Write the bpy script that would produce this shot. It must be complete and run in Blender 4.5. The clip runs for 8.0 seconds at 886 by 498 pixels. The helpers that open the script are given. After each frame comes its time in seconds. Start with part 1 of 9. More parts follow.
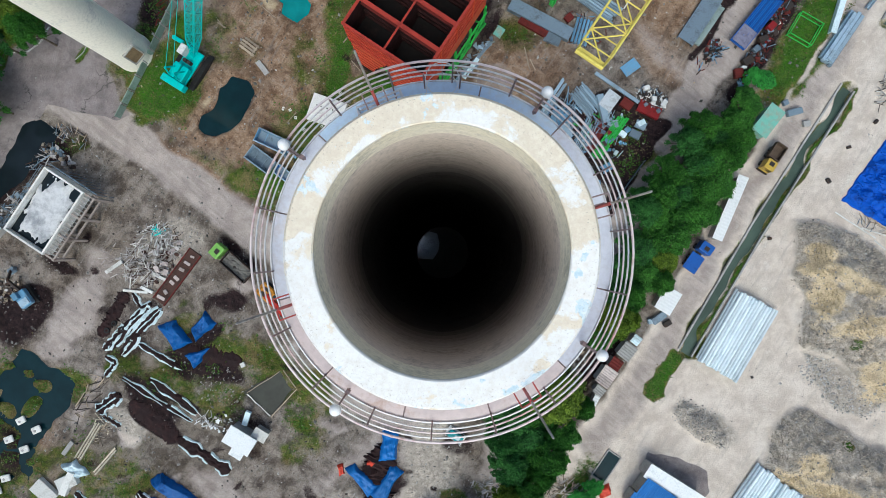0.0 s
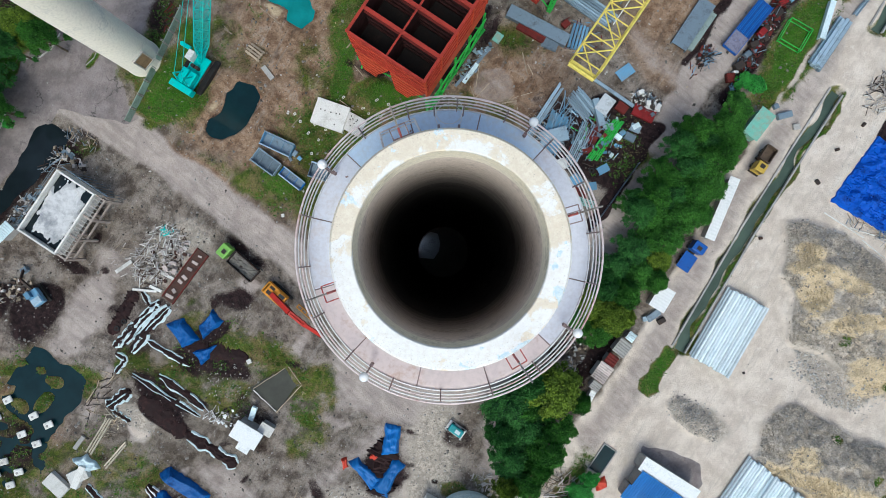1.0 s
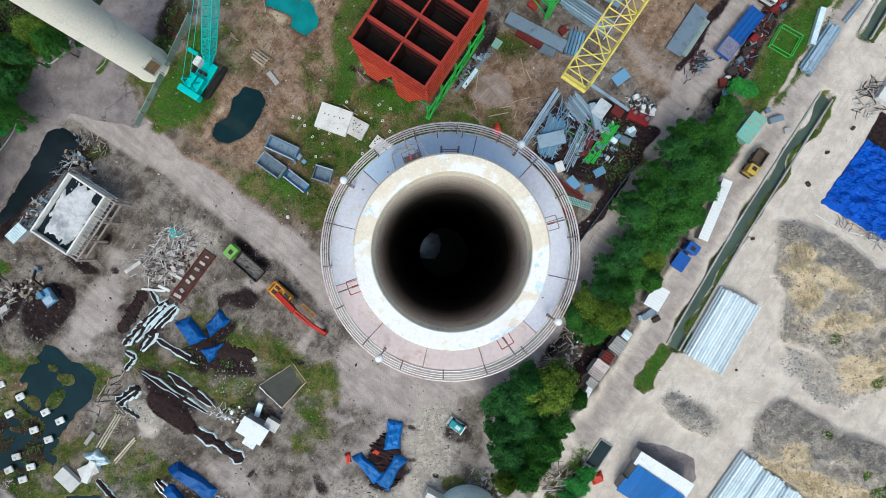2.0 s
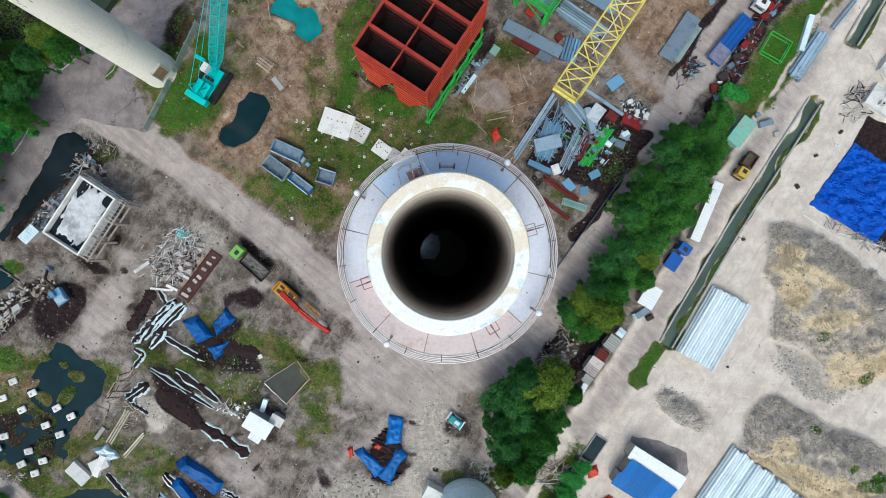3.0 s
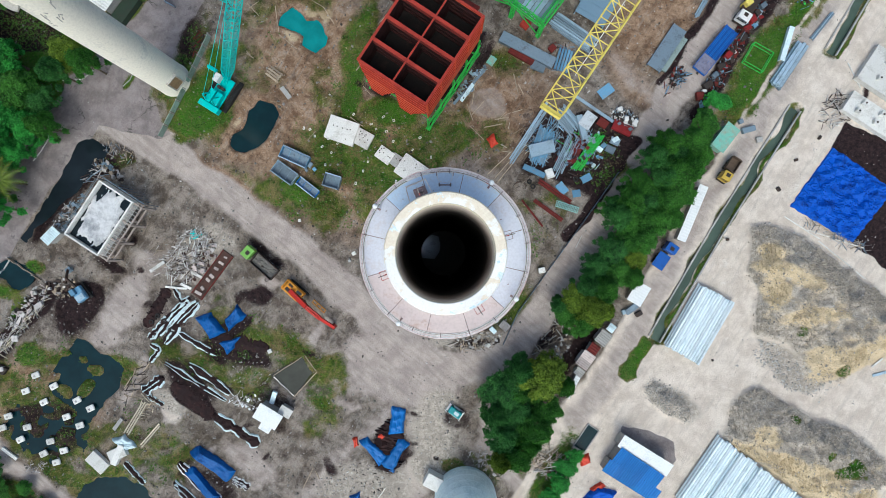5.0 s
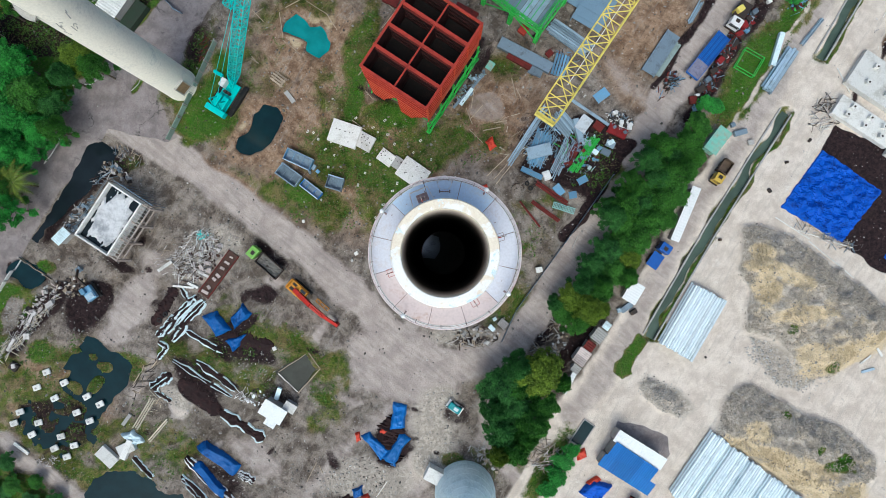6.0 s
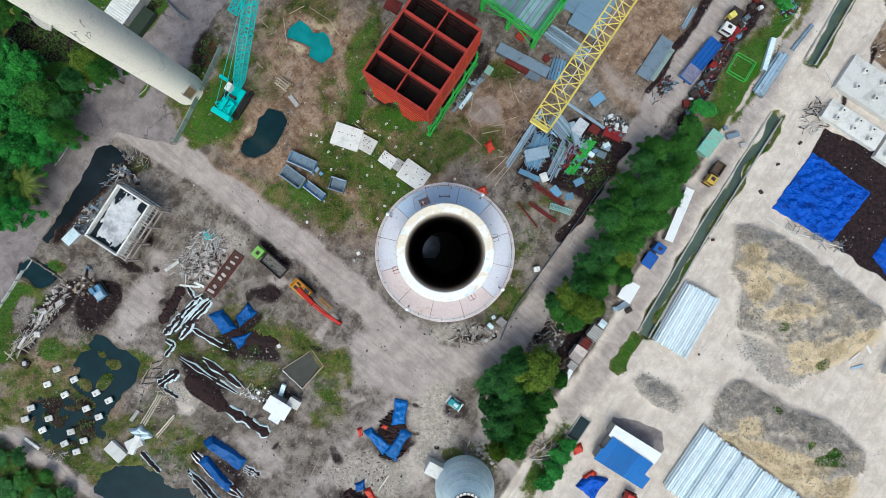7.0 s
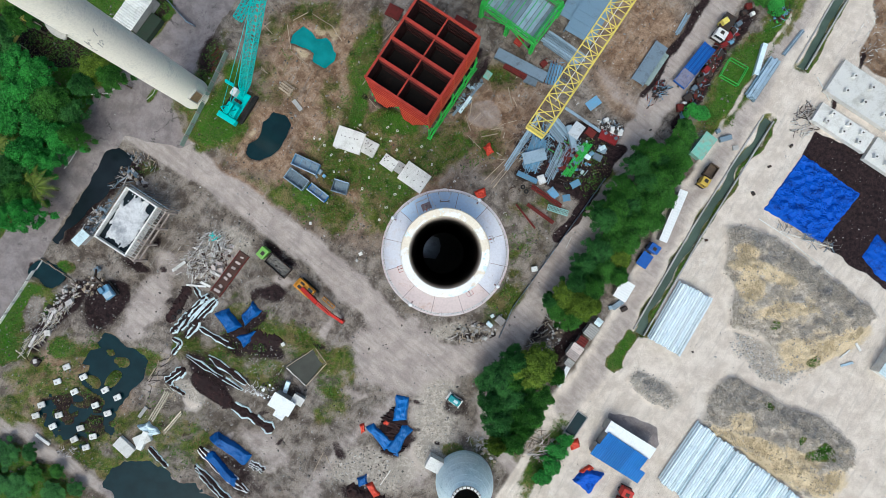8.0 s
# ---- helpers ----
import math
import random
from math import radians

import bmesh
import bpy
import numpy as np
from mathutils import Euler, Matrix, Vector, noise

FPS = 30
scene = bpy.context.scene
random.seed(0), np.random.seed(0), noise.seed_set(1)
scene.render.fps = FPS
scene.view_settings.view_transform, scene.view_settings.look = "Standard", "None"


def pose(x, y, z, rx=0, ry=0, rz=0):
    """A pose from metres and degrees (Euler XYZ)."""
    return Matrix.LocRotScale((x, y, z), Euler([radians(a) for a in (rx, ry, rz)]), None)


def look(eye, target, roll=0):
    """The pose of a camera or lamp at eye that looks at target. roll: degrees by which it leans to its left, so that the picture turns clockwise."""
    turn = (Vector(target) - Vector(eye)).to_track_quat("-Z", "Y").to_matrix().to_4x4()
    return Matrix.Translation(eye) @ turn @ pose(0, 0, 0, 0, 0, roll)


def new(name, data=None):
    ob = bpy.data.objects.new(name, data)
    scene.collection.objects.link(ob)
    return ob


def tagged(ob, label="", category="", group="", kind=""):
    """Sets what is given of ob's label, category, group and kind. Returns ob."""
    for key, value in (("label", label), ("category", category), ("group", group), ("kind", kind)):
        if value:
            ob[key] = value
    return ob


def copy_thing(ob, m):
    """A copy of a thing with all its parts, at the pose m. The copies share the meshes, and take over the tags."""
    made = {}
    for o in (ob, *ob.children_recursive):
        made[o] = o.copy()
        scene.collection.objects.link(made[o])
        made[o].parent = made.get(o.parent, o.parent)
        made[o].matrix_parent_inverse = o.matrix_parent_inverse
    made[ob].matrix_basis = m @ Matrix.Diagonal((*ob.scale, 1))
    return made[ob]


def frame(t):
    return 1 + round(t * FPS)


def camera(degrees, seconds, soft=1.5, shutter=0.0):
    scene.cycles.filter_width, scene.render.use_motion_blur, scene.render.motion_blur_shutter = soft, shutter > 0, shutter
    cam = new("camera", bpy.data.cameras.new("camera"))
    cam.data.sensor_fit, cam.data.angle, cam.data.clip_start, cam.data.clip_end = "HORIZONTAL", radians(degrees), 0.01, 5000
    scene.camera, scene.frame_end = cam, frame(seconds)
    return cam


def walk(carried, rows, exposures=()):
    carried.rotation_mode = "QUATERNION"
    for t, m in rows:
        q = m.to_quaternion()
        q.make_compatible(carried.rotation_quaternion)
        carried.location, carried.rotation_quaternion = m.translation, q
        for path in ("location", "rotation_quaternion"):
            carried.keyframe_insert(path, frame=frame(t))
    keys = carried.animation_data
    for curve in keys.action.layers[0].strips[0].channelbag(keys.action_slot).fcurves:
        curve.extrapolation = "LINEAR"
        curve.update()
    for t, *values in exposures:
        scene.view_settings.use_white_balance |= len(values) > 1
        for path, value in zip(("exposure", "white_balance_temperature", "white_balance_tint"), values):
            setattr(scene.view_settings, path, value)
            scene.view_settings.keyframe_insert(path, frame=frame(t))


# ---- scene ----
cam = camera(78.2, 8.0, soft=0.6)
# seconds, x, y, z, then the small turns about x, y and z in degrees: a drone that looks straight down and climbs
ROWS = [
    (0.0, -0.118, -0.950, 93.142, 0.383, -0.059, 0.325),
    (0.5, -0.186, -0.970, 94.404, 0.376, -0.091, 0.293),
    (1.0, -0.314, -0.995, 95.875, 0.374, -0.115, 0.263),
    (1.5, -0.389, -0.986, 97.151, 0.386, -0.099, 0.237),
    (3.0, -0.311, -0.899, 101.471, 0.401, -0.077, 0.196),
    (3.5, -0.288, -0.892, 102.843, 0.398, -0.084, 0.174),
    (4.0, -0.279, -0.881, 104.277, 0.403, -0.086, 0.144),
    (4.5, -0.266, -0.892, 105.635, 0.398, -0.081, 0.122),
    (6.0, -0.261, -0.904, 109.971, 0.385, -0.071, 0.080),
    (6.5, -0.274, -0.914, 111.370, 0.392, -0.073, 0.066),
    (7.0, -0.274, -0.961, 112.869, 0.409, -0.075, 0.046),
    (7.5, -0.288, -0.968, 114.251, 0.429, -0.069, 0.024),
    (8.0, -0.300, -0.960, 115.750, 0.442, -0.076, 0.000),
]
walk(cam, [(t, pose(x, y, z, rx, ry, rz)) for t, x, y, z, rx, ry, rz in ROWS], [(0.0, -0.29, 6120.0, 2.5), (3.0, -0.20, 6120.0, 2.5), (8.0, -0.18, 6120.0, 2.5)])

# ---- world and sun: a bright overcast sky, the glow of the sun in the south ----
world = bpy.data.worlds.new("overcast_sky")
scene.world = world
world.use_nodes = True
wt = world.node_tree
sky = wt.nodes.new("ShaderNodeTexSky")
sky.sky_type, sky.sun_disc = "NISHITA", False
SUN_ELEV, SUN_AZ = 57.0, 186.0  # degrees over the horizon, degrees clockwise from north
sky.sun_elevation, sky.sun_rotation = radians(SUN_ELEV), radians(SUN_AZ)
sky.air_density, sky.dust_density, sky.ozone_density = 1.0, 4.0, 1.0
wt.links.new(sky.outputs[0], wt.nodes["Background"].inputs[0])
wt.nodes["Background"].inputs[1].default_value = 0.18
sun = new("sun", bpy.data.lights.new("sun", "SUN"))
sun.data.energy, sun.data.angle, sun.data.color = 1.42, radians(32), (0.955, 1.0, 0.975)
sx, sy = math.sin(radians(SUN_AZ)), math.cos(radians(SUN_AZ))
sun.matrix_world = look((sx * 150, sy * 150, 150 * math.tan(radians(SUN_ELEV))), (0, 0, 0))

# ---- materials ----
def node_mat(name):
    m = bpy.data.materials.new(name)
    m.use_nodes = True
    nt = m.node_tree
    return m, nt, nt.nodes["Principled BSDF"], nt.nodes.new("ShaderNodeNewGeometry").outputs["Position"]


def noise_of(nt, pos, scale, detail=4.0, rough=0.6, distort=0.0):
    n = nt.nodes.new("ShaderNodeTexNoise")
    n.inputs["Scale"].default_value, n.inputs["Detail"].default_value = scale, detail
    n.inputs["Roughness"].default_value, n.inputs["Distortion"].default_value = rough, distort
    nt.links.new(pos, n.inputs["Vector"])
    return n.outputs["Fac"]


def ramp(nt, fac, lo, hi, a=0.0, b=1.0):
    n = nt.nodes.new("ShaderNodeMapRange")
    n.interpolation_type = "SMOOTHSTEP"
    for i, v in enumerate((lo, hi, a, b)):
        n.inputs[i + 1].default_value = v
    nt.links.new(fac, n.inputs[0])
    return n.outputs[0]


def calc(nt, op, a, b=0.5):
    n = nt.nodes.new("ShaderNodeMath")
    n.operation = op
    for i, v in enumerate((a, b)):
        if isinstance(v, (int, float)):
            n.inputs[i].default_value = v
        else:
            nt.links.new(v, n.inputs[i])
    return n.outputs[0]


def calc_vec(nt, v, off):
    n = nt.nodes.new("ShaderNodeVectorMath")
    n.inputs[1].default_value = off
    nt.links.new(v, n.inputs[0])
    return n.outputs[0]


def blend(nt, fac, a, b, kind="MIX"):
    n = nt.nodes.new("ShaderNodeMix")
    n.data_type, n.blend_type = "RGBA", kind
    for sock, v in ((n.inputs[0], fac), (n.inputs[6], a), (n.inputs[7], b)):
        if isinstance(v, (int, float)):
            sock.default_value = v
        elif isinstance(v, tuple):
            sock.default_value = (*v, 1.0)
        else:
            nt.links.new(v, sock)
    return n.outputs[2]


def bump(nt, bsdf, height, strength, dist):
    n = nt.nodes.new("ShaderNodeBump")
    n.inputs["Strength"].default_value, n.inputs["Distance"].default_value = strength, dist
    nt.links.new(height, n.inputs["Height"])
    nt.links.new(n.outputs[0], bsdf.inputs["Normal"])


MATS = {}


def surface(name, col, worn=None, rough=0.7, metal=0.0, big=0.35, fine=6.0, amount=0.5, relief=0.03, vary=0.0, gloss_var=0.12, grain=0.22):
    """Base colour col, blending into worn in stains of two sizes; fine grain and relief; vary: spread of tone from object to object."""
    if name in MATS:
        return MATS[name]
    m, nt, b, pos = node_mat(name)
    worn = worn or tuple(c * 0.6 for c in col)
    n1, n2 = noise_of(nt, pos, big, 6.0, 0.65, 0.4), noise_of(nt, pos, fine, 5.0, 0.7)
    f = ramp(nt, calc(nt, "ADD", calc(nt, "MULTIPLY", n1, 0.65), calc(nt, "MULTIPLY", n2, 0.35)), 0.62 - amount * 0.32, 0.66)
    c = blend(nt, f, col, worn)
    c = blend(nt, ramp(nt, n2, 0.35, 0.70, 0.0, grain), c, tuple(x * 0.5 for x in col))
    if vary:
        info = nt.nodes.new("ShaderNodeObjectInfo")
        hsv = nt.nodes.new("ShaderNodeHueSaturation")
        nt.links.new(ramp(nt, info.outputs["Random"], 0.0, 1.0, 1.0 - vary, 1.0 + vary), hsv.inputs["Value"])
        nt.links.new(c, hsv.inputs["Color"])
        c = hsv.outputs[0]
    nt.links.new(c, b.inputs["Base Color"])
    b.inputs["Metallic"].default_value = metal
    b.inputs["Specular IOR Level"].default_value = 0.25 if rough > 0.3 else 0.5
    nt.links.new(ramp(nt, n1, 0.3, 0.7, max(0.05, rough - gloss_var), min(1.0, rough + gloss_var)), b.inputs["Roughness"])
    if relief:
        bump(nt, b, n2, 0.5, relief)
    MATS[name] = m
    return m


def leaf_mat(name, dark, light):
    m, nt, b, pos = node_mat(name)
    g = nt.nodes.new("ShaderNodeNewGeometry")
    n1 = noise_of(nt, pos, 0.45, 3.0)
    lobe = nt.nodes.new("ShaderNodeAttribute")
    lobe.attribute_name = "tone"
    f = calc(nt, "ADD", calc(nt, "MULTIPLY", g.outputs["Random Per Island"], 0.42), calc(nt, "MULTIPLY", n1, 0.4))
    f = calc(nt, "ADD", f, calc(nt, "MULTIPLY", lobe.outputs["Fac"], 0.32))
    nt.links.new(blend(nt, ramp(nt, f, 0.15, 0.9), dark, light), b.inputs["Base Color"])
    b.inputs["Roughness"].default_value = 0.6
    b.inputs["Specular IOR Level"].default_value = 0.2
    MATS[name] = m
    return m


def water_mat(name, col, rough=0.08):
    m, nt, b, pos = node_mat(name)
    n1 = noise_of(nt, pos, 0.25, 4.0)
    nt.links.new(blend(nt, ramp(nt, n1, 0.3, 0.7), col, tuple(c * 0.7 for c in col)), b.inputs["Base Color"])
    b.inputs["Roughness"].default_value = rough
    b.inputs["Specular IOR Level"].default_value = 0.25
    bump(nt, b, noise_of(nt, pos, 2.0, 3.0), 0.15, 0.02)
    MATS[name] = m
    return m


def streaks(nt, pos, turn, along, across, detail=5.0):
    """Noise drawn out along one heading (degrees), for ruts and tyre tracks."""
    mp = nt.nodes.new("ShaderNodeMapping")
    mp.vector_type = "TEXTURE"
    mp.inputs["Rotation"].default_value = (0, 0, radians(turn))
    mp.inputs["Scale"].default_value = (along, across, 1.0)
    nt.links.new(pos, mp.inputs["Vector"])
    return noise_of(nt, mp.outputs[0], 1.0, detail, 0.65, 0.3)


def ground_mat():
    m, nt, b, pos = node_mat("ground_cover")
    a1, a2 = nt.nodes.new("ShaderNodeAttribute"), nt.nodes.new("ShaderNodeAttribute")
    a1.attribute_name, a2.attribute_name = "cover1", "cover2"
    s1, s2 = nt.nodes.new("ShaderNodeSeparateColor"), nt.nodes.new("ShaderNodeSeparateColor")
    nt.links.new(a1.outputs["Color"], s1.inputs[0])
    nt.links.new(a2.outputs["Color"], s2.inputs[0])
    n0 = noise_of(nt, pos, 0.07, 6.0, 0.65, 0.6)
    n1 = noise_of(nt, pos, 0.32, 8.0, 0.72, 0.25)
    n2 = noise_of(nt, pos, 1.3, 6.0, 0.75, 0.5)
    n3 = noise_of(nt, pos, 4.5, 4.0, 0.75)
    n1b = noise_of(nt, calc_vec(nt, pos, (31.0, 17.0, 5.0)), 0.45, 7.0, 0.75, 0.3)
    edge = calc(nt, "ADD", calc(nt, "ADD", calc(nt, "MULTIPLY", n1, 0.40), calc(nt, "MULTIPLY", n2, 0.35)), calc(nt, "MULTIPLY", n3, 0.25))
    patch = noise_of(nt, calc_vec(nt, pos, (71.0, 43.0, 9.0)), 0.17, 5.0, 0.60, 0.5)
    edge2 = calc(nt, "ADD", calc(nt, "MULTIPLY", patch, 0.62), calc(nt, "ADD", calc(nt, "MULTIPLY", n1b, 0.28), calc(nt, "MULTIPLY", n3, 0.10)))
    rut_a, rut_b = streaks(nt, pos, -40, 7.0, 0.9), streaks(nt, pos, 58, 8.0, 1.0)
    flow = streaks(nt, pos, 8, 2.2, 0.45, 7.0)

    def mask(sock, ragged, width=0.12, e=None):
        v = calc(nt, "ADD", sock, calc(nt, "MULTIPLY", calc(nt, "SUBTRACT", e or edge, 0.5), ragged))
        return ramp(nt, v, 0.5 - width, 0.5 + width)

    grit = calc(nt, "ADD", calc(nt, "MULTIPLY", n2, 0.5), calc(nt, "MULTIPLY", n3, 0.5))
    # bare earth: grey-brown, patchy, with pale dust and dark damp spots
    c = blend(nt, ramp(nt, n1, 0.38, 0.60), (0.112, 0.090, 0.074), (0.330, 0.282, 0.240))
    c = blend(nt, ramp(nt, n0, 0.52, 0.66, 0.0, 0.35), c, (0.120, 0.098, 0.070))
    ochre = blend(nt, ramp(nt, n1b, 0.36, 0.62), (0.185, 0.110, 0.066), (0.440, 0.300, 0.200))
    ochre = blend(nt, ramp(nt, n0, 0.52, 0.64, 0.0, 0.4), ochre, (0.115, 0.074, 0.048))
    c = blend(nt, mask(a2.outputs["Alpha"], 1.0, 0.3), c, ochre)
    c = blend(nt, ramp(nt, n1b, 0.53, 0.64, 0.0, 0.45), c, (0.34, 0.315, 0.285))
    c = blend(nt, ramp(nt, n2, 0.58, 0.68, 0.0, 0.5), c, (0.045, 0.038, 0.030))
    c = blend(nt, ramp(nt, rut_a, 0.56, 0.66, 0.0, 0.35), c, (0.10, 0.088, 0.075))
    c = blend(nt, ramp(nt, rut_b, 0.54, 0.66, 0.0, 0.4), c, (0.11, 0.095, 0.08))
    c = blend(nt, ramp(nt, rut_b, 0.34, 0.44, 0.35, 0.0), c, (0.34, 0.31, 0.28))
    road = blend(nt, ramp(nt, n1, 0.34, 0.66), (0.388, 0.326, 0.292), (0.530, 0.458, 0.412))
    road = blend(nt, ramp(nt, rut_a, 0.42, 0.66, 0.0, 0.4), road, (0.240, 0.208, 0.188))
    c = blend(nt, mask(s1.outputs[1], 0.6, 0.16), c, road)
    sand = blend(nt, ramp(nt, n1, 0.34, 0.66), (0.595, 0.508, 0.428), (0.775, 0.690, 0.598))
    sand = blend(nt, ramp(nt, rut_b, 0.50, 0.68, 0.0, 0.55), sand, (0.53, 0.465, 0.40))
    sand = blend(nt, ramp(nt, n1b, 0.58, 0.68, 0.0, 0.5), sand, (0.82, 0.77, 0.70))
    c = blend(nt, mask(s1.outputs[2], 0.45, 0.24), c, sand)
    crack = nt.nodes.new("ShaderNodeTexVoronoi")
    crack.feature = "DISTANCE_TO_EDGE"
    crack.inputs["Scale"].default_value = 0.12
    warp = nt.nodes.new("ShaderNodeVectorMath")
    warp.operation = "MULTIPLY_ADD"
    wn = nt.nodes.new("ShaderNodeTexNoise")
    wn.inputs["Scale"].default_value = 0.35
    wn.inputs["Detail"].default_value = 5.0
    warp.inputs[1].default_value = (6.0, 6.0, 0.0)
    nt.links.new(pos, wn.inputs["Vector"])
    nt.links.new(wn.outputs["Color"], warp.inputs[0])
    nt.links.new(pos, warp.inputs[2])
    nt.links.new(warp.outputs[0], crack.inputs["Vector"])
    tar = blend(nt, ramp(nt, n1, 0.34, 0.66), (0.205, 0.175, 0.171), (0.335, 0.290, 0.278))
    tar = blend(nt, ramp(nt, n1b, 0.58, 0.66, 0.0, 0.6), tar, (0.085, 0.075, 0.076))
    tar = blend(nt, ramp(nt, streaks(nt, pos, 58, 5.0, 0.6), 0.52, 0.68, 0.0, 0.5), tar, (0.27, 0.248, 0.24))
    tar = blend(nt, calc(nt, "MULTIPLY", ramp(nt, crack.outputs["Distance"], 0.0, 0.014, 0.8, 0.0), ramp(nt, n0, 0.50, 0.60)), tar, (0.05, 0.05, 0.045))
    c = blend(nt, mask(a1.outputs["Alpha"], 0.3, 0.06), c, tar)
    stone = blend(nt, ramp(nt, grit, 0.40, 0.60), (0.27, 0.235, 0.200), (0.66, 0.585, 0.495))
    stone = blend(nt, ramp(nt, n1b, 0.46, 0.62, 0.0, 0.7), stone, (0.36, 0.315, 0.265))
    c = blend(nt, mask(s2.outputs[2], 0.9, 0.16), c, stone)
    straw = blend(nt, ramp(nt, n3, 0.35, 0.65), (0.50, 0.385, 0.235), (0.78, 0.64, 0.43))
    c = blend(nt, calc(nt, "MULTIPLY", mask(s2.outputs[1], 1.5, 0.16, calc(nt, "ADD", calc(nt, "MULTIPLY", flow, 0.30), calc(nt, "MULTIPLY", n1, 0.70))), ramp(nt, n3, 0.25, 0.55, 0.35, 1.0)), c, straw)
    green = blend(nt, ramp(nt, n1b, 0.36, 0.64), (0.026, 0.072, 0.008), (0.135, 0.175, 0.028))
    lush = ramp(nt, s1.outputs[0], 0.72, 0.98)
    green = blend(nt, calc(nt, "MULTIPLY", lush, 0.75), green, (0.048, 0.190, 0.010))
    dry = ramp(nt, calc(nt, "ADD", calc(nt, "MULTIPLY", n1, 0.65), calc(nt, "MULTIPLY", n2, 0.35)), 0.45, 0.58)
    green = blend(nt, calc(nt, "MULTIPLY", dry, calc(nt, "SUBTRACT", 0.72, calc(nt, "MULTIPLY", lush, 0.5))), green, (0.270, 0.195, 0.100))
    green = blend(nt, ramp(nt, n3, 0.42, 0.66, 0.0, 0.45), green, (0.016, 0.036, 0.008))
    c = blend(nt, mask(s1.outputs[0], 2.3, 0.17, edge2), c, green)
    mud = blend(nt, ramp(nt, n2, 0.35, 0.65), (0.012, 0.008, 0.009), (0.046, 0.027, 0.027))
    c = blend(nt, mask(s2.outputs[0], 1.9, 0.13, calc(nt, "ADD", calc(nt, "MULTIPLY", edge, 0.5), calc(nt, "MULTIPLY", edge2, 0.5))), c, mud)
    # pale chips and dark crumbs strewn over everything
    chip = nt.nodes.new("ShaderNodeTexVoronoi")
    chip.inputs["Scale"].default_value = 2.2
    nt.links.new(pos, chip.inputs["Vector"])
    cs = nt.nodes.new("ShaderNodeSeparateColor")
    nt.links.new(chip.outputs["Color"], cs.inputs[0])
    near = ramp(nt, chip.outputs["Distance"], 0.18, 0.30, 1.0, 0.0)
    bare = calc(nt, "ADD", calc(nt, "ADD", s1.outputs[2], a1.outputs["Alpha"]), s1.outputs[1])
    notsand = ramp(nt, calc(nt, "ADD", bare, calc(nt, "MULTIPLY", s1.outputs[0], 0.7)), 0.2, 0.8, 1.0, 0.1)
    c = blend(nt, calc(nt, "MULTIPLY", calc(nt, "MULTIPLY", near, ramp(nt, cs.outputs[0], 0.93, 0.95)), calc(nt, "MULTIPLY", notsand, 0.75)), c, (0.52, 0.50, 0.46))
    c = blend(nt, calc(nt, "MULTIPLY", calc(nt, "MULTIPLY", near, ramp(nt, cs.outputs[1], 0.88, 0.92)), calc(nt, "MULTIPLY", notsand, 0.8)), c, (0.03, 0.025, 0.02))
    c = blend(nt, calc(nt, "MULTIPLY", ramp(nt, n3, 0.42, 0.62, 0.0, 0.42), ramp(nt, bare, 0.2, 0.9, 1.0, 0.25)), c, blend(nt, 1.0, c, (0.36, 0.35, 0.34), "MULTIPLY"))
    open_earth = ramp(nt, calc(nt, "ADD", bare, s2.outputs[2]), 0.15, 0.75, 1.0, 0.12)
    c = blend(nt, calc(nt, "MULTIPLY", ramp(nt, patch, 0.46, 0.62, 0.0, 0.75), open_earth), c, blend(nt, 1.0, c, (0.62, 0.57, 0.52), "MULTIPLY"))
    nt.links.new(c, b.inputs["Base Color"])
    b.inputs["Roughness"].default_value = 0.92
    b.inputs["Specular IOR Level"].default_value = 0.15
    bump(nt, b, grit, 1.0, 0.22)
    return m


# ---- the site plan: steps of 0.12 m, east and south of the plan's corner; the tall stack stands near its middle ----
STEP, MID_E, MID_S = 0.12, 784.0, 441.0
DATUM = Vector((-0.3, -0.96, 115.75))


def site(e, s, z=0.0):
    """A place from the plan; what stands z above the ground was sighted from the datum over the stack."""
    return Vector(((e - MID_E) * STEP, (MID_S - s) * STEP, 0.0)).lerp(DATUM, z / DATUM.z)


def heading(e0, s0, e1, s1):
    return math.degrees(math.atan2(s0 - s1, e1 - e0))


# ---- mesh helpers ----
def box(bm, c, size, rz=0.0, rx=0.0, ry=0.0, bevel=0.0):
    geo = bmesh.ops.create_cube(bm, size=1.0, matrix=pose(*c, rx, ry, rz) @ Matrix.Diagonal((*size, 1)))
    if bevel:
        edges = list({e for v in geo["verts"] for e in v.link_edges})
        bmesh.ops.bevel(bm, geom=edges, offset=bevel, segments=2, affect="EDGES", profile=0.5)


def cyl(bm, c, r, h, n=16, r2=None, rx=0.0, ry=0.0, rz=0.0):
    """A closed cylinder or cone with its base at c."""
    bmesh.ops.create_cone(bm, cap_ends=True, segments=n, radius1=r, radius2=r if r2 is None else r2, depth=h,
                          matrix=pose(*c, rx, ry, rz) @ Matrix.Translation((0, 0, h / 2)))


def tube(bm, a, b, r, n=6, r2=None):
    a, b = Vector(a), Vector(b)
    d = b - a
    if d.length < 1e-5:
        return
    m = Matrix.Translation((a + b) / 2) @ d.to_track_quat("Z", "Y").to_matrix().to_4x4()
    bmesh.ops.create_cone(bm, cap_ends=True, segments=n, radius1=r, radius2=r if r2 is None else r2, depth=d.length, matrix=m)


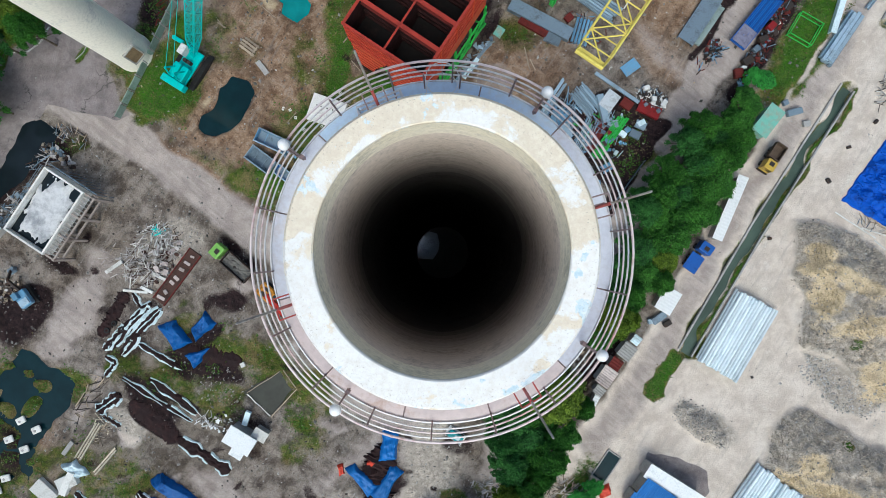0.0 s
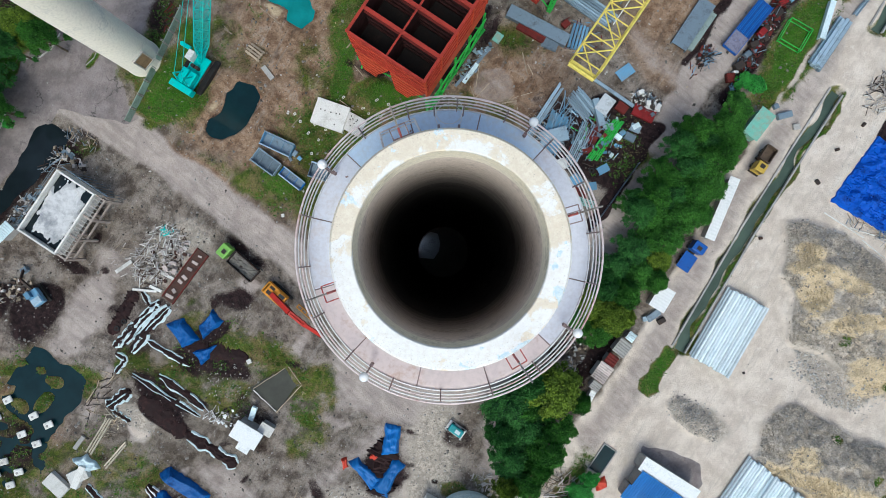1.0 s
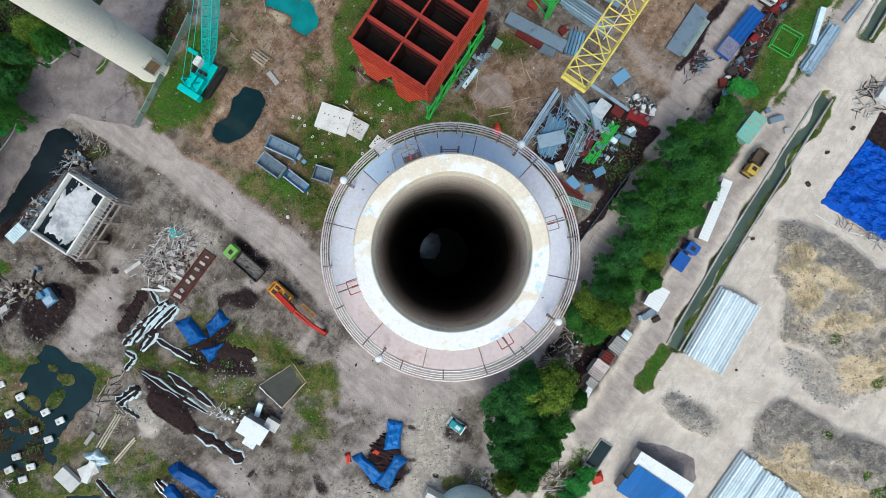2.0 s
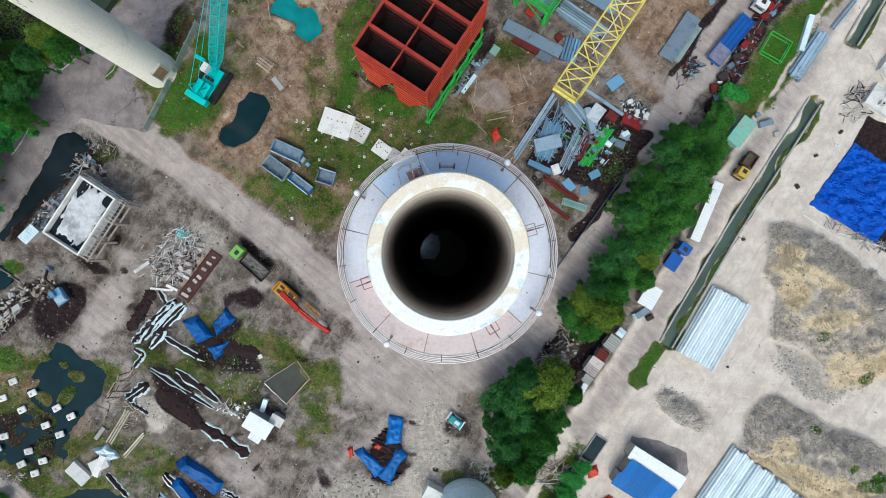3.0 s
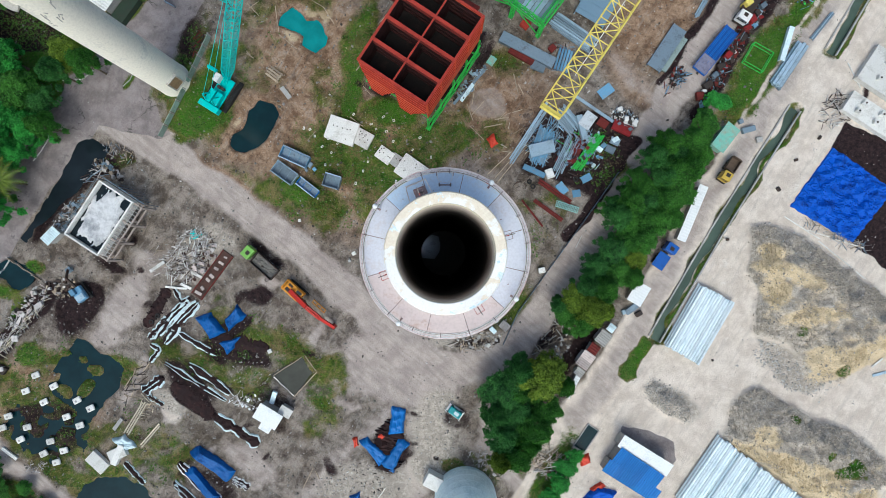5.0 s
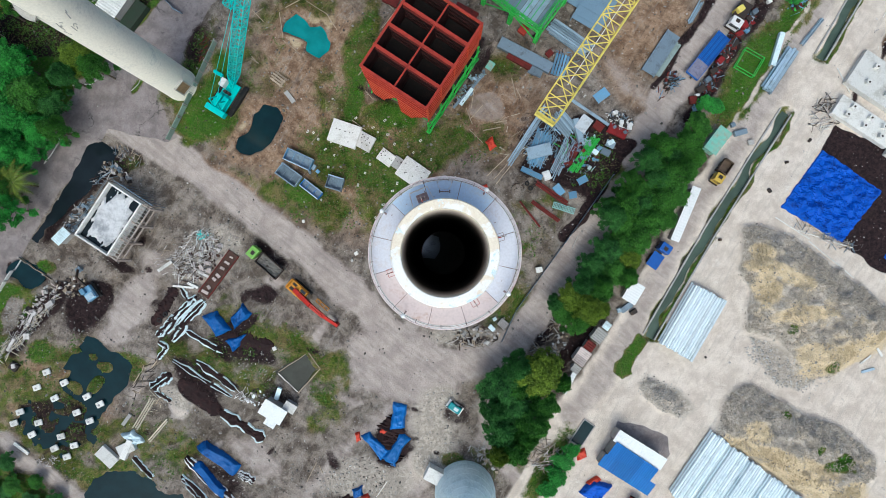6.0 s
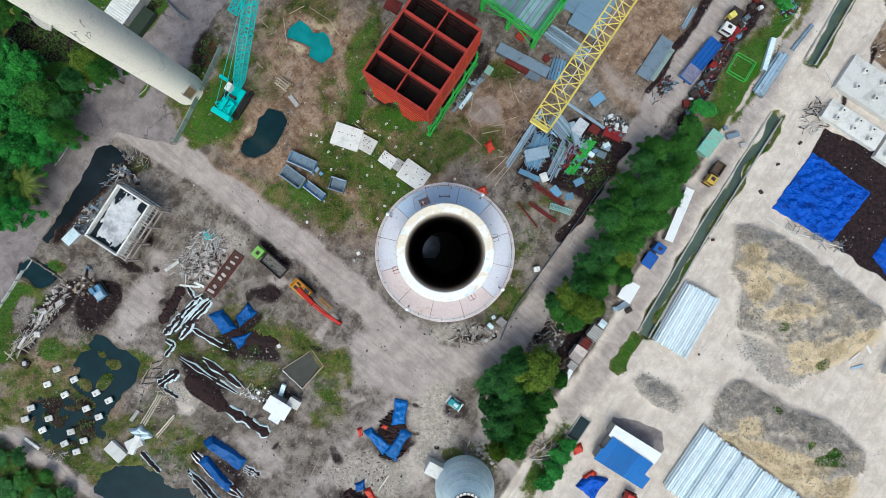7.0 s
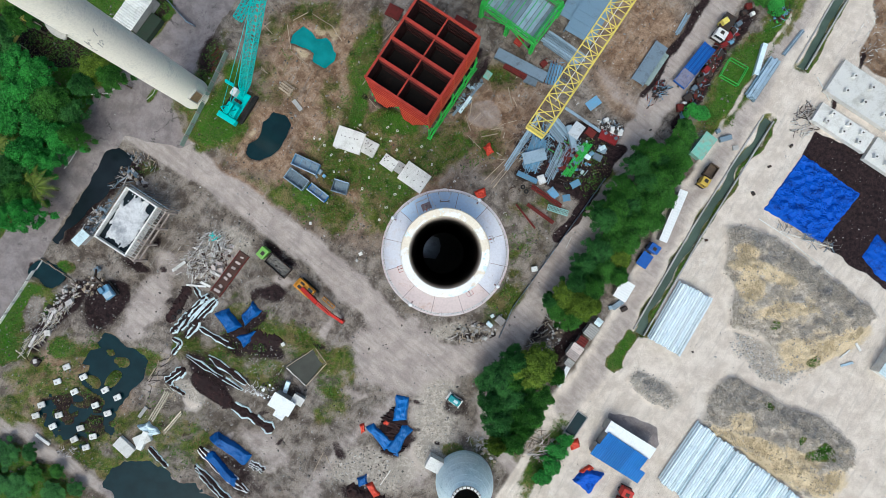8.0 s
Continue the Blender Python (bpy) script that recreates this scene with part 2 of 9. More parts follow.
def beam(bm, a, b, w, h):
    """A square bar from a to b."""
    a, b = Vector(a), Vector(b)
    d = b - a
    m = Matrix.Translation((a + b) / 2) @ d.to_track_quat("X", "Z").to_matrix().to_4x4() @ Matrix.Diagonal((d.length, w, h, 1))
    bmesh.ops.create_cube(bm, size=1.0, matrix=m)


def spin(bm, profile, n=96, a0=0.0, a1=360.0, closed=True):
    """Turns a profile of (radius, z) round the z axis; closed: the profile is a loop."""
    full = abs(a1 - a0) > 359.9
    rings = []
    for i in range(n if full else n + 1):
        a = radians(a0 + (a1 - a0) * i / n)
        rings.append([bm.verts.new((r * math.cos(a), r * math.sin(a), z)) for r, z in profile])
    k = len(profile)
    for i in range(n):
        p, q = rings[i], rings[(i + 1) % len(rings)]
        for j in range(k if closed else k - 1):
            bm.faces.new((p[j], q[j], q[(j + 1) % k], p[(j + 1) % k]))
    if not full and closed:
        bm.faces.new(rings[0][::-1])
        bm.faces.new(rings[-1])
    bmesh.ops.recalc_face_normals(bm, faces=bm.faces[:])


def prism(bm, pts, z0, z1):
    lo, hi = [bm.verts.new((p[0], p[1], z0)) for p in pts], [bm.verts.new((p[0], p[1], z1)) for p in pts]
    n = len(pts)
    bm.faces.new(lo[::-1])
    bm.faces.new(hi)
    for i in range(n):
        bm.faces.new((lo[i], lo[(i + 1) % n], hi[(i + 1) % n], hi[i]))


def mesh_of(name, bm, material, smooth=False):
    bmesh.ops.recalc_face_normals(bm, faces=bm.faces[:])
    if smooth:
        for e in bm.edges:
            e.smooth = not (e.is_manifold and e.calc_face_angle() > 0.6)
    me = bpy.data.meshes.new(name)
    bm.to_mesh(me)
    bm.free()
    me.materials.append(material)
    if smooth:
        for f in me.polygons:
            f.use_smooth = True
    return me


def part(name, bm, material, parent, label="", smooth=False):
    ob = new(name, mesh_of(name, bm, material, smooth))
    ob.parent = parent
    return tagged(ob, label)


def piece(name, mesh, parent, m):
    """One more object on a shared mesh."""
    ob = new(name, mesh)
    ob.parent = parent
    ob.matrix_basis = m
    return ob


def thing(name, label, category, at, rz=0.0, group="", kind=""):
    ob = new(name)
    ob.matrix_basis = pose(*at, 0, 0, rz)
    ob.empty_display_size = 0.3
    return tagged(ob, label, category, group, kind)


def solid(name, bm, material, label, category, at=(0, 0, 0), rz=0.0, group="", kind="", smooth=False):
    """A thing that is one mesh."""
    ob = new(name, mesh_of(name, bm, material, smooth))
    ob.matrix_basis = pose(*at, 0, 0, rz)
    return tagged(ob, label, category, group, kind)


def lattice(bm, a, b, w, h, bays, r, up=(0, 0, 1), w2=None, h2=None):
    """A four-chord lattice girder from a to b with diagonals on every side."""
    a, b, up = Vector(a), Vector(b), Vector(up)
    d = (b - a).normalized()
    side = d.cross(up).normalized()
    top = side.cross(d)
    w2, h2 = w2 or w, h2 or h
    rings = []
    for i in range(bays + 1):
        f = i / bays
        o, ww, hh = a.lerp(b, f), (w + (w2 - w) * f) / 2, (h + (h2 - h) * f) / 2
        rings.append([o + side * sx_ * ww + top * sy_ * hh for sx_, sy_ in ((-1, -1), (1, -1), (1, 1), (-1, 1))])
    for j in range(4):
        tube(bm, rings[0][j], rings[-1][j], r * 1.5, 6)
    for i in range(bays + 1):
        for j in range(4):
            tube(bm, rings[i][j], rings[i][(j + 1) % 4], r, 4)
            if i < bays:
                k = (j + 1) % 4
                p, q = (j, k) if (i + j) % 2 else (k, j)
                tube(bm, rings[i][p], rings[i + 1][q], r, 4)


# ---- the ground: one sheet with its roads, grass, spoil heaps and ponds ----
GX, GY, CELL = 132.0, 88.0, 0.42
gx, gy = np.arange(-GX, GX + 0.1, CELL), np.arange(-GY, GY + 0.1, CELL)
XX, YY = np.meshgrid(gx, gy)


def waves(size, seed):
    """Smooth random field over the sheet, about -1 to 1, with bumps of that size in metres."""
    g = np.random.default_rng(seed).uniform(-1, 1, (int(2 * GY / size) + 4, int(2 * GX / size) + 4))
    u, v = (XX + GX) / size, (YY + GY) / size
    i, j = u.astype(int), v.astype(int)
    fu, fv = u - i, v - j
    fu, fv = fu * fu * (3 - 2 * fu), fv * fv * (3 - 2 * fv)
    return (g[j, i] * (1 - fu) + g[j, i + 1] * fu) * (1 - fv) + (g[j + 1, i] * (1 - fu) + g[j + 1, i + 1] * fu) * fv


WOB_E = waves(5, 1) * 6 + waves(2, 2) * 3
WOB_S = waves(5, 3) * 6 + waves(2, 4) * 3
EE, SS = XX / STEP + MID_E + WOB_E, MID_S - YY / STEP + WOB_S
zero = np.zeros_like(XX)
grass, road, sand, tar = zero.copy(), zero.copy(), zero.copy(), zero.copy()
mud, straw, rubble, ochre = zero.copy(), zero.copy(), zero.copy(), zero.copy()
height = waves(9, 5) * 0.10 + waves(3, 6) * 0.05


def oval(e, s, a, b, turn=0.0, soft=0.35):
    """1 inside an ellipse of half-axes a, b (plan steps), falling to 0 across its edge; turn: degrees clockwise on the plan."""
    ca, sa = math.cos(radians(turn)), math.sin(radians(turn))
    u, v = (EE - e) * ca + (SS - s) * sa, -(EE - e) * sa + (SS - s) * ca
    return np.clip((1 - np.sqrt((u / a) ** 2 + (v / b) ** 2)) / soft + 0.5, 0, 1)


def strip(pts, width, soft=12.0):
    d = np.full_like(XX, 1e9)
    for (e0, s0), (e1, s1) in zip(pts, pts[1:]):
        de, ds = e1 - e0, s1 - s0
        f = np.clip(((EE - e0) * de + (SS - s0) * ds) / (de * de + ds * ds), 0, 1)
        d = np.minimum(d, np.hypot(EE - e0 - f * de, SS - s0 - f * ds))
    return np.clip((width / 2 - d) / soft + 0.5, 0, 1)


def area(pts, soft=10.0):
    inside, d = np.zeros(XX.shape, bool), np.full_like(XX, 1e9)
    for (e0, s0), (e1, s1) in zip(pts, pts[1:] + pts[:1]):
        de, ds = e1 - e0, s1 - s0
        f = np.clip(((EE - e0) * de + (SS - s0) * ds) / (de * de + ds * ds), 0, 1)
        d = np.minimum(d, np.hypot(EE - e0 - f * de, SS - s0 - f * ds))
        if ds:
            cross = ((s0 > SS) != (s1 > SS)) & (EE < de * (SS - s0) / ds + e0)
            inside ^= cross
    return np.clip(np.where(inside, d, -d) / soft + 0.5, 0, 1)


def put(layer, shape, k=1.0):
    np.maximum(layer, shape * k, out=layer)


def clear(shape, *layers):
    for layer in layers:
        layer *= 1 - shape


def pond(name, shape, depth, level, colour, label, e, s, a, b, rag=1.0):
    global height
    shape = np.clip(shape + rag * (0.42 * waves(1.7, int(e)) + 0.3 * waves(0.8, int(e) + 1)) * (shape > 0.02), 0, 1)
    height = height * (1 - shape) - depth * shape
    clear(shape, road, sand, rubble, straw)
    put(mud, np.clip(shape * 1.6 - 0.3, 0, 1), 0.7)
    bm = bmesh.new()
    bmesh.ops.create_circle(bm, cap_ends=True, segments=48, radius=1.0, matrix=Matrix.Diagonal((a * STEP, b * STEP, 1, 1)))
    o = site(e, s)
    solid(name, bm, colour, label, "water", (o.x, o.y, level), 0, "", "structure")


# pale sandy yard in the east, with its concrete lane along the drain
LANE = [(1470, -60), (1400, 60), (1330, 180), (1200, 390), (1075, 620), (1000, 720), (930, 850), (860, 960)]
put(sand, area([(1500, -200), (1350, 190), (1230, 400), (1100, 610), (960, 800), (880, 1000), (1900, 1200), (1900, -300)], 14))
put(sand, strip(LANE, 62, 10), 0.9)
put(road, strip(LANE, 50, 10), 0.9)
clear(strip(LANE[:6], 46, 24) * 0.6, sand)
# asphalt in the north-west
TAR_LINE = [(420, -80), (330, 60), (250, 150), (190, 210), (110, 320), (30, 450), (-60, 590), (-160, 720)]
put(tar, strip(TAR_LINE, 82, 8))
put(tar, area([(300, 0), (400, -20), (380, 60), (310, 190), (330, 260), (220, 240), (150, 260), (140, 190), (210, 130)], 10))
# the dirt road that comes in from the north-west, rounds the tall stack and leaves to the north-east
DIRT = [(230, 225), (330, 285), (450, 370), (560, 455), (660, 550), (735, 620), (800, 640), (880, 622), (935, 560), (1005, 450), (1050, 370), (1108, 265), (1182, 155), (1288, 0), (1370, -120)]
put(road, strip(DIRT, 52, 26))
put(road, oval(720, 640, 100, 60, 20, 0.8))
put(road, oval(640, 640, 70, 70, 0, 1.0), 0.5)
put(road, strip([(740, 650), (690, 720), (600, 800), (540, 880), (500, 950)], 50, 50), 0.6)
put(road, strip([(860, 700), (855, 760), (920, 860), (880, 950)], 34, 30), 0.75)
put(road, strip([(1060, 130), (1130, 200), (1170, 190)], 60, 50), 0.5)
put(ochre, strip([(1060, 130), (1110, 190)], 60, 50), 0.7)
put(ochre, oval(860, 205, 42, 34, 20, 0.4), 1.0)
put(road, oval(860, 205, 38, 30, 20, 0.5), 0.52)
# warm brown earth in the north
for e, s, a, b, turn, k in ((560, 120, 130, 140, 0, 0.75), (440, 270, 80, 40, 30, 0.7), (430, 330, 90, 24, 35, 0.7), (1130, 70, 80, 110, 30, 0.8), (900, 180, 90, 90, 0, 0.6), (640, 400, 80, 60, 30, 0.45), (470, 240, 80, 80, 0, 0.7), (600, 200, 90, 90, 0, 0.55), (250, 760, 80, 60, 0, 0.4), (130, 680, 120, 100, 0, 0.5), (600, 340, 120, 60, 20, 0.5)):
    put(ochre, oval(e, s, a, b, turn, 1.0), k)
# worn grass
for e, s, a, b, turn, k in ((390, 215, 55, 60, -30, 1.0), (570, 370, 90, 40, 20, 0.62), (640, 285, 110, 60, 15, 0.8), (740, 270, 70, 50, 0, 0.75), (670, 370, 60, 60, 0, 0.6),
                            (560, 30, 70, 60, 0, 0.5), (640, 110, 26, 90, 15, 0.85), (600, 180, 60, 60, 0, 0.5), (110, 690, 120, 130, 0, 0.6), (300, 770, 90, 70, 30, 0.6), (592, 680, 40, 46, 0, 0.64), (580, 730, 40, 30, 0, 0.6),
                            (450, 600, 70, 60, 0, 0.68), (540, 610, 50, 40, 0, 0.62), (470, 660, 50, 40, 0, 0.66), (830, 250, 70, 60, 0, 0.55), (920, 420, 60, 130, 30, 0.42), (900, 540, 50, 40, -40, 0.7), (470, 330, 60, 30, 35, 0.5), (515, 350, 40, 30, 0, 0.75), (60, 560, 70, 45, -60, 0.9)):
    put(grass, oval(e, s, a, b, turn, 0.9), k)
for e, s, a, b, turn, k in ((30, 850, 120, 70, 20, 0.9), (180, 830, 90, 40, 15, 0.75), (1300, 150, 120, 36, -58, 1.0), (1390, 10, 120, 26, -58, 1.0), (960, 810, 80, 26, -60, 0.9), (480, 100, 60, 100, 10, 0.5), (360, 130, 24, 80, 28, 0.9),
                            (880, 790, 50, 50, 0, 0.8), (1040, 280, 70, 26, -55, 0.75), (890, 130, 60, 40, 30, 0.45), (250, 640, 50, 30, 0, 0.6), (420, 545, 40, 30, 0, 0.5), (340, 240, 20, 20, 0, 0.9)):
    put(grass, oval(e, s, a, b, turn, 0.9), k)
clear(np.clip(road * 1.5 - 0.3, 0, 1) * np.clip(1 - strip(LANE, 40, 10), 0, 1), grass)
put(grass, area([(-400, -300), (200, -300), (320, 60), (215, 120), (160, 170), (140, 280), (40, 400), (-60, 520), (-400, 700)], 12))
clear(strip(TAR_LINE, 78, 8), grass)
clear(area([(252, 178), (262, 160), (275, 152), (278, 160), (266, 178), (256, 184)], 6), tar)
put(grass, area([(252, 178), (262, 160), (275, 152), (278, 160), (266, 178), (256, 184)], 8), 0.95)
put(ochre, oval(620, 300, 190, 120, 10, 0.8), 0.85)
put(ochre, oval(860, 220, 100, 90, 0, 0.8), 0.7)
put(grass, strip([(420, 130), (385, 200), (360, 250)], 46, 30), 1.0)
put(grass, oval(700, 225, 60, 26, 10, 0.8), 1.0)
put(grass, oval(690, 330, 50, 40, 0, 0.8), 0.85)
put(grass, oval(630, 190, 16, 80, 12, 0.8), 1.0)
put(grass, oval(540, 350, 40, 26, 30, 0.8), 0.9)
put(grass, oval(790, 260, 60, 34, 0, 0.8), 0.8)
# black ground: darker patches and strips of the mud layer
for e, s, a, b, turn, k in ((185, 545, 60, 36, -40, 0.7), (370, 660, 60, 18, 40, 0.75), (480, 520, 34, 24, 0, 0.7), (430, 610, 60, 30, 30, 0.62), (700, 770, 50, 40, -50, 0.7), (640, 880, 60, 30, 15, 0.62), (330, 560, 70, 50, -45, 0.5),
                            (420, 840, 90, 40, 35, 0.55), (950, 575, 40, 20, -60, 0.7), (835, 598, 40, 14, 0, 0.6), (120, 560, 50, 30, -50, 0.5), (275, 420, 30, 40, 35, 0.3), (215, 470, 50, 16, 20, 0.4), (370, 100, 26, 60, 28, 0.6)):
    put(mud, oval(e, s, a, b, turn, 0.9), k)
for e, s, a, b, turn, k in ((1240, 130, 110, 18, -58, 0.6), (990, 620, 70, 16, -58, 0.7), (970, 270, 80, 60, 30, 0.62), (1050, 285, 90, 40, -55, 0.75), (500, 455, 50, 14, 42, 0.6), (640, 575, 46, 12, 42, 0.45), (670, 560, 40, 10, 42, 0.42), (1150, 160, 60, 10, -58, 0.6), (840, 140, 70, 14, -58, 0.6), (730, 660, 40, 16, -20, 0.4)):
    put(mud, oval(e, s, a, b, turn, 0.9), k)
put(mud, area([(985, 222), (1050, 215), (1105, 258), (1068, 312), (1034, 360), (990, 340), (940, 320), (940, 250)], 30), 0.66)
put(grass, oval(1052, 300, 34, 40, 20, 0.8), 0.8)
put(mud, oval(460, 612, 60, 22, 20, 0.7), 0.75)
put(mud, oval(440, 570, 40, 20, -30, 0.7), 0.7)
put(mud, oval(376, 692, 52, 15, 40, 0.6), 0.85)
put(mud, oval(400, 656, 50, 9, 34, 0.6), 0.7)
put(road, oval(342, 708, 16, 26, -20, 0.6), 0.8)
put(mud, strip([(1330, 20), (1290, 85), (1225, 182), (1195, 225)], 26, 20), 0.8)
put(mud, oval(190, 530, 46, 36, -30, 0.6), 0.95)
put(mud, oval(235, 470, 40, 12, 30, 0.6), 0.6)
put(mud, strip([(150, 505), (110, 555), (60, 610)], 34, 24), 0.8)
put(mud, area([(205, 262), (250, 280), (262, 330), (225, 330), (190, 350), (140, 420), (105, 450), (120, 405)], 20), 0.7)
put(mud, strip([(1025, 560), (1000, 610), (975, 650)], 30, 24), 0.7)
put(mud, area([(1440, 235), (1700, 330), (1700, 600), (1560, 500), (1460, 440), (1390, 330)], 8))
# north-west yard: dark ground, with the road's shadow painted in as mud
put(mud, area([(-40, 20), (60, 20), (200, 60), (215, 110), (100, 120), (60, 120), (-40, 100)], 12), 0.8)
put(mud, area([(200, 20), (290, -20), (300, 20), (250, 80), (215, 60)], 10), 0.6)
# stains and pale dust between the heaps
spots = random.Random(31)
for _ in range(46):
    put(mud, oval(spots.uniform(270, 780), spots.uniform(430, 870), spots.uniform(6, 22), spots.uniform(4, 12), spots.uniform(-60, 60), 0.9), spots.uniform(0.42, 0.62))
for _ in range(30):
    put(road, oval(spots.uniform(270, 780), spots.uniform(430, 870), spots.uniform(10, 36), spots.uniform(6, 16), spots.uniform(-60, 60), 0.9), spots.uniform(0.4, 0.65))
for e, s, a, b, turn, k in ((262, 540, 34, 70, 30, 0.72), (235, 585, 40, 26, 0, 0.62), (300, 470, 40, 30, 30, 0.55), (290, 640, 16, 40, 30, 0.6), (470, 790, 70, 26, 35, 0.6)):
    put(road, oval(e, s, a, b, turn, 0.9), k)
clear(strip(DIRT, 40, 20), mud)
put(road, oval(758, 770, 40, 95, 14, 0.7), 0.9)
put(rubble, oval(765, 760, 34, 80, 14, 0.8), 0.72)
# darker strip between the steel slab and the dirt road, then the scrap verge
put(mud, strip([(1250, 0), (1196, 82), (1140, 172)], 16, 14), 0.85)
put(mud, strip([(1322, 28), (1286, 85), (1226, 180), (1196, 226)], 24, 16), 0.85)
# scrap yard: mud, deepened to paint in the shade among the pieces
put(mud, area([(985, 222), (1050, 215), (1105, 258), (1068, 312), (1034, 360), (985, 340), (930, 318), (930, 255)], 24), 0.88)
put(mud, oval(955, 292, 52, 30, -30, 0.8), 0.74)
# darker strip along the scrap yard's east edge
put(mud, strip([(1095, 262), (1043, 340), (1010, 394), (985, 424)], 22, 10), 0.95)
put(grass, area([(960, 290), (1050, 262), (1075, 300), (1034, 365), (985, 345)], 30), 0.5)
put(mud, strip([(640, 170), (690, 195), (790, 130)], 20, 20), 0.6)
put(mud, strip([(850, 90), (800, 170), (770, 200)], 22, 20), 0.72)
# grey rubble and gravel
for e, s, a, b, turn in ((390, 455, 70, 50, -40), (1160, 690, 55, 24, 30), (820, 590, 60, 25, 0), (660, 830, 90, 50, 0), (770, 750, 50, 90, 10), (780, 690, 40, 30, 0), (340, 690, 40, 20, 40)):
    put(rubble, oval(e, s, a, b, turn, 0.9), 0.7)
# spoil heaps
GREY_TOP = [(1250, 692), (1290, 662), (1332, 688), (1318, 714), (1270, 722), (1238, 744)]
FINE = waves(1.6, 41) * 0.5 + waves(0.9, 42) * 0.3
MOUND_1 = [(1286, 405), (1280, 477), (1297, 522), (1290, 575), (1345, 592), (1378, 640), (1420, 662), (1485, 622), (1548, 556), (1480, 505), (1415, 452), (1345, 404)]
MOUND_2 = [(1290, 664), (1253, 690), (1240, 728), (1232, 750), (1330, 812), (1410, 876), (1470, 880), (1500, 822), (1506, 790), (1478, 758), (1412, 724), (1330, 688)]
MOUND_3 = [(1108, 672), (1128, 656), (1160, 676), (1186, 704), (1178, 724), (1142, 712)]
for outline, h, k in ((MOUND_1, 3.2, 1), (MOUND_2, 2.8, 2), (MOUND_3, 1.0, 3)):
    o = np.clip(area(outline, 90 if k < 3 else 40) * 2 - 0.9, 0, 1)
    height += h * o * (0.85 + 0.15 * waves(4, k + 60) + 0.2 * FINE) + area(outline, 10) * (0.35 + 0.5 * FINE + 0.3 * waves(0.7, 43))
    put(rubble, area(outline, 12), 0.9)
for e, s, a, b, turn in ((1322, 477, 40, 13, 15), (1364, 494, 28, 13, 0), (1378, 550, 58, 15, -8), (1455, 618, 85, 28, -22), (1310, 450, 24, 14, 40), (1298, 740, 24, 20, 30), (1335, 786, 62, 17, 28), (1405, 838, 85, 20, 30), (1462, 848, 36, 28, 0), (1400, 800, 40, 12, 30), (1318, 510, 20, 30, -20), (1405, 622, 40, 26, 20), (1500, 596, 44, 16, -30), (1280, 770, 40, 14, 30), (1350, 830, 70, 14, 32)):
    put(straw, oval(e, s, a, b, turn, 0.8), 0.92)
put(straw, area(MOUND_1, 30), 0.40)
put(straw, area(MOUND_2, 30), 0.36)
for e, s, a, b in ((1450, 790, 12, 10), (1397, 770, 7, 6), (1435, 800, 24, 12), (1350, 720, 10, 7), (1361, 574, 10, 8), (1430, 641, 12, 10)):
    put(grass, oval(e, s, a, b, 0, 0.7), 1.0)
put(rubble, area([(1290, 575), (1340, 590), (1420, 660), (1380, 680), (1330, 660)], 20), 0.8)
# brown field at the north-east corner, and trenches round the rafts
FIELD = area([(1556, -60), (1549, 35), (1520, 108), (1600, 150), (1750, 100), (1750, -60)], 10)
clear(FIELD, sand, road)
put(ochre, FIELD, 0.95)
for line, w in (([(1532, 98), (1484, 172), (1446, 226)], 12), ([(1484, 172), (1566, 226)], 9)):
    put(mud, strip(line, w, 10), 0.7)

WATER_TEAL = water_mat("teal_water", (0.015, 0.26, 0.26), 0.2)
WATER_DARK = water_mat("dark_water", (0.006, 0.028, 0.034), 0.06)
WATER_MUD = water_mat("black_puddle_water", (0.012, 0.019, 0.023), 0.1)
WATER_DRAIN = water_mat("drain_water", (0.085, 0.125, 0.098), 0.3)
WATER_GREY = water_mat("grey_water", (0.060, 0.064, 0.052), 0.2)
TEAL_PIT = [(533, 44), (549, 52), (558, 63), (574, 63), (596, 95), (592, 107), (570, 114), (547, 103), (549, 89), (537, 83), (515, 79), (517, 65)]
DARK_PIT = [(481, 198), (499, 210), (508, 228), (495, 254), (471, 278), (455, 285), (436, 274), (440, 258), (459, 234), (461, 216)]
for outline, e, s in ((TEAL_PIT, 555, 80), (DARK_PIT, 472, 242)):
    bank = np.clip(area(outline, 46) * 2, 0, 1)
    clear(bank, grass, mud)
    put(ochre, bank, 0.95)
    put(straw, oval(e + 22, s - 26, 26, 20, 40, 0.8), 0.62)
    put(straw, oval(e - 20, s + 6, 14, 26, -20, 0.8), 0.55)
    put(mud, np.clip(area(outline, 16) * 2, 0, 1), 0.55)
pond("pond", area(TEAL_PIT, 7), 1.2, -0.45, WATER_TEAL, "turquoise water in a small dug pit", 555, 80, 62, 50, 0.3)
pond("pond", area(DARK_PIT, 7), 1.2, -0.45, WATER_DARK, "dark green water in a dug pit", 470, 242, 55, 60, 0.3)
BROKEN = np.clip(0.46 + waves(3.2, 81) * 0.55 + waves(1.1, 82) * 0.6, 0, 1)
DEEP = area([(180, 588), (202, 594), (222, 614), (254, 630), (262, 645), (254, 673), (238, 689), (222, 701), (204, 728), (178, 705), (150, 690), (135, 668), (155, 661), (159, 645), (143, 641), (159, 618), (172, 602)], 8)
WEEDY = area([(60, 700), (110, 690), (150, 690), (200, 720), (215, 738), (190, 775), (155, 802), (110, 785), (62, 748)], 20)
MARSH = np.maximum(DEEP, WEEDY * BROKEN * 0.86)
put(grass, oval(140, 740, 90, 70, 20, 0.7), 0.74)
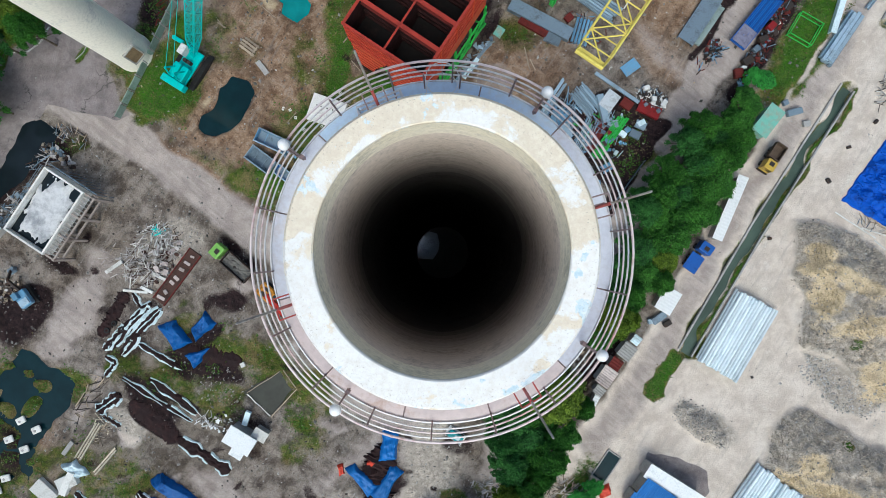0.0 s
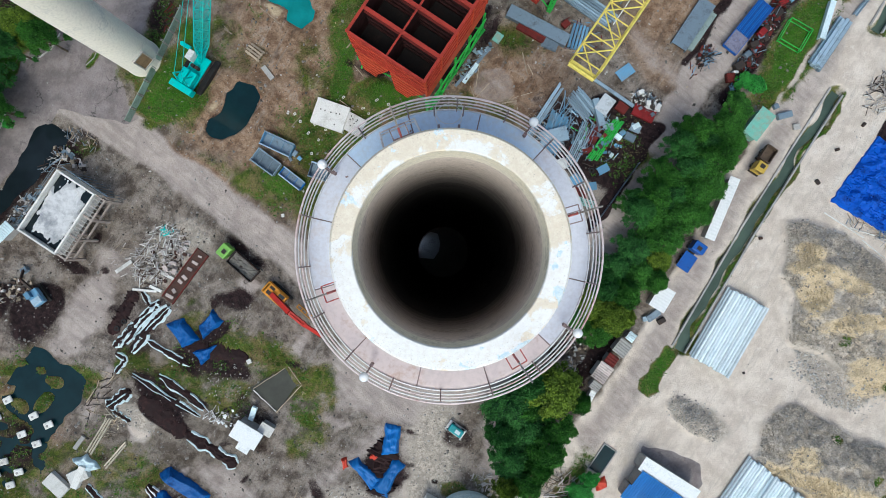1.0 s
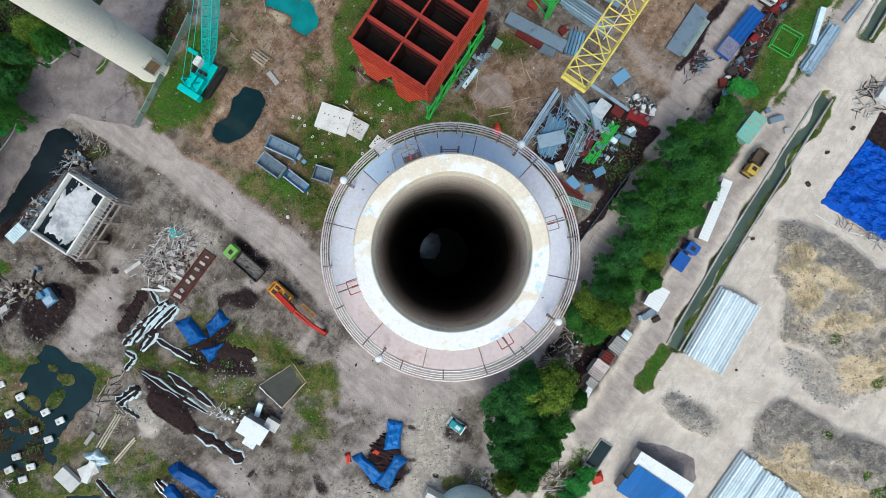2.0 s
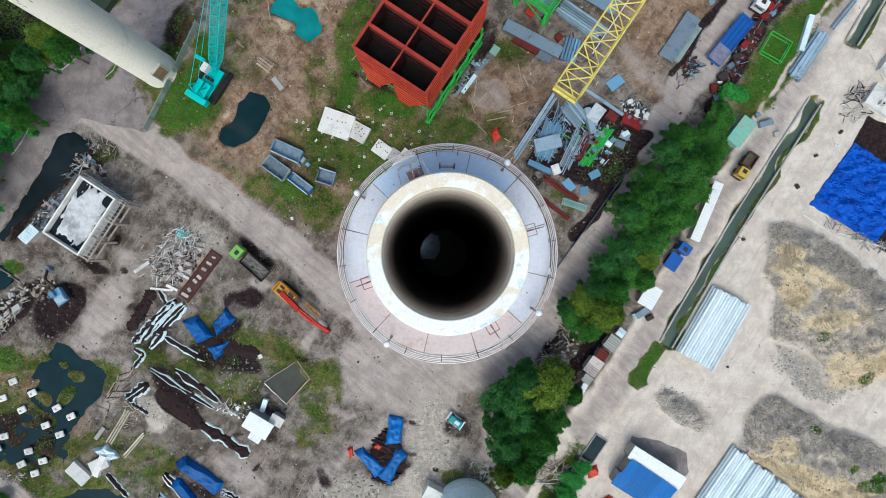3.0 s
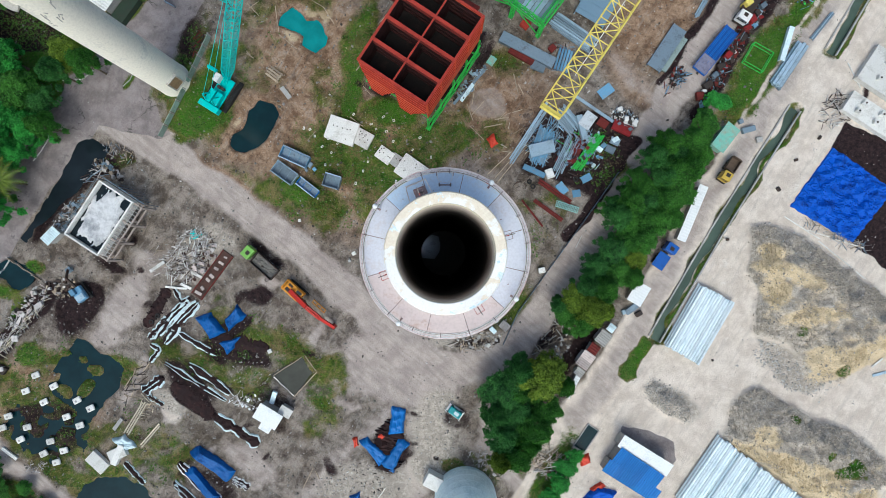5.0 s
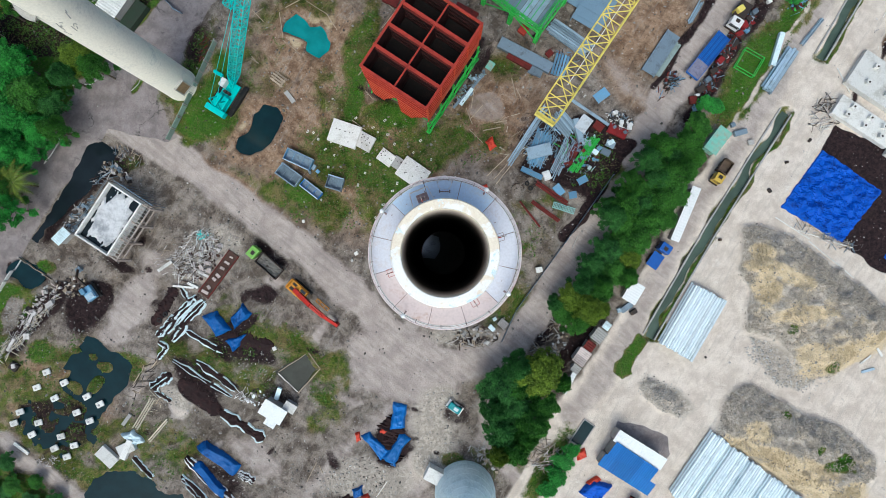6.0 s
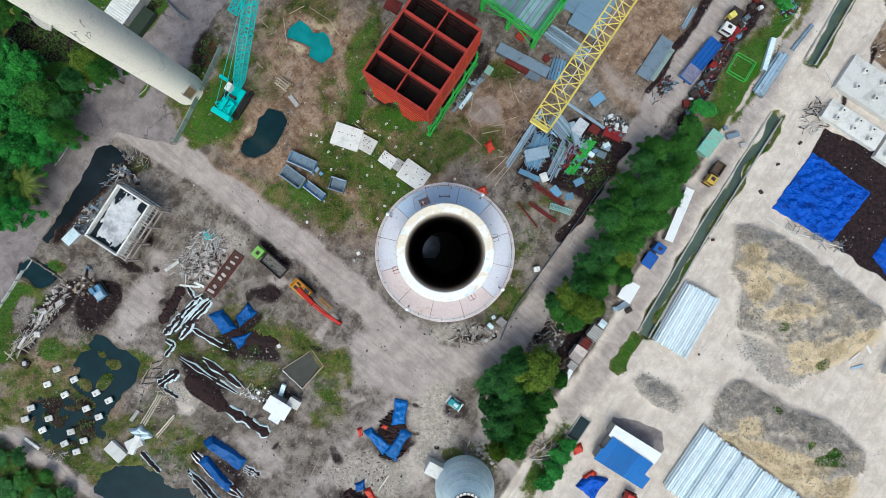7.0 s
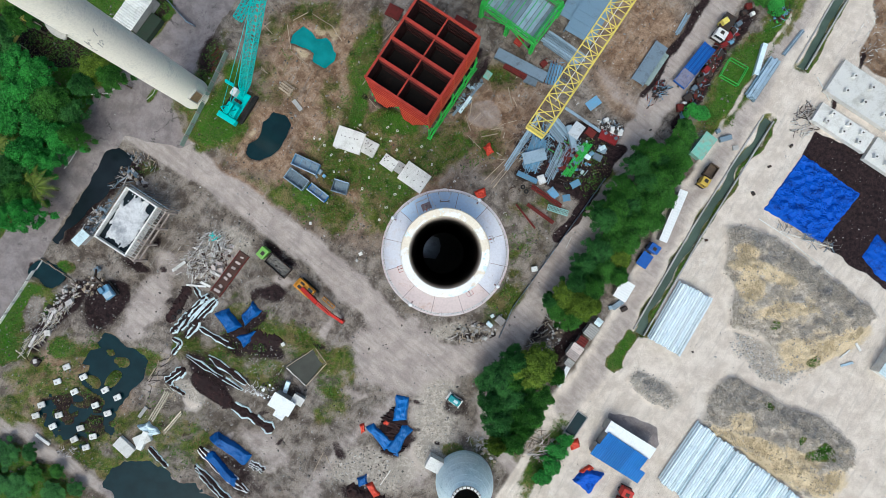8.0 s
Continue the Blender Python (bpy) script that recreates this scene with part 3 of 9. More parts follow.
put(ochre, oval(130, 700, 110, 90, 20, 0.7), 0.8)
put(mud, WEEDY, 0.60)
for e, s, a, b in ((212, 641, 13, 11), (198, 673, 12, 18), (163, 677, 16, 10), (194, 627, 9, 6), (166, 612, 8, 7), (150, 700, 10, 8), (120, 745, 14, 9), (104, 712, 16, 10)):
    MARSH = MARSH * (1 - oval(e, s, a, b, 30, 0.5))
    put(grass, oval(e, s, a + 5, b + 5, 30, 0.6), 0.66)
    put(ochre, oval(e, s, a + 3, b + 3, 30, 0.6), 0.9)
pond("pond", MARSH, 0.75, -0.32, WATER_DARK, "shallow dark pond water among weeds", 165, 695, 110, 115, 0.55)
pond("pond", area([(506, 650), (557, 616), (577, 641), (540, 683)], 5), 0.9, -0.35, WATER_GREY, "murky grey water in a square pit", 540, 652, 50, 50, 0.2)
put(mud, area([(470, 640), (506, 654), (538, 686), (548, 720), (520, 730), (480, 700)], 24), 0.52)
pond("pond", np.maximum(oval(255, 860, 70, 42, 10, 0.25), oval(300, 900, 80, 50, 10, 0.25)), 1.2, -0.5, WATER_DARK, "dark still pond water at the yard edge", 280, 880, 130, 80)
WET = area([(204, 260), (231, 275), (229, 301), (209, 323), (191, 340), (167, 367), (142, 397), (118, 413), (106, 430), (95, 422), (124, 385), (135, 360), (154, 331), (165, 306), (184, 280)], 10)
pond("pond", (0.95 + 0.22 * waves(3.2, 91)) * WET, 0.5, -0.24, WATER_MUD, "black water standing beside the asphalt road", 165, 360, 110, 115, 0.6)
put(mud, area([(205, 258), (270, 268), (292, 300), (255, 322), (222, 330), (190, 372), (140, 425), (105, 470), (100, 440), (125, 385), (165, 320)], 16), 0.50)
put(grass, area([(225, 285), (268, 282), (285, 300), (255, 318), (228, 318)], 16), 0.75)
pond("pond", strip([(62, 475), (98, 498)], 34, 8), 1.0, -0.4, WATER_DARK, "dark water in a roadside drain", 80, 486, 34, 26)
put(tar, area([(1078, 726), (1104, 728), (1130, 744), (1160, 762), (1168, 790), (1152, 798), (1112, 770), (1072, 752)], 12), 0.9)
put(mud, area([(1000, 575), (1022, 565), (1040, 575), (1010, 625), (985, 650), (975, 640)], 14), 0.8)
put(grass, area([(40, 500), (84, 508), (62, 530), (34, 566), (34, 640), (-10, 650), (-10, 580)], 12), 1.0)
put(grass, oval(112, 618, 34, 22, -20, 0.7), 0.9)
put(grass, oval(112, 478, 16, 14, -30, 0.6), 0.95)
clear(area([(44, 548), (62, 526), (84, 530), (76, 560), (56, 590), (40, 590)], 8), grass)
PATH_W = strip([(-30, 742), (40, 755), (72, 792), (130, 826), (195, 872), (230, 920)], 30, 14)
clear(PATH_W, grass, mud)
put(road, PATH_W, 0.62)
put(sand, oval(752, 775, 22, 80, 14, 0.8), 0.56)
put(sand, oval(342, 708, 15, 24, -20, 0.7), 0.6)
put(grass, area([(1108, 582), (1124, 596), (1098, 652), (1080, 664), (1066, 655), (1072, 636)], 7), 1.0)
put(mud, oval(806, 712, 30, 26, 20, 0.8), 0.56)
put(grass, oval(800, 790, 26, 14, 0, 0.8), 0.8)
for e, s, a, b, turn, k in ((400, 645, 60, 34, 20, 0.62), (505, 602, 50, 34, 0, 0.62), (330, 765, 60, 36, 30, 0.62), (50, 668, 60, 30, 0, 0.6), (250, 810, 70, 30, 20, 0.66), (600, 655, 40, 50, 0, 0.6), (470, 560, 40, 20, 40, 0.55), (30, 720, 60, 40, 0, 0.62), (330, 610, 30, 30, 0, 0.55)):
    put(grass, oval(e, s, a, b, turn, 0.9), k)
FLAT = oval(1018, 752, 60, 60, 0, 0.4)
height *= 1 - FLAT
height -= 0.05 * FLAT

for e, s, a, b, turn in ((560, 70, 75, 62, 25), (470, 245, 62, 70, 0)):
    put(ochre, oval(e, s, a, b, turn, 0.9), 0.95)
YARD_E = area([(1222, 742), (1430, 896), (1340, 1010), (1140, 862)], 12)
height *= 1 - YARD_E
clear(YARD_E, rubble, straw)
clear(np.clip(mud * 1.5, 0, 1), straw)
clear(area(GREY_TOP, 14), straw)
clear(area([(1300, 404), (1350, 402), (1420, 452), (1545, 556), (1520, 580), (1440, 520), (1370, 450)], 14), straw)
# the drain beside the lane, in two cuts
DRAIN_N, DRAIN_S = [(1520, -50), (1482, 10), (1418, 118)], [(1360, 210), (1305, 296), (1230, 415), (1160, 535), (1128, 590)]
for line, w in ((DRAIN_N, 15), (DRAIN_S, 15)):
    cut = strip(line, w, 5)
    height = height * (1 - cut) - 0.85 * cut
    put(grass, strip(line, w + 10, 8), 0.55)
    put(grass, strip([(e + w * 0.62, s + w * 0.4) for e, s in line], 7, 6), 0.95)
    bm = bmesh.new()
    pts = [site(e, s) for e, s in line]
    for p, q in zip(pts, pts[1:]):
        beam(bm, p + Vector((0, 0, -0.55)), q + Vector((0, 0, -0.55)), w * STEP * 1.5, 0.1)
    solid("drain", bm, WATER_DRAIN, "dull green water in a straight open drain", "water", (0, 0, 0), 0, "", "structure")

GROUND = ground_mat()
ny, nx = XX.shape
verts = np.stack([XX, YY, height], -1).reshape(-1, 3)
idx = np.arange(nx * ny).reshape(ny, nx)
quads = np.stack([idx[:-1, :-1], idx[:-1, 1:], idx[1:, 1:], idx[1:, :-1]], -1).reshape(-1, 4)
# a broad skirt carries the sheet on to the horizon
FAR = 3000.0
base = len(verts)
rim_v = np.array([(-GX, -GY, 0), (GX, -GY, 0), (GX, GY, 0), (-GX, GY, 0), (-FAR, -FAR, 0), (FAR, -FAR, 0), (FAR, FAR, 0), (-FAR, FAR, 0)], float)
rim_v[:4, :2] *= 0.998
skirt = np.array([(0, 1, 5, 4), (1, 2, 6, 5), (2, 3, 7, 6), (3, 0, 4, 7)]) + base
rim_v[:, 2] = -0.12
me = bpy.data.meshes.new("ground")
me.from_pydata(np.vstack([verts, rim_v]).tolist(), [], np.vstack([quads, skirt]).tolist())
for nm, layers in (("cover1", (grass, road, sand, tar)), ("cover2", (mud, straw, rubble, ochre))):
    att = me.attributes.new(nm, "FLOAT_COLOR", "POINT")
    vals = np.zeros((base + 8, 4), np.float32)
    vals[:base] = np.stack(layers, -1).reshape(-1, 4)
    vals[base:, 0] = 0.6
    att.data.foreach_set("color", vals.ravel())
me.materials.append(GROUND)
me.shade_smooth()
tagged(new("ground", me), "bare grey-brown earth with worn grass and dirt tracks", "ground", "", "structure")


def ground_z(x, y):
    j, i = int(round((y + GY) / CELL)), int(round((x + GX) / CELL))
    return float(height[min(max(j, 0), ny - 1), min(max(i, 0), nx - 1)])


# ---- the tall stack ----
DECK_Z, MOUTH_Z = 80.60, 84.29
R_DECK, R_OUT, R_IN = 3.935, 2.60, 2.09
AXIS = (-0.125, -0.92)


def ring_at(r, deg, z):
    return Vector((r * math.cos(radians(deg)), r * math.sin(radians(deg)), z))


def ring_tube(bm, r, z, tube_r, n=72, m=6):
    spin(bm, [(r + tube_r * math.cos(radians(360 * i / m)), z + tube_r * math.sin(radians(360 * i / m))) for i in range(m)], n)


def rim_mat():
    """Lime-white coating, flaked to ochre concrete in patches, with pale blue primer spots."""
    m, nt, b, pos = node_mat("flaked_white_coating")
    n1, n2, n3 = noise_of(nt, pos, 0.9, 6.0, 0.6, 0.3), noise_of(nt, pos, 9.0, 6.0, 0.75), noise_of(nt, pos, 1.5, 4.0, 0.55, 0.3)
    n4 = noise_of(nt, pos, 30.0, 3.0, 0.7)
    xyz = nt.nodes.new("ShaderNodeSeparateXYZ")
    nt.links.new(pos, xyz.inputs[0])
    dx, dy = calc(nt, "SUBTRACT", xyz.outputs[0], AXIS[0]), calc(nt, "SUBTRACT", xyz.outputs[1], AXIS[1])
    r = calc(nt, "SQRT", calc(nt, "ADD", calc(nt, "MULTIPLY", dx, dx), calc(nt, "MULTIPLY", dy, dy)))
    out = calc(nt, "MULTIPLY", calc(nt, "SUBTRACT", r, R_IN), 1.0 / (R_OUT - R_IN))
    c = blend(nt, ramp(nt, n2, 0.35, 0.75), (0.95, 0.935, 0.90), (0.86, 0.82, 0.75))
    worn = calc(nt, "ADD", calc(nt, "ADD", n1, calc(nt, "MULTIPLY", n2, 0.22)), calc(nt, "ADD", calc(nt, "MULTIPLY", dy, 0.06), calc(nt, "MULTIPLY", out, 0.08)))
    c = blend(nt, ramp(nt, worn, 0.63, 0.70, 0.0, 0.8), c, blend(nt, ramp(nt, n2, 0.40, 0.66), (0.78, 0.65, 0.47), (0.90, 0.80, 0.62)))
    # primer shows where the coat has come away along the outer edge
    bare = calc(nt, "ADD", calc(nt, "ADD", n3, calc(nt, "MULTIPLY", n2, 0.16)), calc(nt, "SUBTRACT", calc(nt, "MULTIPLY", out, 0.13), calc(nt, "MULTIPLY", dy, 0.016)))
    primer = blend(nt, ramp(nt, n2, 0.36, 0.64), (0.54, 0.71, 0.78), (0.84, 0.91, 0.93))
    c = blend(nt, ramp(nt, bare, 0.765, 0.785, 0.0, 0.9), c, primer)
    c = blend(nt, ramp(nt, calc(nt, "ADD", n4, calc(nt, "MULTIPLY", out, 0.1)), 0.68, 0.74, 0.0, 0.5), c, (0.34, 0.28, 0.22))
    nt.links.new(c, b.inputs["Base Color"])
    b.inputs["Roughness"].default_value = 0.75
    bump(nt, b, n2, 0.5, 0.02)
    return m


SHELL = surface("weathered_stack_concrete", (0.46, 0.44, 0.40), (0.30, 0.28, 0.25), 0.85, 0, 0.25, 5, 0.5, 0.02)
# lining tone against depth below the mouth, failing daylight painted into the colour
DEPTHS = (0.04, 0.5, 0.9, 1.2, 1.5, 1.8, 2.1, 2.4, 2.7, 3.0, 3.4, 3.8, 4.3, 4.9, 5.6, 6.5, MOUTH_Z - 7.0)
LINING_FADE = []
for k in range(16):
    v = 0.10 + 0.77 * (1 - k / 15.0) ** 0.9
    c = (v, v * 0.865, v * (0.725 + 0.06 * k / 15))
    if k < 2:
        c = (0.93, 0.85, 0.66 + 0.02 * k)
    LINING_FADE.append(surface("lining_soot_%d" % k, c, tuple(u * 0.72 for u in c), 0.92, 0, 1.0, 9, 0.42, 0.012, grain=0.3))
RIM = rim_mat()
FLOOR_GLOW = surface("pale_ash", (0.40, 0.41, 0.42), (0.22, 0.22, 0.22), 0.95, 0, 0.8, 5, 0.4, 0.03)
DECK_BLUE = surface("pale_blue_deck_paint", (0.62, 0.76, 0.92), (0.72, 0.79, 0.86), 0.45, 0.0, 0.7, 8, 0.45, 0.004)
DECK_GREY = surface("lilac_grey_deck_paint", (0.74, 0.75, 0.82), (0.74, 0.69, 0.70), 0.45, 0.0, 0.7, 8, 0.45, 0.004)
DECK_PINK = surface("faded_pink_deck_paint", (0.76, 0.64, 0.62), (0.66, 0.45, 0.36), 0.5, 0.0, 0.6, 7, 0.35, 0.004)
RAIL_RED = surface("chalky_red_white_rail_paint", (0.78, 0.68, 0.68), (0.55, 0.28, 0.26), 0.5, 0.1, 0.5, 6, 0.45, 0.002)
RAIL_GREY = surface("grey_galvanised_rail", (0.76, 0.75, 0.75), (0.50, 0.40, 0.39), 0.4, 0.2, 0.6, 6, 0.35, 0.002)
POST_DARK = surface("dark_oxide_post_paint", (0.32, 0.24, 0.235), (0.36, 0.19, 0.17), 0.6, 0.2, 1.0, 8, 0.4, 0.002)
ROD_GREY = surface("weathered_grey_mast", (0.40, 0.37, 0.34), (0.25, 0.2, 0.17), 0.5, 0.5, 1.0, 8, 0.4, 0.002)
RED_PAINT = surface("red_bracket_paint", (0.45, 0.08, 0.07), (0.25, 0.08, 0.05), 0.5, 0.1, 1.0, 8, 0.4, 0.002)
LAMP_WHITE = surface("milky_white_globe", (0.97, 0.97, 0.97), (0.92, 0.93, 0.93), 0.2, 0, 2.0, 8, 0.3, 0.0)


def build_stack():
    st = thing("chimney", "tall concrete chimney with flaked white rim and service deck", "chimney", (*AXIS, 0))
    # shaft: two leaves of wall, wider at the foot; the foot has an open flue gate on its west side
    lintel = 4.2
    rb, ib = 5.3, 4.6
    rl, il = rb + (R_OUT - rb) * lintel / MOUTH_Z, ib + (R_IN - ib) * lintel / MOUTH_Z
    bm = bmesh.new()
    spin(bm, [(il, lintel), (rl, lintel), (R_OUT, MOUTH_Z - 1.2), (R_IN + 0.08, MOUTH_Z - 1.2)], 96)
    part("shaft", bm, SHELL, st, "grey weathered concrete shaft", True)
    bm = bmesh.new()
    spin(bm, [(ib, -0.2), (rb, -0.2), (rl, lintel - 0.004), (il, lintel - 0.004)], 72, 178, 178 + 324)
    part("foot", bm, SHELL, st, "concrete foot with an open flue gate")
    # floor coloured black to paint the darkness at the shaft's foot
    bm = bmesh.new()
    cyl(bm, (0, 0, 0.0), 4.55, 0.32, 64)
    part("flue_floor", bm, LINING_FADE[15], st, "black floor with the shaft's darkness in its colour")
    # pale half-moon paints the pool of daylight inside the gate
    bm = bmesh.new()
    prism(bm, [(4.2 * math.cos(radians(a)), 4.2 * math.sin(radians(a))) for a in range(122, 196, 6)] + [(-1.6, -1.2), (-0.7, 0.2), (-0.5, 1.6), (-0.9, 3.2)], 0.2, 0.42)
    part("ash_drift", bm, FLOOR_GLOW, st, "pale patch painting daylight from the flue gate")
    # lining: lifts of the casting form, each with a small lip; painted shade deepens ring by ring
    for top, low, mat in zip(DEPTHS, DEPTHS[1:], LINING_FADE):
        nm, lab = ("collar", "cream cement collar, bright end of the painted fade") if top < 1 else ("lining_ring", "lining ring painted darker with depth as shade")
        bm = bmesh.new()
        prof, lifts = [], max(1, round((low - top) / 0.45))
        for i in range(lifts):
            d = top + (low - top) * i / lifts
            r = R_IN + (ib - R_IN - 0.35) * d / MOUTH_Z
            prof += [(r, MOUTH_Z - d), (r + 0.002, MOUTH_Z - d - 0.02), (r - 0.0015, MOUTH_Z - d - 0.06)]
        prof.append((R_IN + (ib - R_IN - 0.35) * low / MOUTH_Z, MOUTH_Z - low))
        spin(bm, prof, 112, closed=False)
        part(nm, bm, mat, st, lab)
    bm = bmesh.new()
    z0 = MOUTH_Z - 1.2
    spin(bm, [(R_OUT - 0.25, z0), (R_OUT - 0.01, z0), (R_OUT, MOUTH_Z - 0.06), (R_OUT - 0.05, MOUTH_Z), (R_IN + 0.035, MOUTH_Z), (R_IN + 0.012, MOUTH_Z - 0.03), (R_IN + 0.012, MOUTH_Z - 0.12), (R_IN + 0.1, MOUTH_Z - 0.3)], 128)
    part("rim", bm, RIM, st, "white coated rim flaking to ochre and pale blue")
    # deck of twelve plates on brackets
    for i in range(12):
        a0 = 17 + 30 * i
        mid = (a0 + 15) % 360
        mat = DECK_BLUE if 35 < mid < 125 else (DECK_PINK if 190 < mid < 330 else DECK_GREY)
        bm = bmesh.new()
        spin(bm, [(2.50, DECK_Z - 0.03), (R_DECK - 0.02, DECK_Z - 0.03), (R_DECK - 0.02, DECK_Z), (2.50, DECK_Z)], 10, a0 + 0.25, a0 + 29.75)
        part("deck_plate", bm, mat, st)
        bm = bmesh.new()
        beam(bm, ring_at(2.35, a0, DECK_Z - 0.12), ring_at(R_DECK, a0, DECK_Z - 0.12), 0.12, 0.16)
        beam(bm, ring_at(2.45, a0, DECK_Z - 1.5), ring_at(R_DECK - 0.15, a0, DECK_Z - 0.2), 0.1, 0.1)
        part("bracket", bm, POST_DARK, st)
    bm = bmesh.new()
    spin(bm, [(R_DECK - 0.02, DECK_Z - 0.12), (R_DECK + 0.01, DECK_Z - 0.12), (R_DECK + 0.01, DECK_Z + 0.05), (R_DECK - 0.02, DECK_Z + 0.05)], 96)
    part("toe_board", bm, RAIL_GREY, st)
    for k, h in enumerate((0.44, 0.74, 1.04, 1.33)):
        bm = bmesh.new()
        ring_tube(bm, R_DECK, DECK_Z + h, 0.020 if k < 3 else 0.027, 96)
        part("guard_rail", bm, RAIL_RED if k % 2 else RAIL_GREY, st, "", True)
    for i in range(18):
        bm = bmesh.new()
        a = 7 + 20 * i
        beam(bm, ring_at(R_DECK - 0.035, a, DECK_Z), ring_at(R_DECK - 0.035, a, DECK_Z + 1.31), 0.03, 0.03)
        part("guard_post", bm, POST_DARK, st)
    # the caged ladder at the north edge and the hatch guard beside it
    bm = bmesh.new()
    x0, y0 = -0.02, 3.62
    for sx_ in (-0.27, 0.27):
        beam(bm, (x0 + sx_, y0 - 0.35, DECK_Z - 6), (x0 + sx_, y0 - 0.35, DECK_Z + 0.95), 0.06, 0.06)
    for i in range(22):
        tube(bm, (x0 - 0.27, y0 - 0.35, DECK_Z - 5.8 + 0.3 * i), (x0 + 0.27, y0 - 0.35, DECK_Z - 5.8 + 0.3 * i), 0.016)
    lad = part("ladder", bm, POST_DARK, st, "steel access ladder with hoops")
    for h in (0.25, 0.95):
        bm = bmesh.new()
        ring_tube(bm, 0.36, 0, 0.010, 28, 5)
        bmesh.ops.translate(bm, verts=bm.verts[:], vec=(x0, y0 + 0.05, DECK_Z + h))
        part("hoop", bm, RAIL_GREY, lad)
    for dx in (-0.4, 0.0, 0.4):
        bm = bmesh.new()
        beam(bm, (x0 + dx, y0 + 0.05 + (0.4 if dx == 0 else 0.1), DECK_Z - 0.3), (x0 + dx, y0 + 0.05 + (0.4 if dx == 0 else 0.1), DECK_Z + 0.95), 0.05, 0.03)
        part("cage_strap", bm, POST_DARK, lad)
    bm = bmesh.new()
    box(bm, ring_at(3.22, 112, DECK_Z + 0.03), (0.62, 0.42, 0.05), 22)
    tube(bm, ring_at(3.22, 110, DECK_Z + 0.05), ring_at(3.22, 114, DECK_Z + 0.25), 0.09, 10)
    hatch = part("hatch", bm, POST_DARK, st, "dark hatch lid inside a low grey rail")
    quad = [ring_at(r, a, DECK_Z) for r, a in ((2.7, 127), (3.66, 121), (3.66, 105), (2.75, 101))]
    for k in range(3):
        for h in (0.3, 0.6):
            bm = bmesh.new()
            tube(bm, quad[k] + Vector((0, 0, h)), quad[k + 1] + Vector((0, 0, h)), 0.022)
            part("hatch_bar", bm, RAIL_GREY, hatch)
        bm = bmesh.new()
        tube(bm, quad[k], quad[k] + Vector((0, 0, 0.62)), 0.025)
        part("hatch_post", bm, RAIL_GREY, hatch)
    # small brackets and lashings round the rim
    for a in (16, 114, 200, -59):
        bm = bmesh.new()
        tube(bm, ring_at(2.66, a, MOUTH_Z - 0.9), ring_at(2.74, a, MOUTH_Z + 2.0), 0.022, 8, 0.016)
        lr = part("lightning_rod", bm, ROD_GREY, st, "slim grey lightning rod on a red clamp", True)
        bm = bmesh.new()
        tube(bm, ring_at(2.66, a, MOUTH_Z - 0.5), ring_at(2.68, a, MOUTH_Z + 0.5), 0.026, 8)
        part("clamp", bm, RED_PAINT, lr, "red painted clamp")
        bm = bmesh.new()
        z_b = MOUTH_Z - 0.12
        pts = [ring_at(2.56, a - 4, z_b), ring_at(2.90, a - 3.6, z_b), ring_at(2.90, a + 3.6, z_b), ring_at(2.56, a + 4, z_b)]
        for p, q in zip(pts, pts[1:]):
            tube(bm, p, q, 0.014)
        part("stay_bracket", bm, RED_PAINT if a in (200, -59) else POST_DARK, lr)
    for a in (146.4, 56.8, -32.8, 236.4):
        bm = bmesh.new()
        bmesh.ops.create_uvsphere(bm, u_segments=20, v_segments=12, radius=0.125, matrix=Matrix.Translation(ring_at(3.868, a, DECK_Z + 1.51)))
        lamp = part("obstruction_light", bm, LAMP_WHITE, st, "white globe light on a short pole", True)
        bm = bmesh.new()
        tube(bm, ring_at(3.80, a, DECK_Z), ring_at(3.868, a, DECK_Z + 1.40), 0.022, 8)
        box(bm, ring_at(3.78, a, DECK_Z + 0.35), (0.1, 0.1, 0.16), a)
        part("pole", bm, POST_DARK, lamp)
    rnd = random.Random(4)
    for i in range(14):
        bm = bmesh.new()
        a = rnd.uniform(0, 360)
        o = ring_at(rnd.uniform(2.5, 3.6), a, DECK_Z + 0.012)
        box(bm, o, (rnd.uniform(0.03, 0.09), rnd.uniform(0.02, 0.05), 0.02), rnd.uniform(0, 90))
        part("rust_flake", bm, POST_DARK, st)
    # foot slab
    bm = bmesh.new()
    cyl(bm, (0, 0, -0.3), 6.6, 0.55, 12)
    part("footing", bm, SHELL, st, "broad concrete footing")


build_stack()

# ---- the second stack in the north-west ----
CREAM = surface("cream_stack_coating", (0.93, 0.88, 0.76), (0.76, 0.73, 0.65), 0.7, 0, 0.22, 3, 0.35, 0.01)
st2 = thing("chimney", "tall cream coated chimney with grey streaks beside the asphalt", "chimney", (*site(341, 166).xy, 0))
bm = bmesh.new()
spin(bm, [(2.7, -0.2), (3.25, -0.2), (2.55, 84), (2.1, 84)], 72)
part("shaft", bm, CREAM, st2, "", True)
bm = bmesh.new()
spin(bm, [(3.1, -0.2), (3.34, -0.2), (3.32, 0.35), (3.1, 0.4)], 48)
part("plinth", bm, CREAM, st2)
# a service bracket half round the shaft, and bared streaks above it
bm = bmesh.new()
spin(bm, [(2.9, 38.4), (3.75, 38.5), (3.75, 38.75), (2.9, 38.7)], 24, 165, 262)
part("service_bracket", bm, SHELL, st2, "grey half-round service bracket")
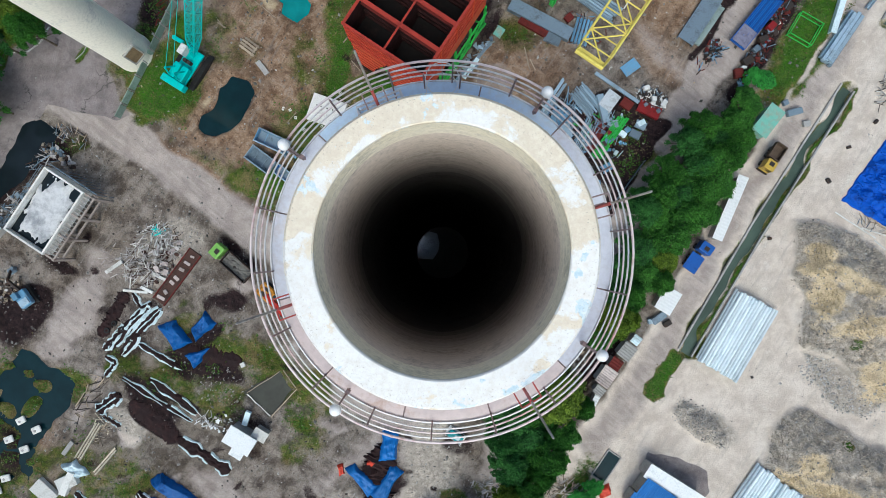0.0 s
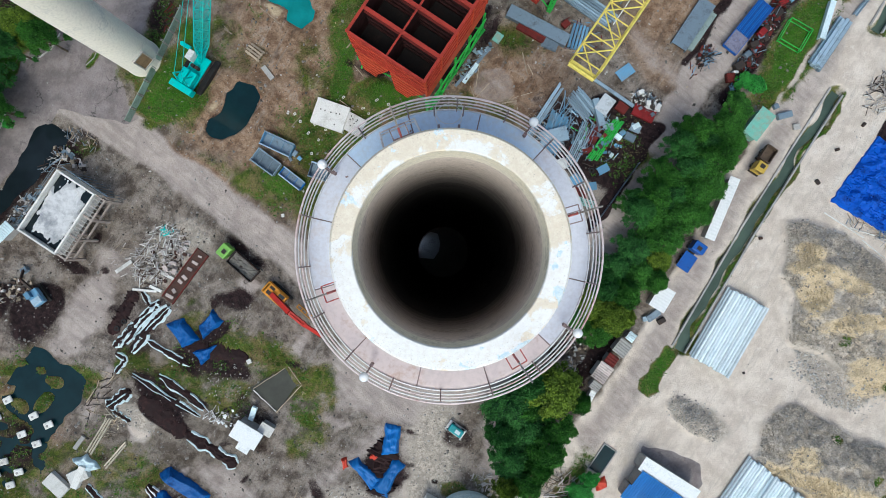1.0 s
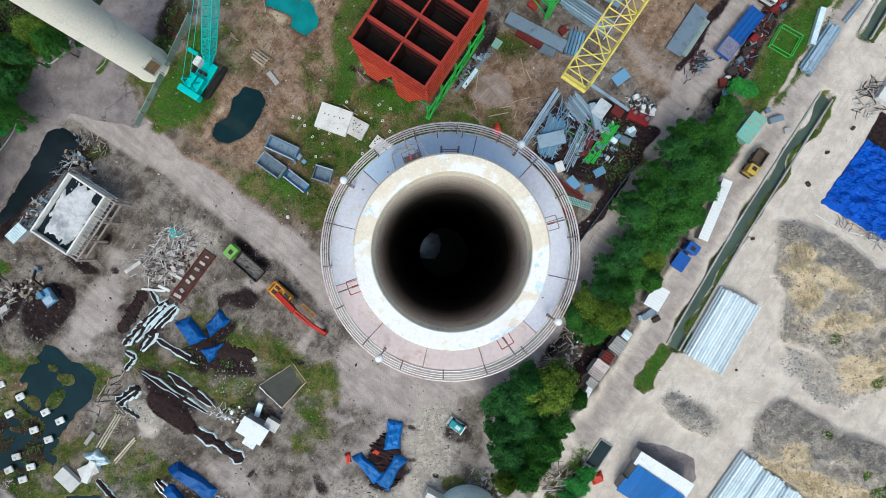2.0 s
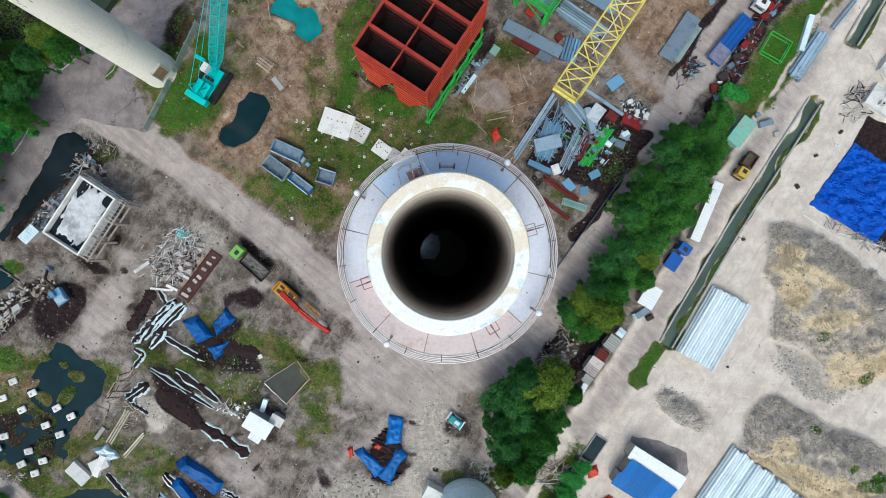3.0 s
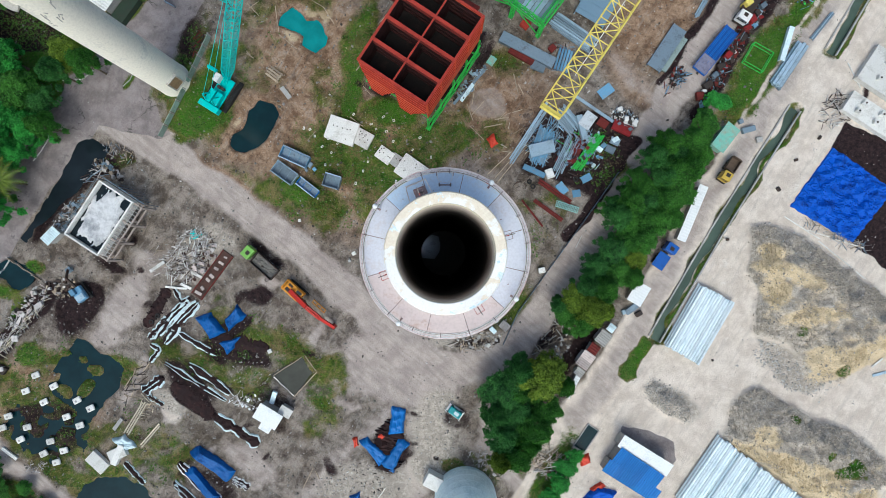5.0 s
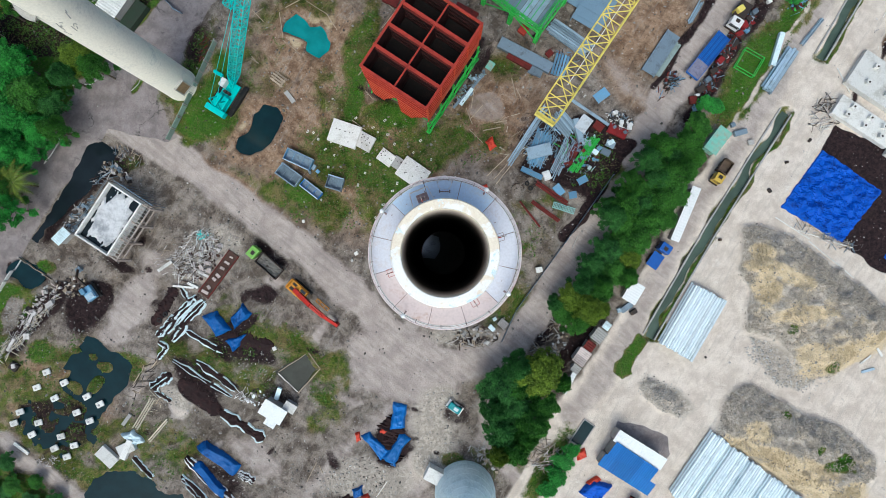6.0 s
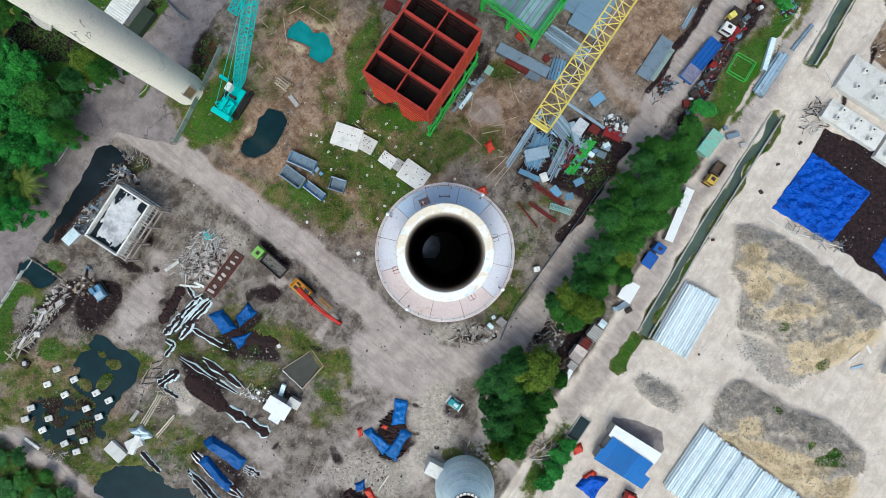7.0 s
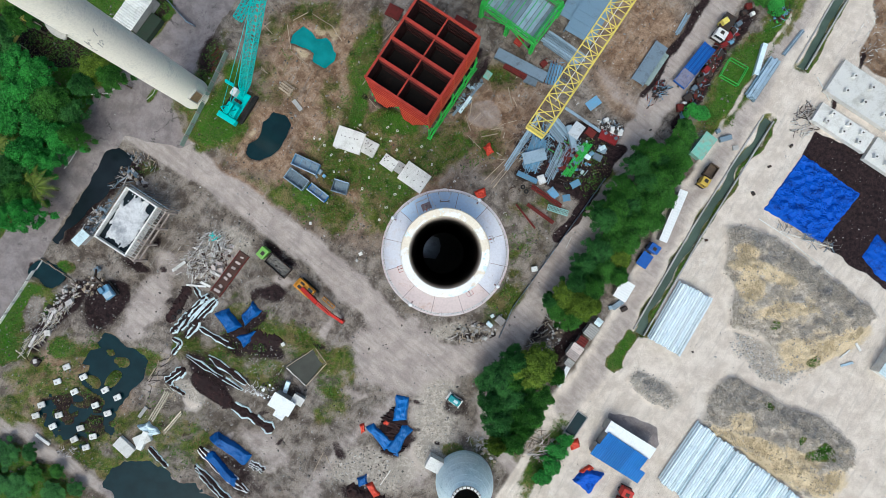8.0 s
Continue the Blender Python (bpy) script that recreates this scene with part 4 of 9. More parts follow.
for k in range(12):
    bm = bmesh.new()
    a_s, z_s = -92 + 7 * ((k * 5) % 9), 33.0 + 0.55 * k % 4.2
    r_s = 3.25 - 0.7 * z_s / 84 + 0.01
    tube(bm, ring_at(r_s, a_s, z_s), ring_at(r_s, a_s + 6 - k % 5, z_s + 0.9 * (k % 3) - 0.4), 0.07, 5)
    part("bared_streak", bm, SHELL, st2, "dark bared streak in the coating")
door = None
a_d = -38
for nm, dx, dz, w, h, mat in (("panel", 0, 4.4, 1.9, 3.2, surface("brown_board", (0.30, 0.20, 0.11), (0.16, 0.11, 0.07), 0.8, 0, 1, 8, 0.5, 0.01)), ("frame_side", -1.1, 4.4, 0.22, 3.7, SHELL), ("frame_side", 1.1, 4.4, 0.22, 3.7, SHELL),
                              ("frame_head", 0, 6.14, 1.97, 0.22, SHELL), ("frame_foot", 0, 2.66, 1.97, 0.22, SHELL)):
    bm = bmesh.new()
    o = ring_at(3.2, a_d, dz)
    t_ = Vector((-math.sin(radians(a_d)), math.cos(radians(a_d)), 0))
    box(bm, o + t_ * dx, (0.22 if nm == "panel" else 0.42, w, h), a_d)
    made = part("flue_door" if door is None else nm, bm, mat, door or st2, "brown boarding in a grey frame" if door is None else "")
    door = door or made


# ---- paints and stuffs for the things in the yard ----
RED_STEEL = surface("orange_red_primer", (0.68, 0.105, 0.040), (0.50, 0.07, 0.032), 0.6, 0.1, 0.4, 4, 0.4, 0.008)
RED_DARK = surface("dark_red_rusted_steel", (0.15, 0.022, 0.018), (0.07, 0.022, 0.018), 0.75, 0.1, 0.6, 5, 0.5, 0.01)
GREEN_STEEL = surface("bright_green_paint", (0.06, 0.52, 0.08), (0.05, 0.30, 0.07), 0.45, 0.1, 0.6, 5, 0.35, 0.004)
CYAN_STEEL = surface("turquoise_crane_paint", (0.02, 0.60, 0.56), (0.03, 0.42, 0.40), 0.45, 0.1, 0.6, 5, 0.35, 0.004)
YELLOW_STEEL = surface("yellow_crane_paint", (0.84, 0.70, 0.16), (0.62, 0.50, 0.14), 0.5, 0.1, 0.6, 5, 0.35, 0.004)
BLUE_STEEL = surface("faded_blue_steel", (0.15, 0.33, 0.50), (0.24, 0.30, 0.34), 0.55, 0.2, 0.6, 5, 0.45, 0.006, vary=0.25)
SKIP_GREY = surface("dull_green_grey_panel", (0.26, 0.33, 0.31), (0.15, 0.18, 0.17), 0.6, 0.1, 0.8, 5, 0.5, 0.01, vary=0.3)
SKIP = surface("faded_sea_green_paint", (0.20, 0.52, 0.42), (0.34, 0.36, 0.28), 0.6, 0.0, 0.9, 5, 0.6, 0.01)
PALE_STEEL = surface("pale_blue_grey_steel", (0.33, 0.44, 0.52), (0.22, 0.28, 0.32), 0.45, 0.3, 0.5, 5, 0.45, 0.006, vary=0.3)
GREY_STEEL = surface("slate_grey_steel", (0.20, 0.265, 0.32), (0.13, 0.15, 0.17), 0.55, 0.3, 0.5, 5, 0.4, 0.006, vary=0.25)
CRIMSON = surface("deep_crimson_paint", (0.24, 0.016, 0.018), (0.14, 0.014, 0.014), 0.6, 0.0, 0.5, 4, 0.5, 0.01)
RED_TOP = surface("crimson_weathered_primer", (0.44, 0.052, 0.034), (0.28, 0.036, 0.026), 0.65, 0.1, 0.5, 4, 0.5, 0.01)
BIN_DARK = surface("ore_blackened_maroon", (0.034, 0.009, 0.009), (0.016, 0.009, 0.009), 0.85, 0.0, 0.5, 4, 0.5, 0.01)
DARK_STEEL = surface("black_brown_iron", (0.05, 0.042, 0.038), (0.11, 0.06, 0.04), 0.7, 0.3, 0.8, 6, 0.5, 0.01)
WHITE_CONC = surface("pale_precast_concrete", (0.74, 0.73, 0.69), (0.52, 0.50, 0.45), 0.85, 0, 0.4, 5, 0.5, 0.02, vary=0.12)
GREY_CONC = surface("grey_concrete", (0.42, 0.41, 0.39), (0.28, 0.27, 0.25), 0.9, 0, 0.3, 5, 0.5, 0.02, vary=0.12)
WHITE_SHEET = surface("white_roof_sheet", (0.86, 0.88, 0.88), (0.68, 0.72, 0.73), 0.5, 0, 0.3, 4, 0.35, 0.006)
CYAN_SHEET = surface("pale_cyan_sheet", (0.68, 0.82, 0.86), (0.50, 0.62, 0.65), 0.5, 0, 0.4, 4, 0.45, 0.01, vary=0.15)
BLUE_SHEET = surface("blue_roof_sheet", (0.010, 0.14, 0.44), (0.02, 0.18, 0.44), 0.5, 0, 0.25, 4, 0.4, 0.01, vary=0.15)
# the dark second tone paints shadow pooled in the tarpaulin's folds
BLUE_TARP = surface("royal_blue_tarpaulin", (0.003, 0.095, 0.54), (0.002, 0.030, 0.20), 0.7, 0, 0.4, 2.5, 0.45, 0.05)
BLUE_COVER = surface("deep_blue_sheeting", (0.004, 0.095, 0.33), (0.003, 0.045, 0.18), 0.55, 0, 0.4, 2.5, 0.4, 0.04)
PILE = surface("pale_spun_concrete", (0.78, 0.87, 0.90), (0.58, 0.68, 0.72), 0.6, 0, 0.5, 5, 0.4, 0.008, vary=0.14)
TRAY = surface("dirty_white_tray", (0.56, 0.60, 0.63), (0.34, 0.36, 0.37), 0.6, 0, 0.9, 5, 0.5, 0.01)
GRID_TEAL = surface("sea_green_grid_paint", (0.34, 0.62, 0.58), (0.24, 0.42, 0.40), 0.5, 0, 0.9, 5, 0.4, 0.004)
SLEEPER = surface("pinkish_pale_sleeper", (0.55, 0.47, 0.44), (0.36, 0.30, 0.28), 0.85, 0, 0.6, 5, 0.5, 0.02, vary=0.25)
RUST_CONC = surface("rust_stained_concrete", (0.40, 0.34, 0.30), (0.24, 0.19, 0.16), 0.9, 0, 0.4, 5, 0.5, 0.02)
SLATE_BLUE = surface("blue_grey_deck_steel", (0.20, 0.31, 0.40), (0.16, 0.22, 0.27), 0.5, 0.2, 0.4, 5, 0.4, 0.006)
RED_TARP = surface("orange_red_tarpaulin", (0.62, 0.06, 0.03), (0.40, 0.04, 0.03), 0.5, 0, 0.5, 4, 0.4, 0.03)
RUBBER = surface("black_rubber", (0.022, 0.022, 0.022), (0.05, 0.045, 0.04), 0.8, 0, 1, 8, 0.4, 0.004)
GLASS_DARK = surface("dark_cab_glass", (0.02, 0.03, 0.035), (0.03, 0.04, 0.045), 0.12, 0, 1, 8, 0.2, 0.0)
TIMBER = surface("bleached_timber", (0.42, 0.34, 0.25), (0.25, 0.20, 0.15), 0.85, 0, 0.8, 8, 0.5, 0.01, vary=0.3)
PALE_TIMBER = surface("fresh_pale_timber", (0.60, 0.54, 0.42), (0.42, 0.37, 0.28), 0.8, 0, 0.8, 6, 0.4, 0.01, vary=0.2)
FOAM = surface("white_settled_foam", (0.66, 0.66, 0.66), (0.30, 0.31, 0.33), 0.8, 0, 0.28, 1.2, 0.6, 0.05)
ORANGE = surface("machine_orange", (0.72, 0.30, 0.03), (0.50, 0.22, 0.04), 0.45, 0, 0.8, 6, 0.35, 0.004)
RED_GLOSS = surface("bright_red_machine_paint", (0.52, 0.032, 0.022), (0.34, 0.03, 0.024), 0.4, 0, 0.8, 6, 0.3, 0.003)
LIME = surface("leaf_green_truck_paint", (0.22, 0.48, 0.10), (0.16, 0.30, 0.09), 0.45, 0, 0.8, 6, 0.35, 0.003)
TRUCK_BLUE = surface("truck_blue_paint", (0.02, 0.11, 0.42), (0.02, 0.07, 0.25), 0.4, 0, 0.8, 6, 0.35, 0.003)
TRUCK_WHITE = surface("truck_white_paint", (0.76, 0.76, 0.74), (0.52, 0.50, 0.47), 0.4, 0, 0.8, 6, 0.35, 0.003)


def lay(e0, s0, e1, s1, z=0.0):
    """Middle, length and heading of a line on the plan."""
    a, b = site(e0, s0, z), site(e1, s1, z)
    return (a + b) / 2, (b - a).xy.length, math.degrees(math.atan2(b.y - a.y, b.x - a.x))


def local_box(name, c, size, mat, parent, label="", rz=0.0, rx=0.0, ry=0.0, bevel=0.0):
    bm = bmesh.new()
    box(bm, c, size, rz, rx, ry, bevel)
    return part(name, bm, mat, parent, label)


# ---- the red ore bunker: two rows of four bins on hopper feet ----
BIN_BLACK = surface("black_ore", (0.012, 0.010, 0.010), (0.03, 0.02, 0.018), 0.9, 0, 0.6, 5, 0.5, 0.05)


def build_bunker():
    W, L, Z1, ZM, ZB = 13.35, 17.35, 17.2, 11.0, 0.5  # across, along, top, hopper shoulder, hopper mouth
    o = (site(645, 137, Z1) + site(848, 65, Z1)) / 2
    bk = thing("ore_bunker", "orange-red steel ore bunker with eight open bins", "bunker", (o.x, o.y, 0), 56.8 - 90)
    # local x across the two rows, local y along the four bins
    t = 0.14
    for sx_ in (-1, 1):
        local_box("side_wall", (sx_ * W / 2, 0, (Z1 + ZM) / 2), (t, L, Z1 - ZM), RED_STEEL, bk)
    for sy_ in (-1, 1):
        local_box("end_wall", (0, sy_ * (L / 2 - t), (Z1 + ZM) / 2), (W - t, t, Z1 - ZM), RED_STEEL, bk)
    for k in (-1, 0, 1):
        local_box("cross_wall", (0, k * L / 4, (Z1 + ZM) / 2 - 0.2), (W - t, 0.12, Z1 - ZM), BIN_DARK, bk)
        local_box("top_girder", (0, k * L / 4, Z1 - 0.12), (W - t, 0.6, 0.10), RED_TOP, bk)
        local_box("girder_web", (0, k * L / 4, Z1 - 0.5), (W - t, 0.22, 0.66), RED_TOP, bk)
        local_box("girder_foot", (0, k * L / 4, Z1 - 0.9), (W - t, 0.85, 0.08), RED_DARK, bk)
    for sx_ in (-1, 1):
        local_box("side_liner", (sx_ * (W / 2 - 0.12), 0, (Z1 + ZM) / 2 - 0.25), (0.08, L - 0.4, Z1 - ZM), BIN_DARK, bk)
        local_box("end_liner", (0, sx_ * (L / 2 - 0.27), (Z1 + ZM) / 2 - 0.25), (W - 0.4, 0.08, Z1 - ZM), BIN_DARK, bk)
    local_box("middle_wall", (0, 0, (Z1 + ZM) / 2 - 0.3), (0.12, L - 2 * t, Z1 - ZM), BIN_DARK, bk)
    local_box("middle_cap", (0, 0, Z1 - 0.24), (0.3, L - 2 * t, 0.08), RED_TOP, bk)
    for sx_ in (-1, 1):
        local_box("top_flange", (sx_ * W / 2, 0, Z1 + 0.05), (0.42, L + 0.4, 0.09), RED_TOP, bk)
        local_box("top_flange", (0, sx_ * L / 2, Z1 + 0.054), (W - 0.5, 0.42, 0.09), RED_TOP, bk)
    # stiffening ribs, outside and in
    for i in range(4):
        z = ZM + 0.6 + i * (Z1 - ZM - 1.2) / 3.3
        for sy_ in (-1, 1):
            local_box("rib", (0, sy_ * (L / 2 + 0.1), z), (W, 0.22, 0.09), RED_TOP, bk)
            if i > 0:
                local_box("inner_rib", (0, sy_ * (L / 2 - 0.34), z), (W - 0.6, 0.3, 0.1), BIN_DARK, bk)
        for sx_ in (-1, 1):
            local_box("rib", (sx_ * (W / 2 + 0.1), 0, z), (0.22, L, 0.09), RED_TOP, bk)
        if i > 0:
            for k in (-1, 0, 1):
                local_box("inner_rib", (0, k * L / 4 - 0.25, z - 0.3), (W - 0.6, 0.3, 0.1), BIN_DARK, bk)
    for sx_ in (-1, 1):
        local_box("side_skirt", (sx_ * (W / 2 + 0.02), 0, (ZM + 7.4) / 2), (t, L - 0.3, ZM - 7.4), RED_STEEL, bk)
    for i in range(5):
        for sx_ in (-1, 1):
            local_box("stiffener", (sx_ * (W / 2 + 0.16), -L / 2 + 0.15 + i * (L - 0.3) / 4, (Z1 + ZM) / 2), (0.3, 0.2, Z1 - ZM), RED_STEEL, bk)
    # hopper feet: stepped funnels, one to each bin
    for ix in (-1, 1):
        for iy in range(4):
            cx, cy = ix * W / 4, -L / 2 + (iy + 0.5) * L / 4
            pull = {0: -1.0, 3: 1.0}.get(iy, 0.0) * (L / 8 - 1.1)  # the end hoppers keep their outer face upright
            bm = bmesh.new()
            n, ring = 12, []
            for k in range(n + 1):
                f = k / n
                g = min(1.0, f * 1.12)
                hx, hy = W / 4 * (1 - g) + 1.3 * g, L / 8 * (1 - g) + 0.95 * g
                ring.append([bm.verts.new((cx - (W / 4 - 1.3) * g + a * hx, cy + pull * g + b * hy, ZM + (ZB - ZM) * f)) for a, b in ((-1, -1), (1, -1), (1, 1), (-1, 1))])
            for p, q in zip(ring, ring[1:]):
                for j in range(4):
                    bm.faces.new((p[j], p[(j + 1) % 4], q[(j + 1) % 4], q[j]))
            hop = part("hopper", bm, RED_STEEL, bk)
            local_box("ore_bed", (cx, cy, ZM + 0.6), (W / 2 - 0.3, L / 4 - 0.3, 0.3), BIN_BLACK, bk, "black bed of the bin")
            for k in range(1, 7):
                f = k / 6.6
                g = min(1.0, f * 1.12)
                hx, hy = W / 4 * (1 - g) + 1.3 * g, L / 8 * (1 - g) + 0.95 * g
                hc = cx - (W / 4 - 1.3) * g
                bm = bmesh.new()
                z = ZM + (ZB - ZM) * f
                for a in (-1, 1):
                    box(bm, (hc + a * hx, cy + pull * g, z), (0.2, 2 * hy + 0.2, 0.10))
                    box(bm, (hc, cy + pull * g + a * hy, z + 0.003), (2 * hx - 0.2, 0.2, 0.10))
                part("hoop_rib", bm, RED_TOP, hop)
    # green frame that carries it
    for ix in (-1, 0, 1):
        for iy in range(5):
            if iy == 0 and ix < 1:
                continue
            x, y = ix * (W / 2 + 0.1), -L / 2 + iy * L / 4
            local_box("leg", (x, y, 3.4), (0.34, 0.34, 7.0), GREEN_STEEL, bk)
            local_box("foot_plate", (x, y, 0.12), (0.9, 0.9, 0.24), GREEN_STEEL, bk)
    for iy in range(4):
        y0, y1 = -L / 2 + iy * L / 4, -L / 2 + (iy + 1) * L / 4
        for ix in (-1, 1):
            x = ix * (W / 2 + 0.4)
            for p, q in (((x, y0, 0.6), (x, y1, 5.0)), ((x, y1, 0.6), (x, y0, 5.0)), ((x, y0, 5.2), (x, y1, 5.2)), ((x, y0, 0.5), (x, y1, 0.5))):
                bm = bmesh.new()
                beam(bm, p, q, 0.24, 0.24)
                part("brace", bm, GREEN_STEEL, bk)
    for iy in (-1, 1):
        for p, q in (((-W / 2, 0.5), (0, 3.0)), ((0, 0.5), (W / 2, 3.0))):
            bm = bmesh.new()
            beam(bm, (p[0], iy * (L / 2 - 1.2), p[1]), (q[0], iy * (L / 2 - 1.2), q[1]), 0.24, 0.24)
            part("brace", bm, GREEN_STEEL, bk)


build_bunker()


# ---- cranes ----
def build_tower_crane():
    z = 57.0
    tip, run = site(948, 231, z), (site(1103, 0, z) - site(948, 231, z)).normalized()
    mast = tip + run * 62
    cr = thing("tower_crane", "yellow lattice tower crane with a long jib", "crane", (mast.x, mast.y, 0), math.degrees(math.atan2(run.y, run.x)))
    bm = bmesh.new()
    lattice(bm, (-62, 0, z), (0, 0, z), 2.15, 1.9, 34, 0.058)
    jib = part("jib", bm, YELLOW_STEEL, cr)
    bm = bmesh.new()
    box(bm, (-61.9, 0, z - 1.0), (0.5, 2.2, 0.2))
    tube(bm, (-62.1, -1.1, z - 0.8), (-62.1, 1.1, z - 0.8), 0.16, 10)
    part("jib_end", bm, YELLOW_STEEL, jib)
    bm = bmesh.new()
    tube(bm, (-58, 0, z - 0.6), (-0.5, 0, z - 0.6), 0.05, 6)
    part("trolley_rope", bm, TRUCK_WHITE, jib, "pale hoisting rope")
    bm = bmesh.new()
    lattice(bm, (0, 0, 0), (0, 0, z + 6), 1.9, 1.9, 30, 0.1, up=(0, 1, 0))
    part("mast", bm, YELLOW_STEEL, cr)
    bm = bmesh.new()
    lattice(bm, (0, 0, z), (16, 0, z), 1.8, 1.4, 8, 0.08)
    part("counter_jib", bm, YELLOW_STEEL, cr)
    local_box("counterweight", (14, 0, z - 1.6), (2.6, 1.6, 2.6), GREY_CONC, cr)
    local_box("cab", (-1.9, 1.5, z - 2.0), (1.8, 1.5, 2.2), YELLOW_STEEL, cr)
    for x in (-42, -20, 15):
        bm = bmesh.new()
        tube(bm, (0, 0, z + 6), (x, 0, z + 0.9), 0.05, 6)
        part("tie_bar", bm, YELLOW_STEEL, cr)
    local_box("base", (0, 0, 0.3), (5, 5, 1.0), GREY_CONC, cr)


build_tower_crane()


def tracks(parent, length, gauge, width, h, z0=0.0):
    for sy_ in (-1, 1):
        bm = bmesh.new()
        pts = [(length / 2 * math.cos(radians(a)) * (1 if abs(math.cos(radians(a))) > 0.9 else 0.92), z0 + h / 2 + h / 2 * math.sin(radians(a))) for a in range(0, 360, 30)]
        lo = [bm.verts.new((x, sy_ * gauge / 2 - width / 2, z)) for x, z in pts]
        hi = [bm.verts.new((x, sy_ * gauge / 2 + width / 2, z)) for x, z in pts]
        bm.faces.new(lo)
        bm.faces.new(hi[::-1])
        for i in range(len(pts)):
            j = (i + 1) % len(pts)
            bm.faces.new((lo[i], hi[i], hi[j], lo[j]))
        for i in range(int(length / 0.3)):
            box(bm, (-length / 2 + 0.2 + i * 0.3, sy_ * gauge / 2, z0 + h + 0.01), (0.12, width, 0.05))
        part("track", bm, RUBBER, parent)


def build_crawler_crane():
    o = site(425, 187)
    cr = thing("crawler_crane", "turquoise crawler crane with raised lattice boom", "crane", (o.x, o.y, 0), heading(412, 205, 440, 160))
    tracks(cr, 6.8, 4.2, 0.9, 1.0)
    local_box("carbody", (0, 0, 0.95), (3.2, 3.4, 0.5), DARK_STEEL, cr)
    local_box("slewing_deck", (-0.6, 0, 1.45), (6.6, 2.9, 0.35), CYAN_STEEL, cr, "", 0, 0, 0, 0.05)
    local_box("counterweight", (-3.9, 0, 2.1), (1.2, 4.2, 1.6), CYAN_STEEL, cr, "", 0, 0, 0, 0.15)
    local_box("engine_house", (-1.9, 0.75, 2.3), (2.6, 1.2, 1.3), CYAN_STEEL, cr, "", 0, 0, 0, 0.1)
    local_box("engine_house", (-1.9, -0.75, 2.3), (2.6, 1.2, 1.3), CYAN_STEEL, cr, "", 0, 0, 0, 0.1)
    cab = local_box("cab", (1.6, 1.5, 2.3), (1.7, 1.1, 1.6), TRUCK_WHITE, cr, "", 0, 0, 0, 0.1)
    local_box("cab_window", (2.4, 1.5, 2.5), (0.14, 0.9, 0.9), GLASS_DARK, cab)
    for y in (-0.4, 0.4):
        bm = bmesh.new()
        tube(bm, (0.3, y, 1.4), (0.3, y, 2.6), 0.32, 12)
        part("winch_drum", bm, DARK_STEEL, cr)
    # boom: world direction turned into the crane's own axes
    inv = cr.matrix_basis.to_3x3().inverted()
    d = inv @ Vector((0.40, 0.20, 0.89)).normalized()
    foot = Vector((1.8, 0, 1.7))
    bm = bmesh.new()
    lattice(bm, foot, foot + d * 5, 0.7, 0.5, 4, 0.05, (0, 1, 0), 1.7, 1.6)
    lattice(bm, foot + d * 5, foot + d * 42, 1.7, 1.6, 26, 0.06, (0, 1, 0))
    lattice(bm, foot + d * 42, foot + d * 47, 1.7, 1.6, 4, 0.05, (0, 1, 0), 0.7, 0.6)
    part("boom", bm, CYAN_STEEL, cr)
    gan = Vector((-2.6, 0, 5.2))
    bm = bmesh.new()
    for y in (-0.9, 0.9):
        beam(bm, (-0.8, y, 1.6), gan + Vector((0, y, 0)), 0.2, 0.2)
        beam(bm, (-3.4, y, 1.6), gan + Vector((0, y, 0)), 0.2, 0.2)
    part("gantry", bm, CYAN_STEEL, cr)
    for y in (-0.7, 0.7):
        bm = bmesh.new()
        tube(bm, gan + Vector((0, y, 0)), foot + d * 46, 0.045, 6)
        part("pendant_rope", bm, CYAN_STEEL, cr)


build_crawler_crane()


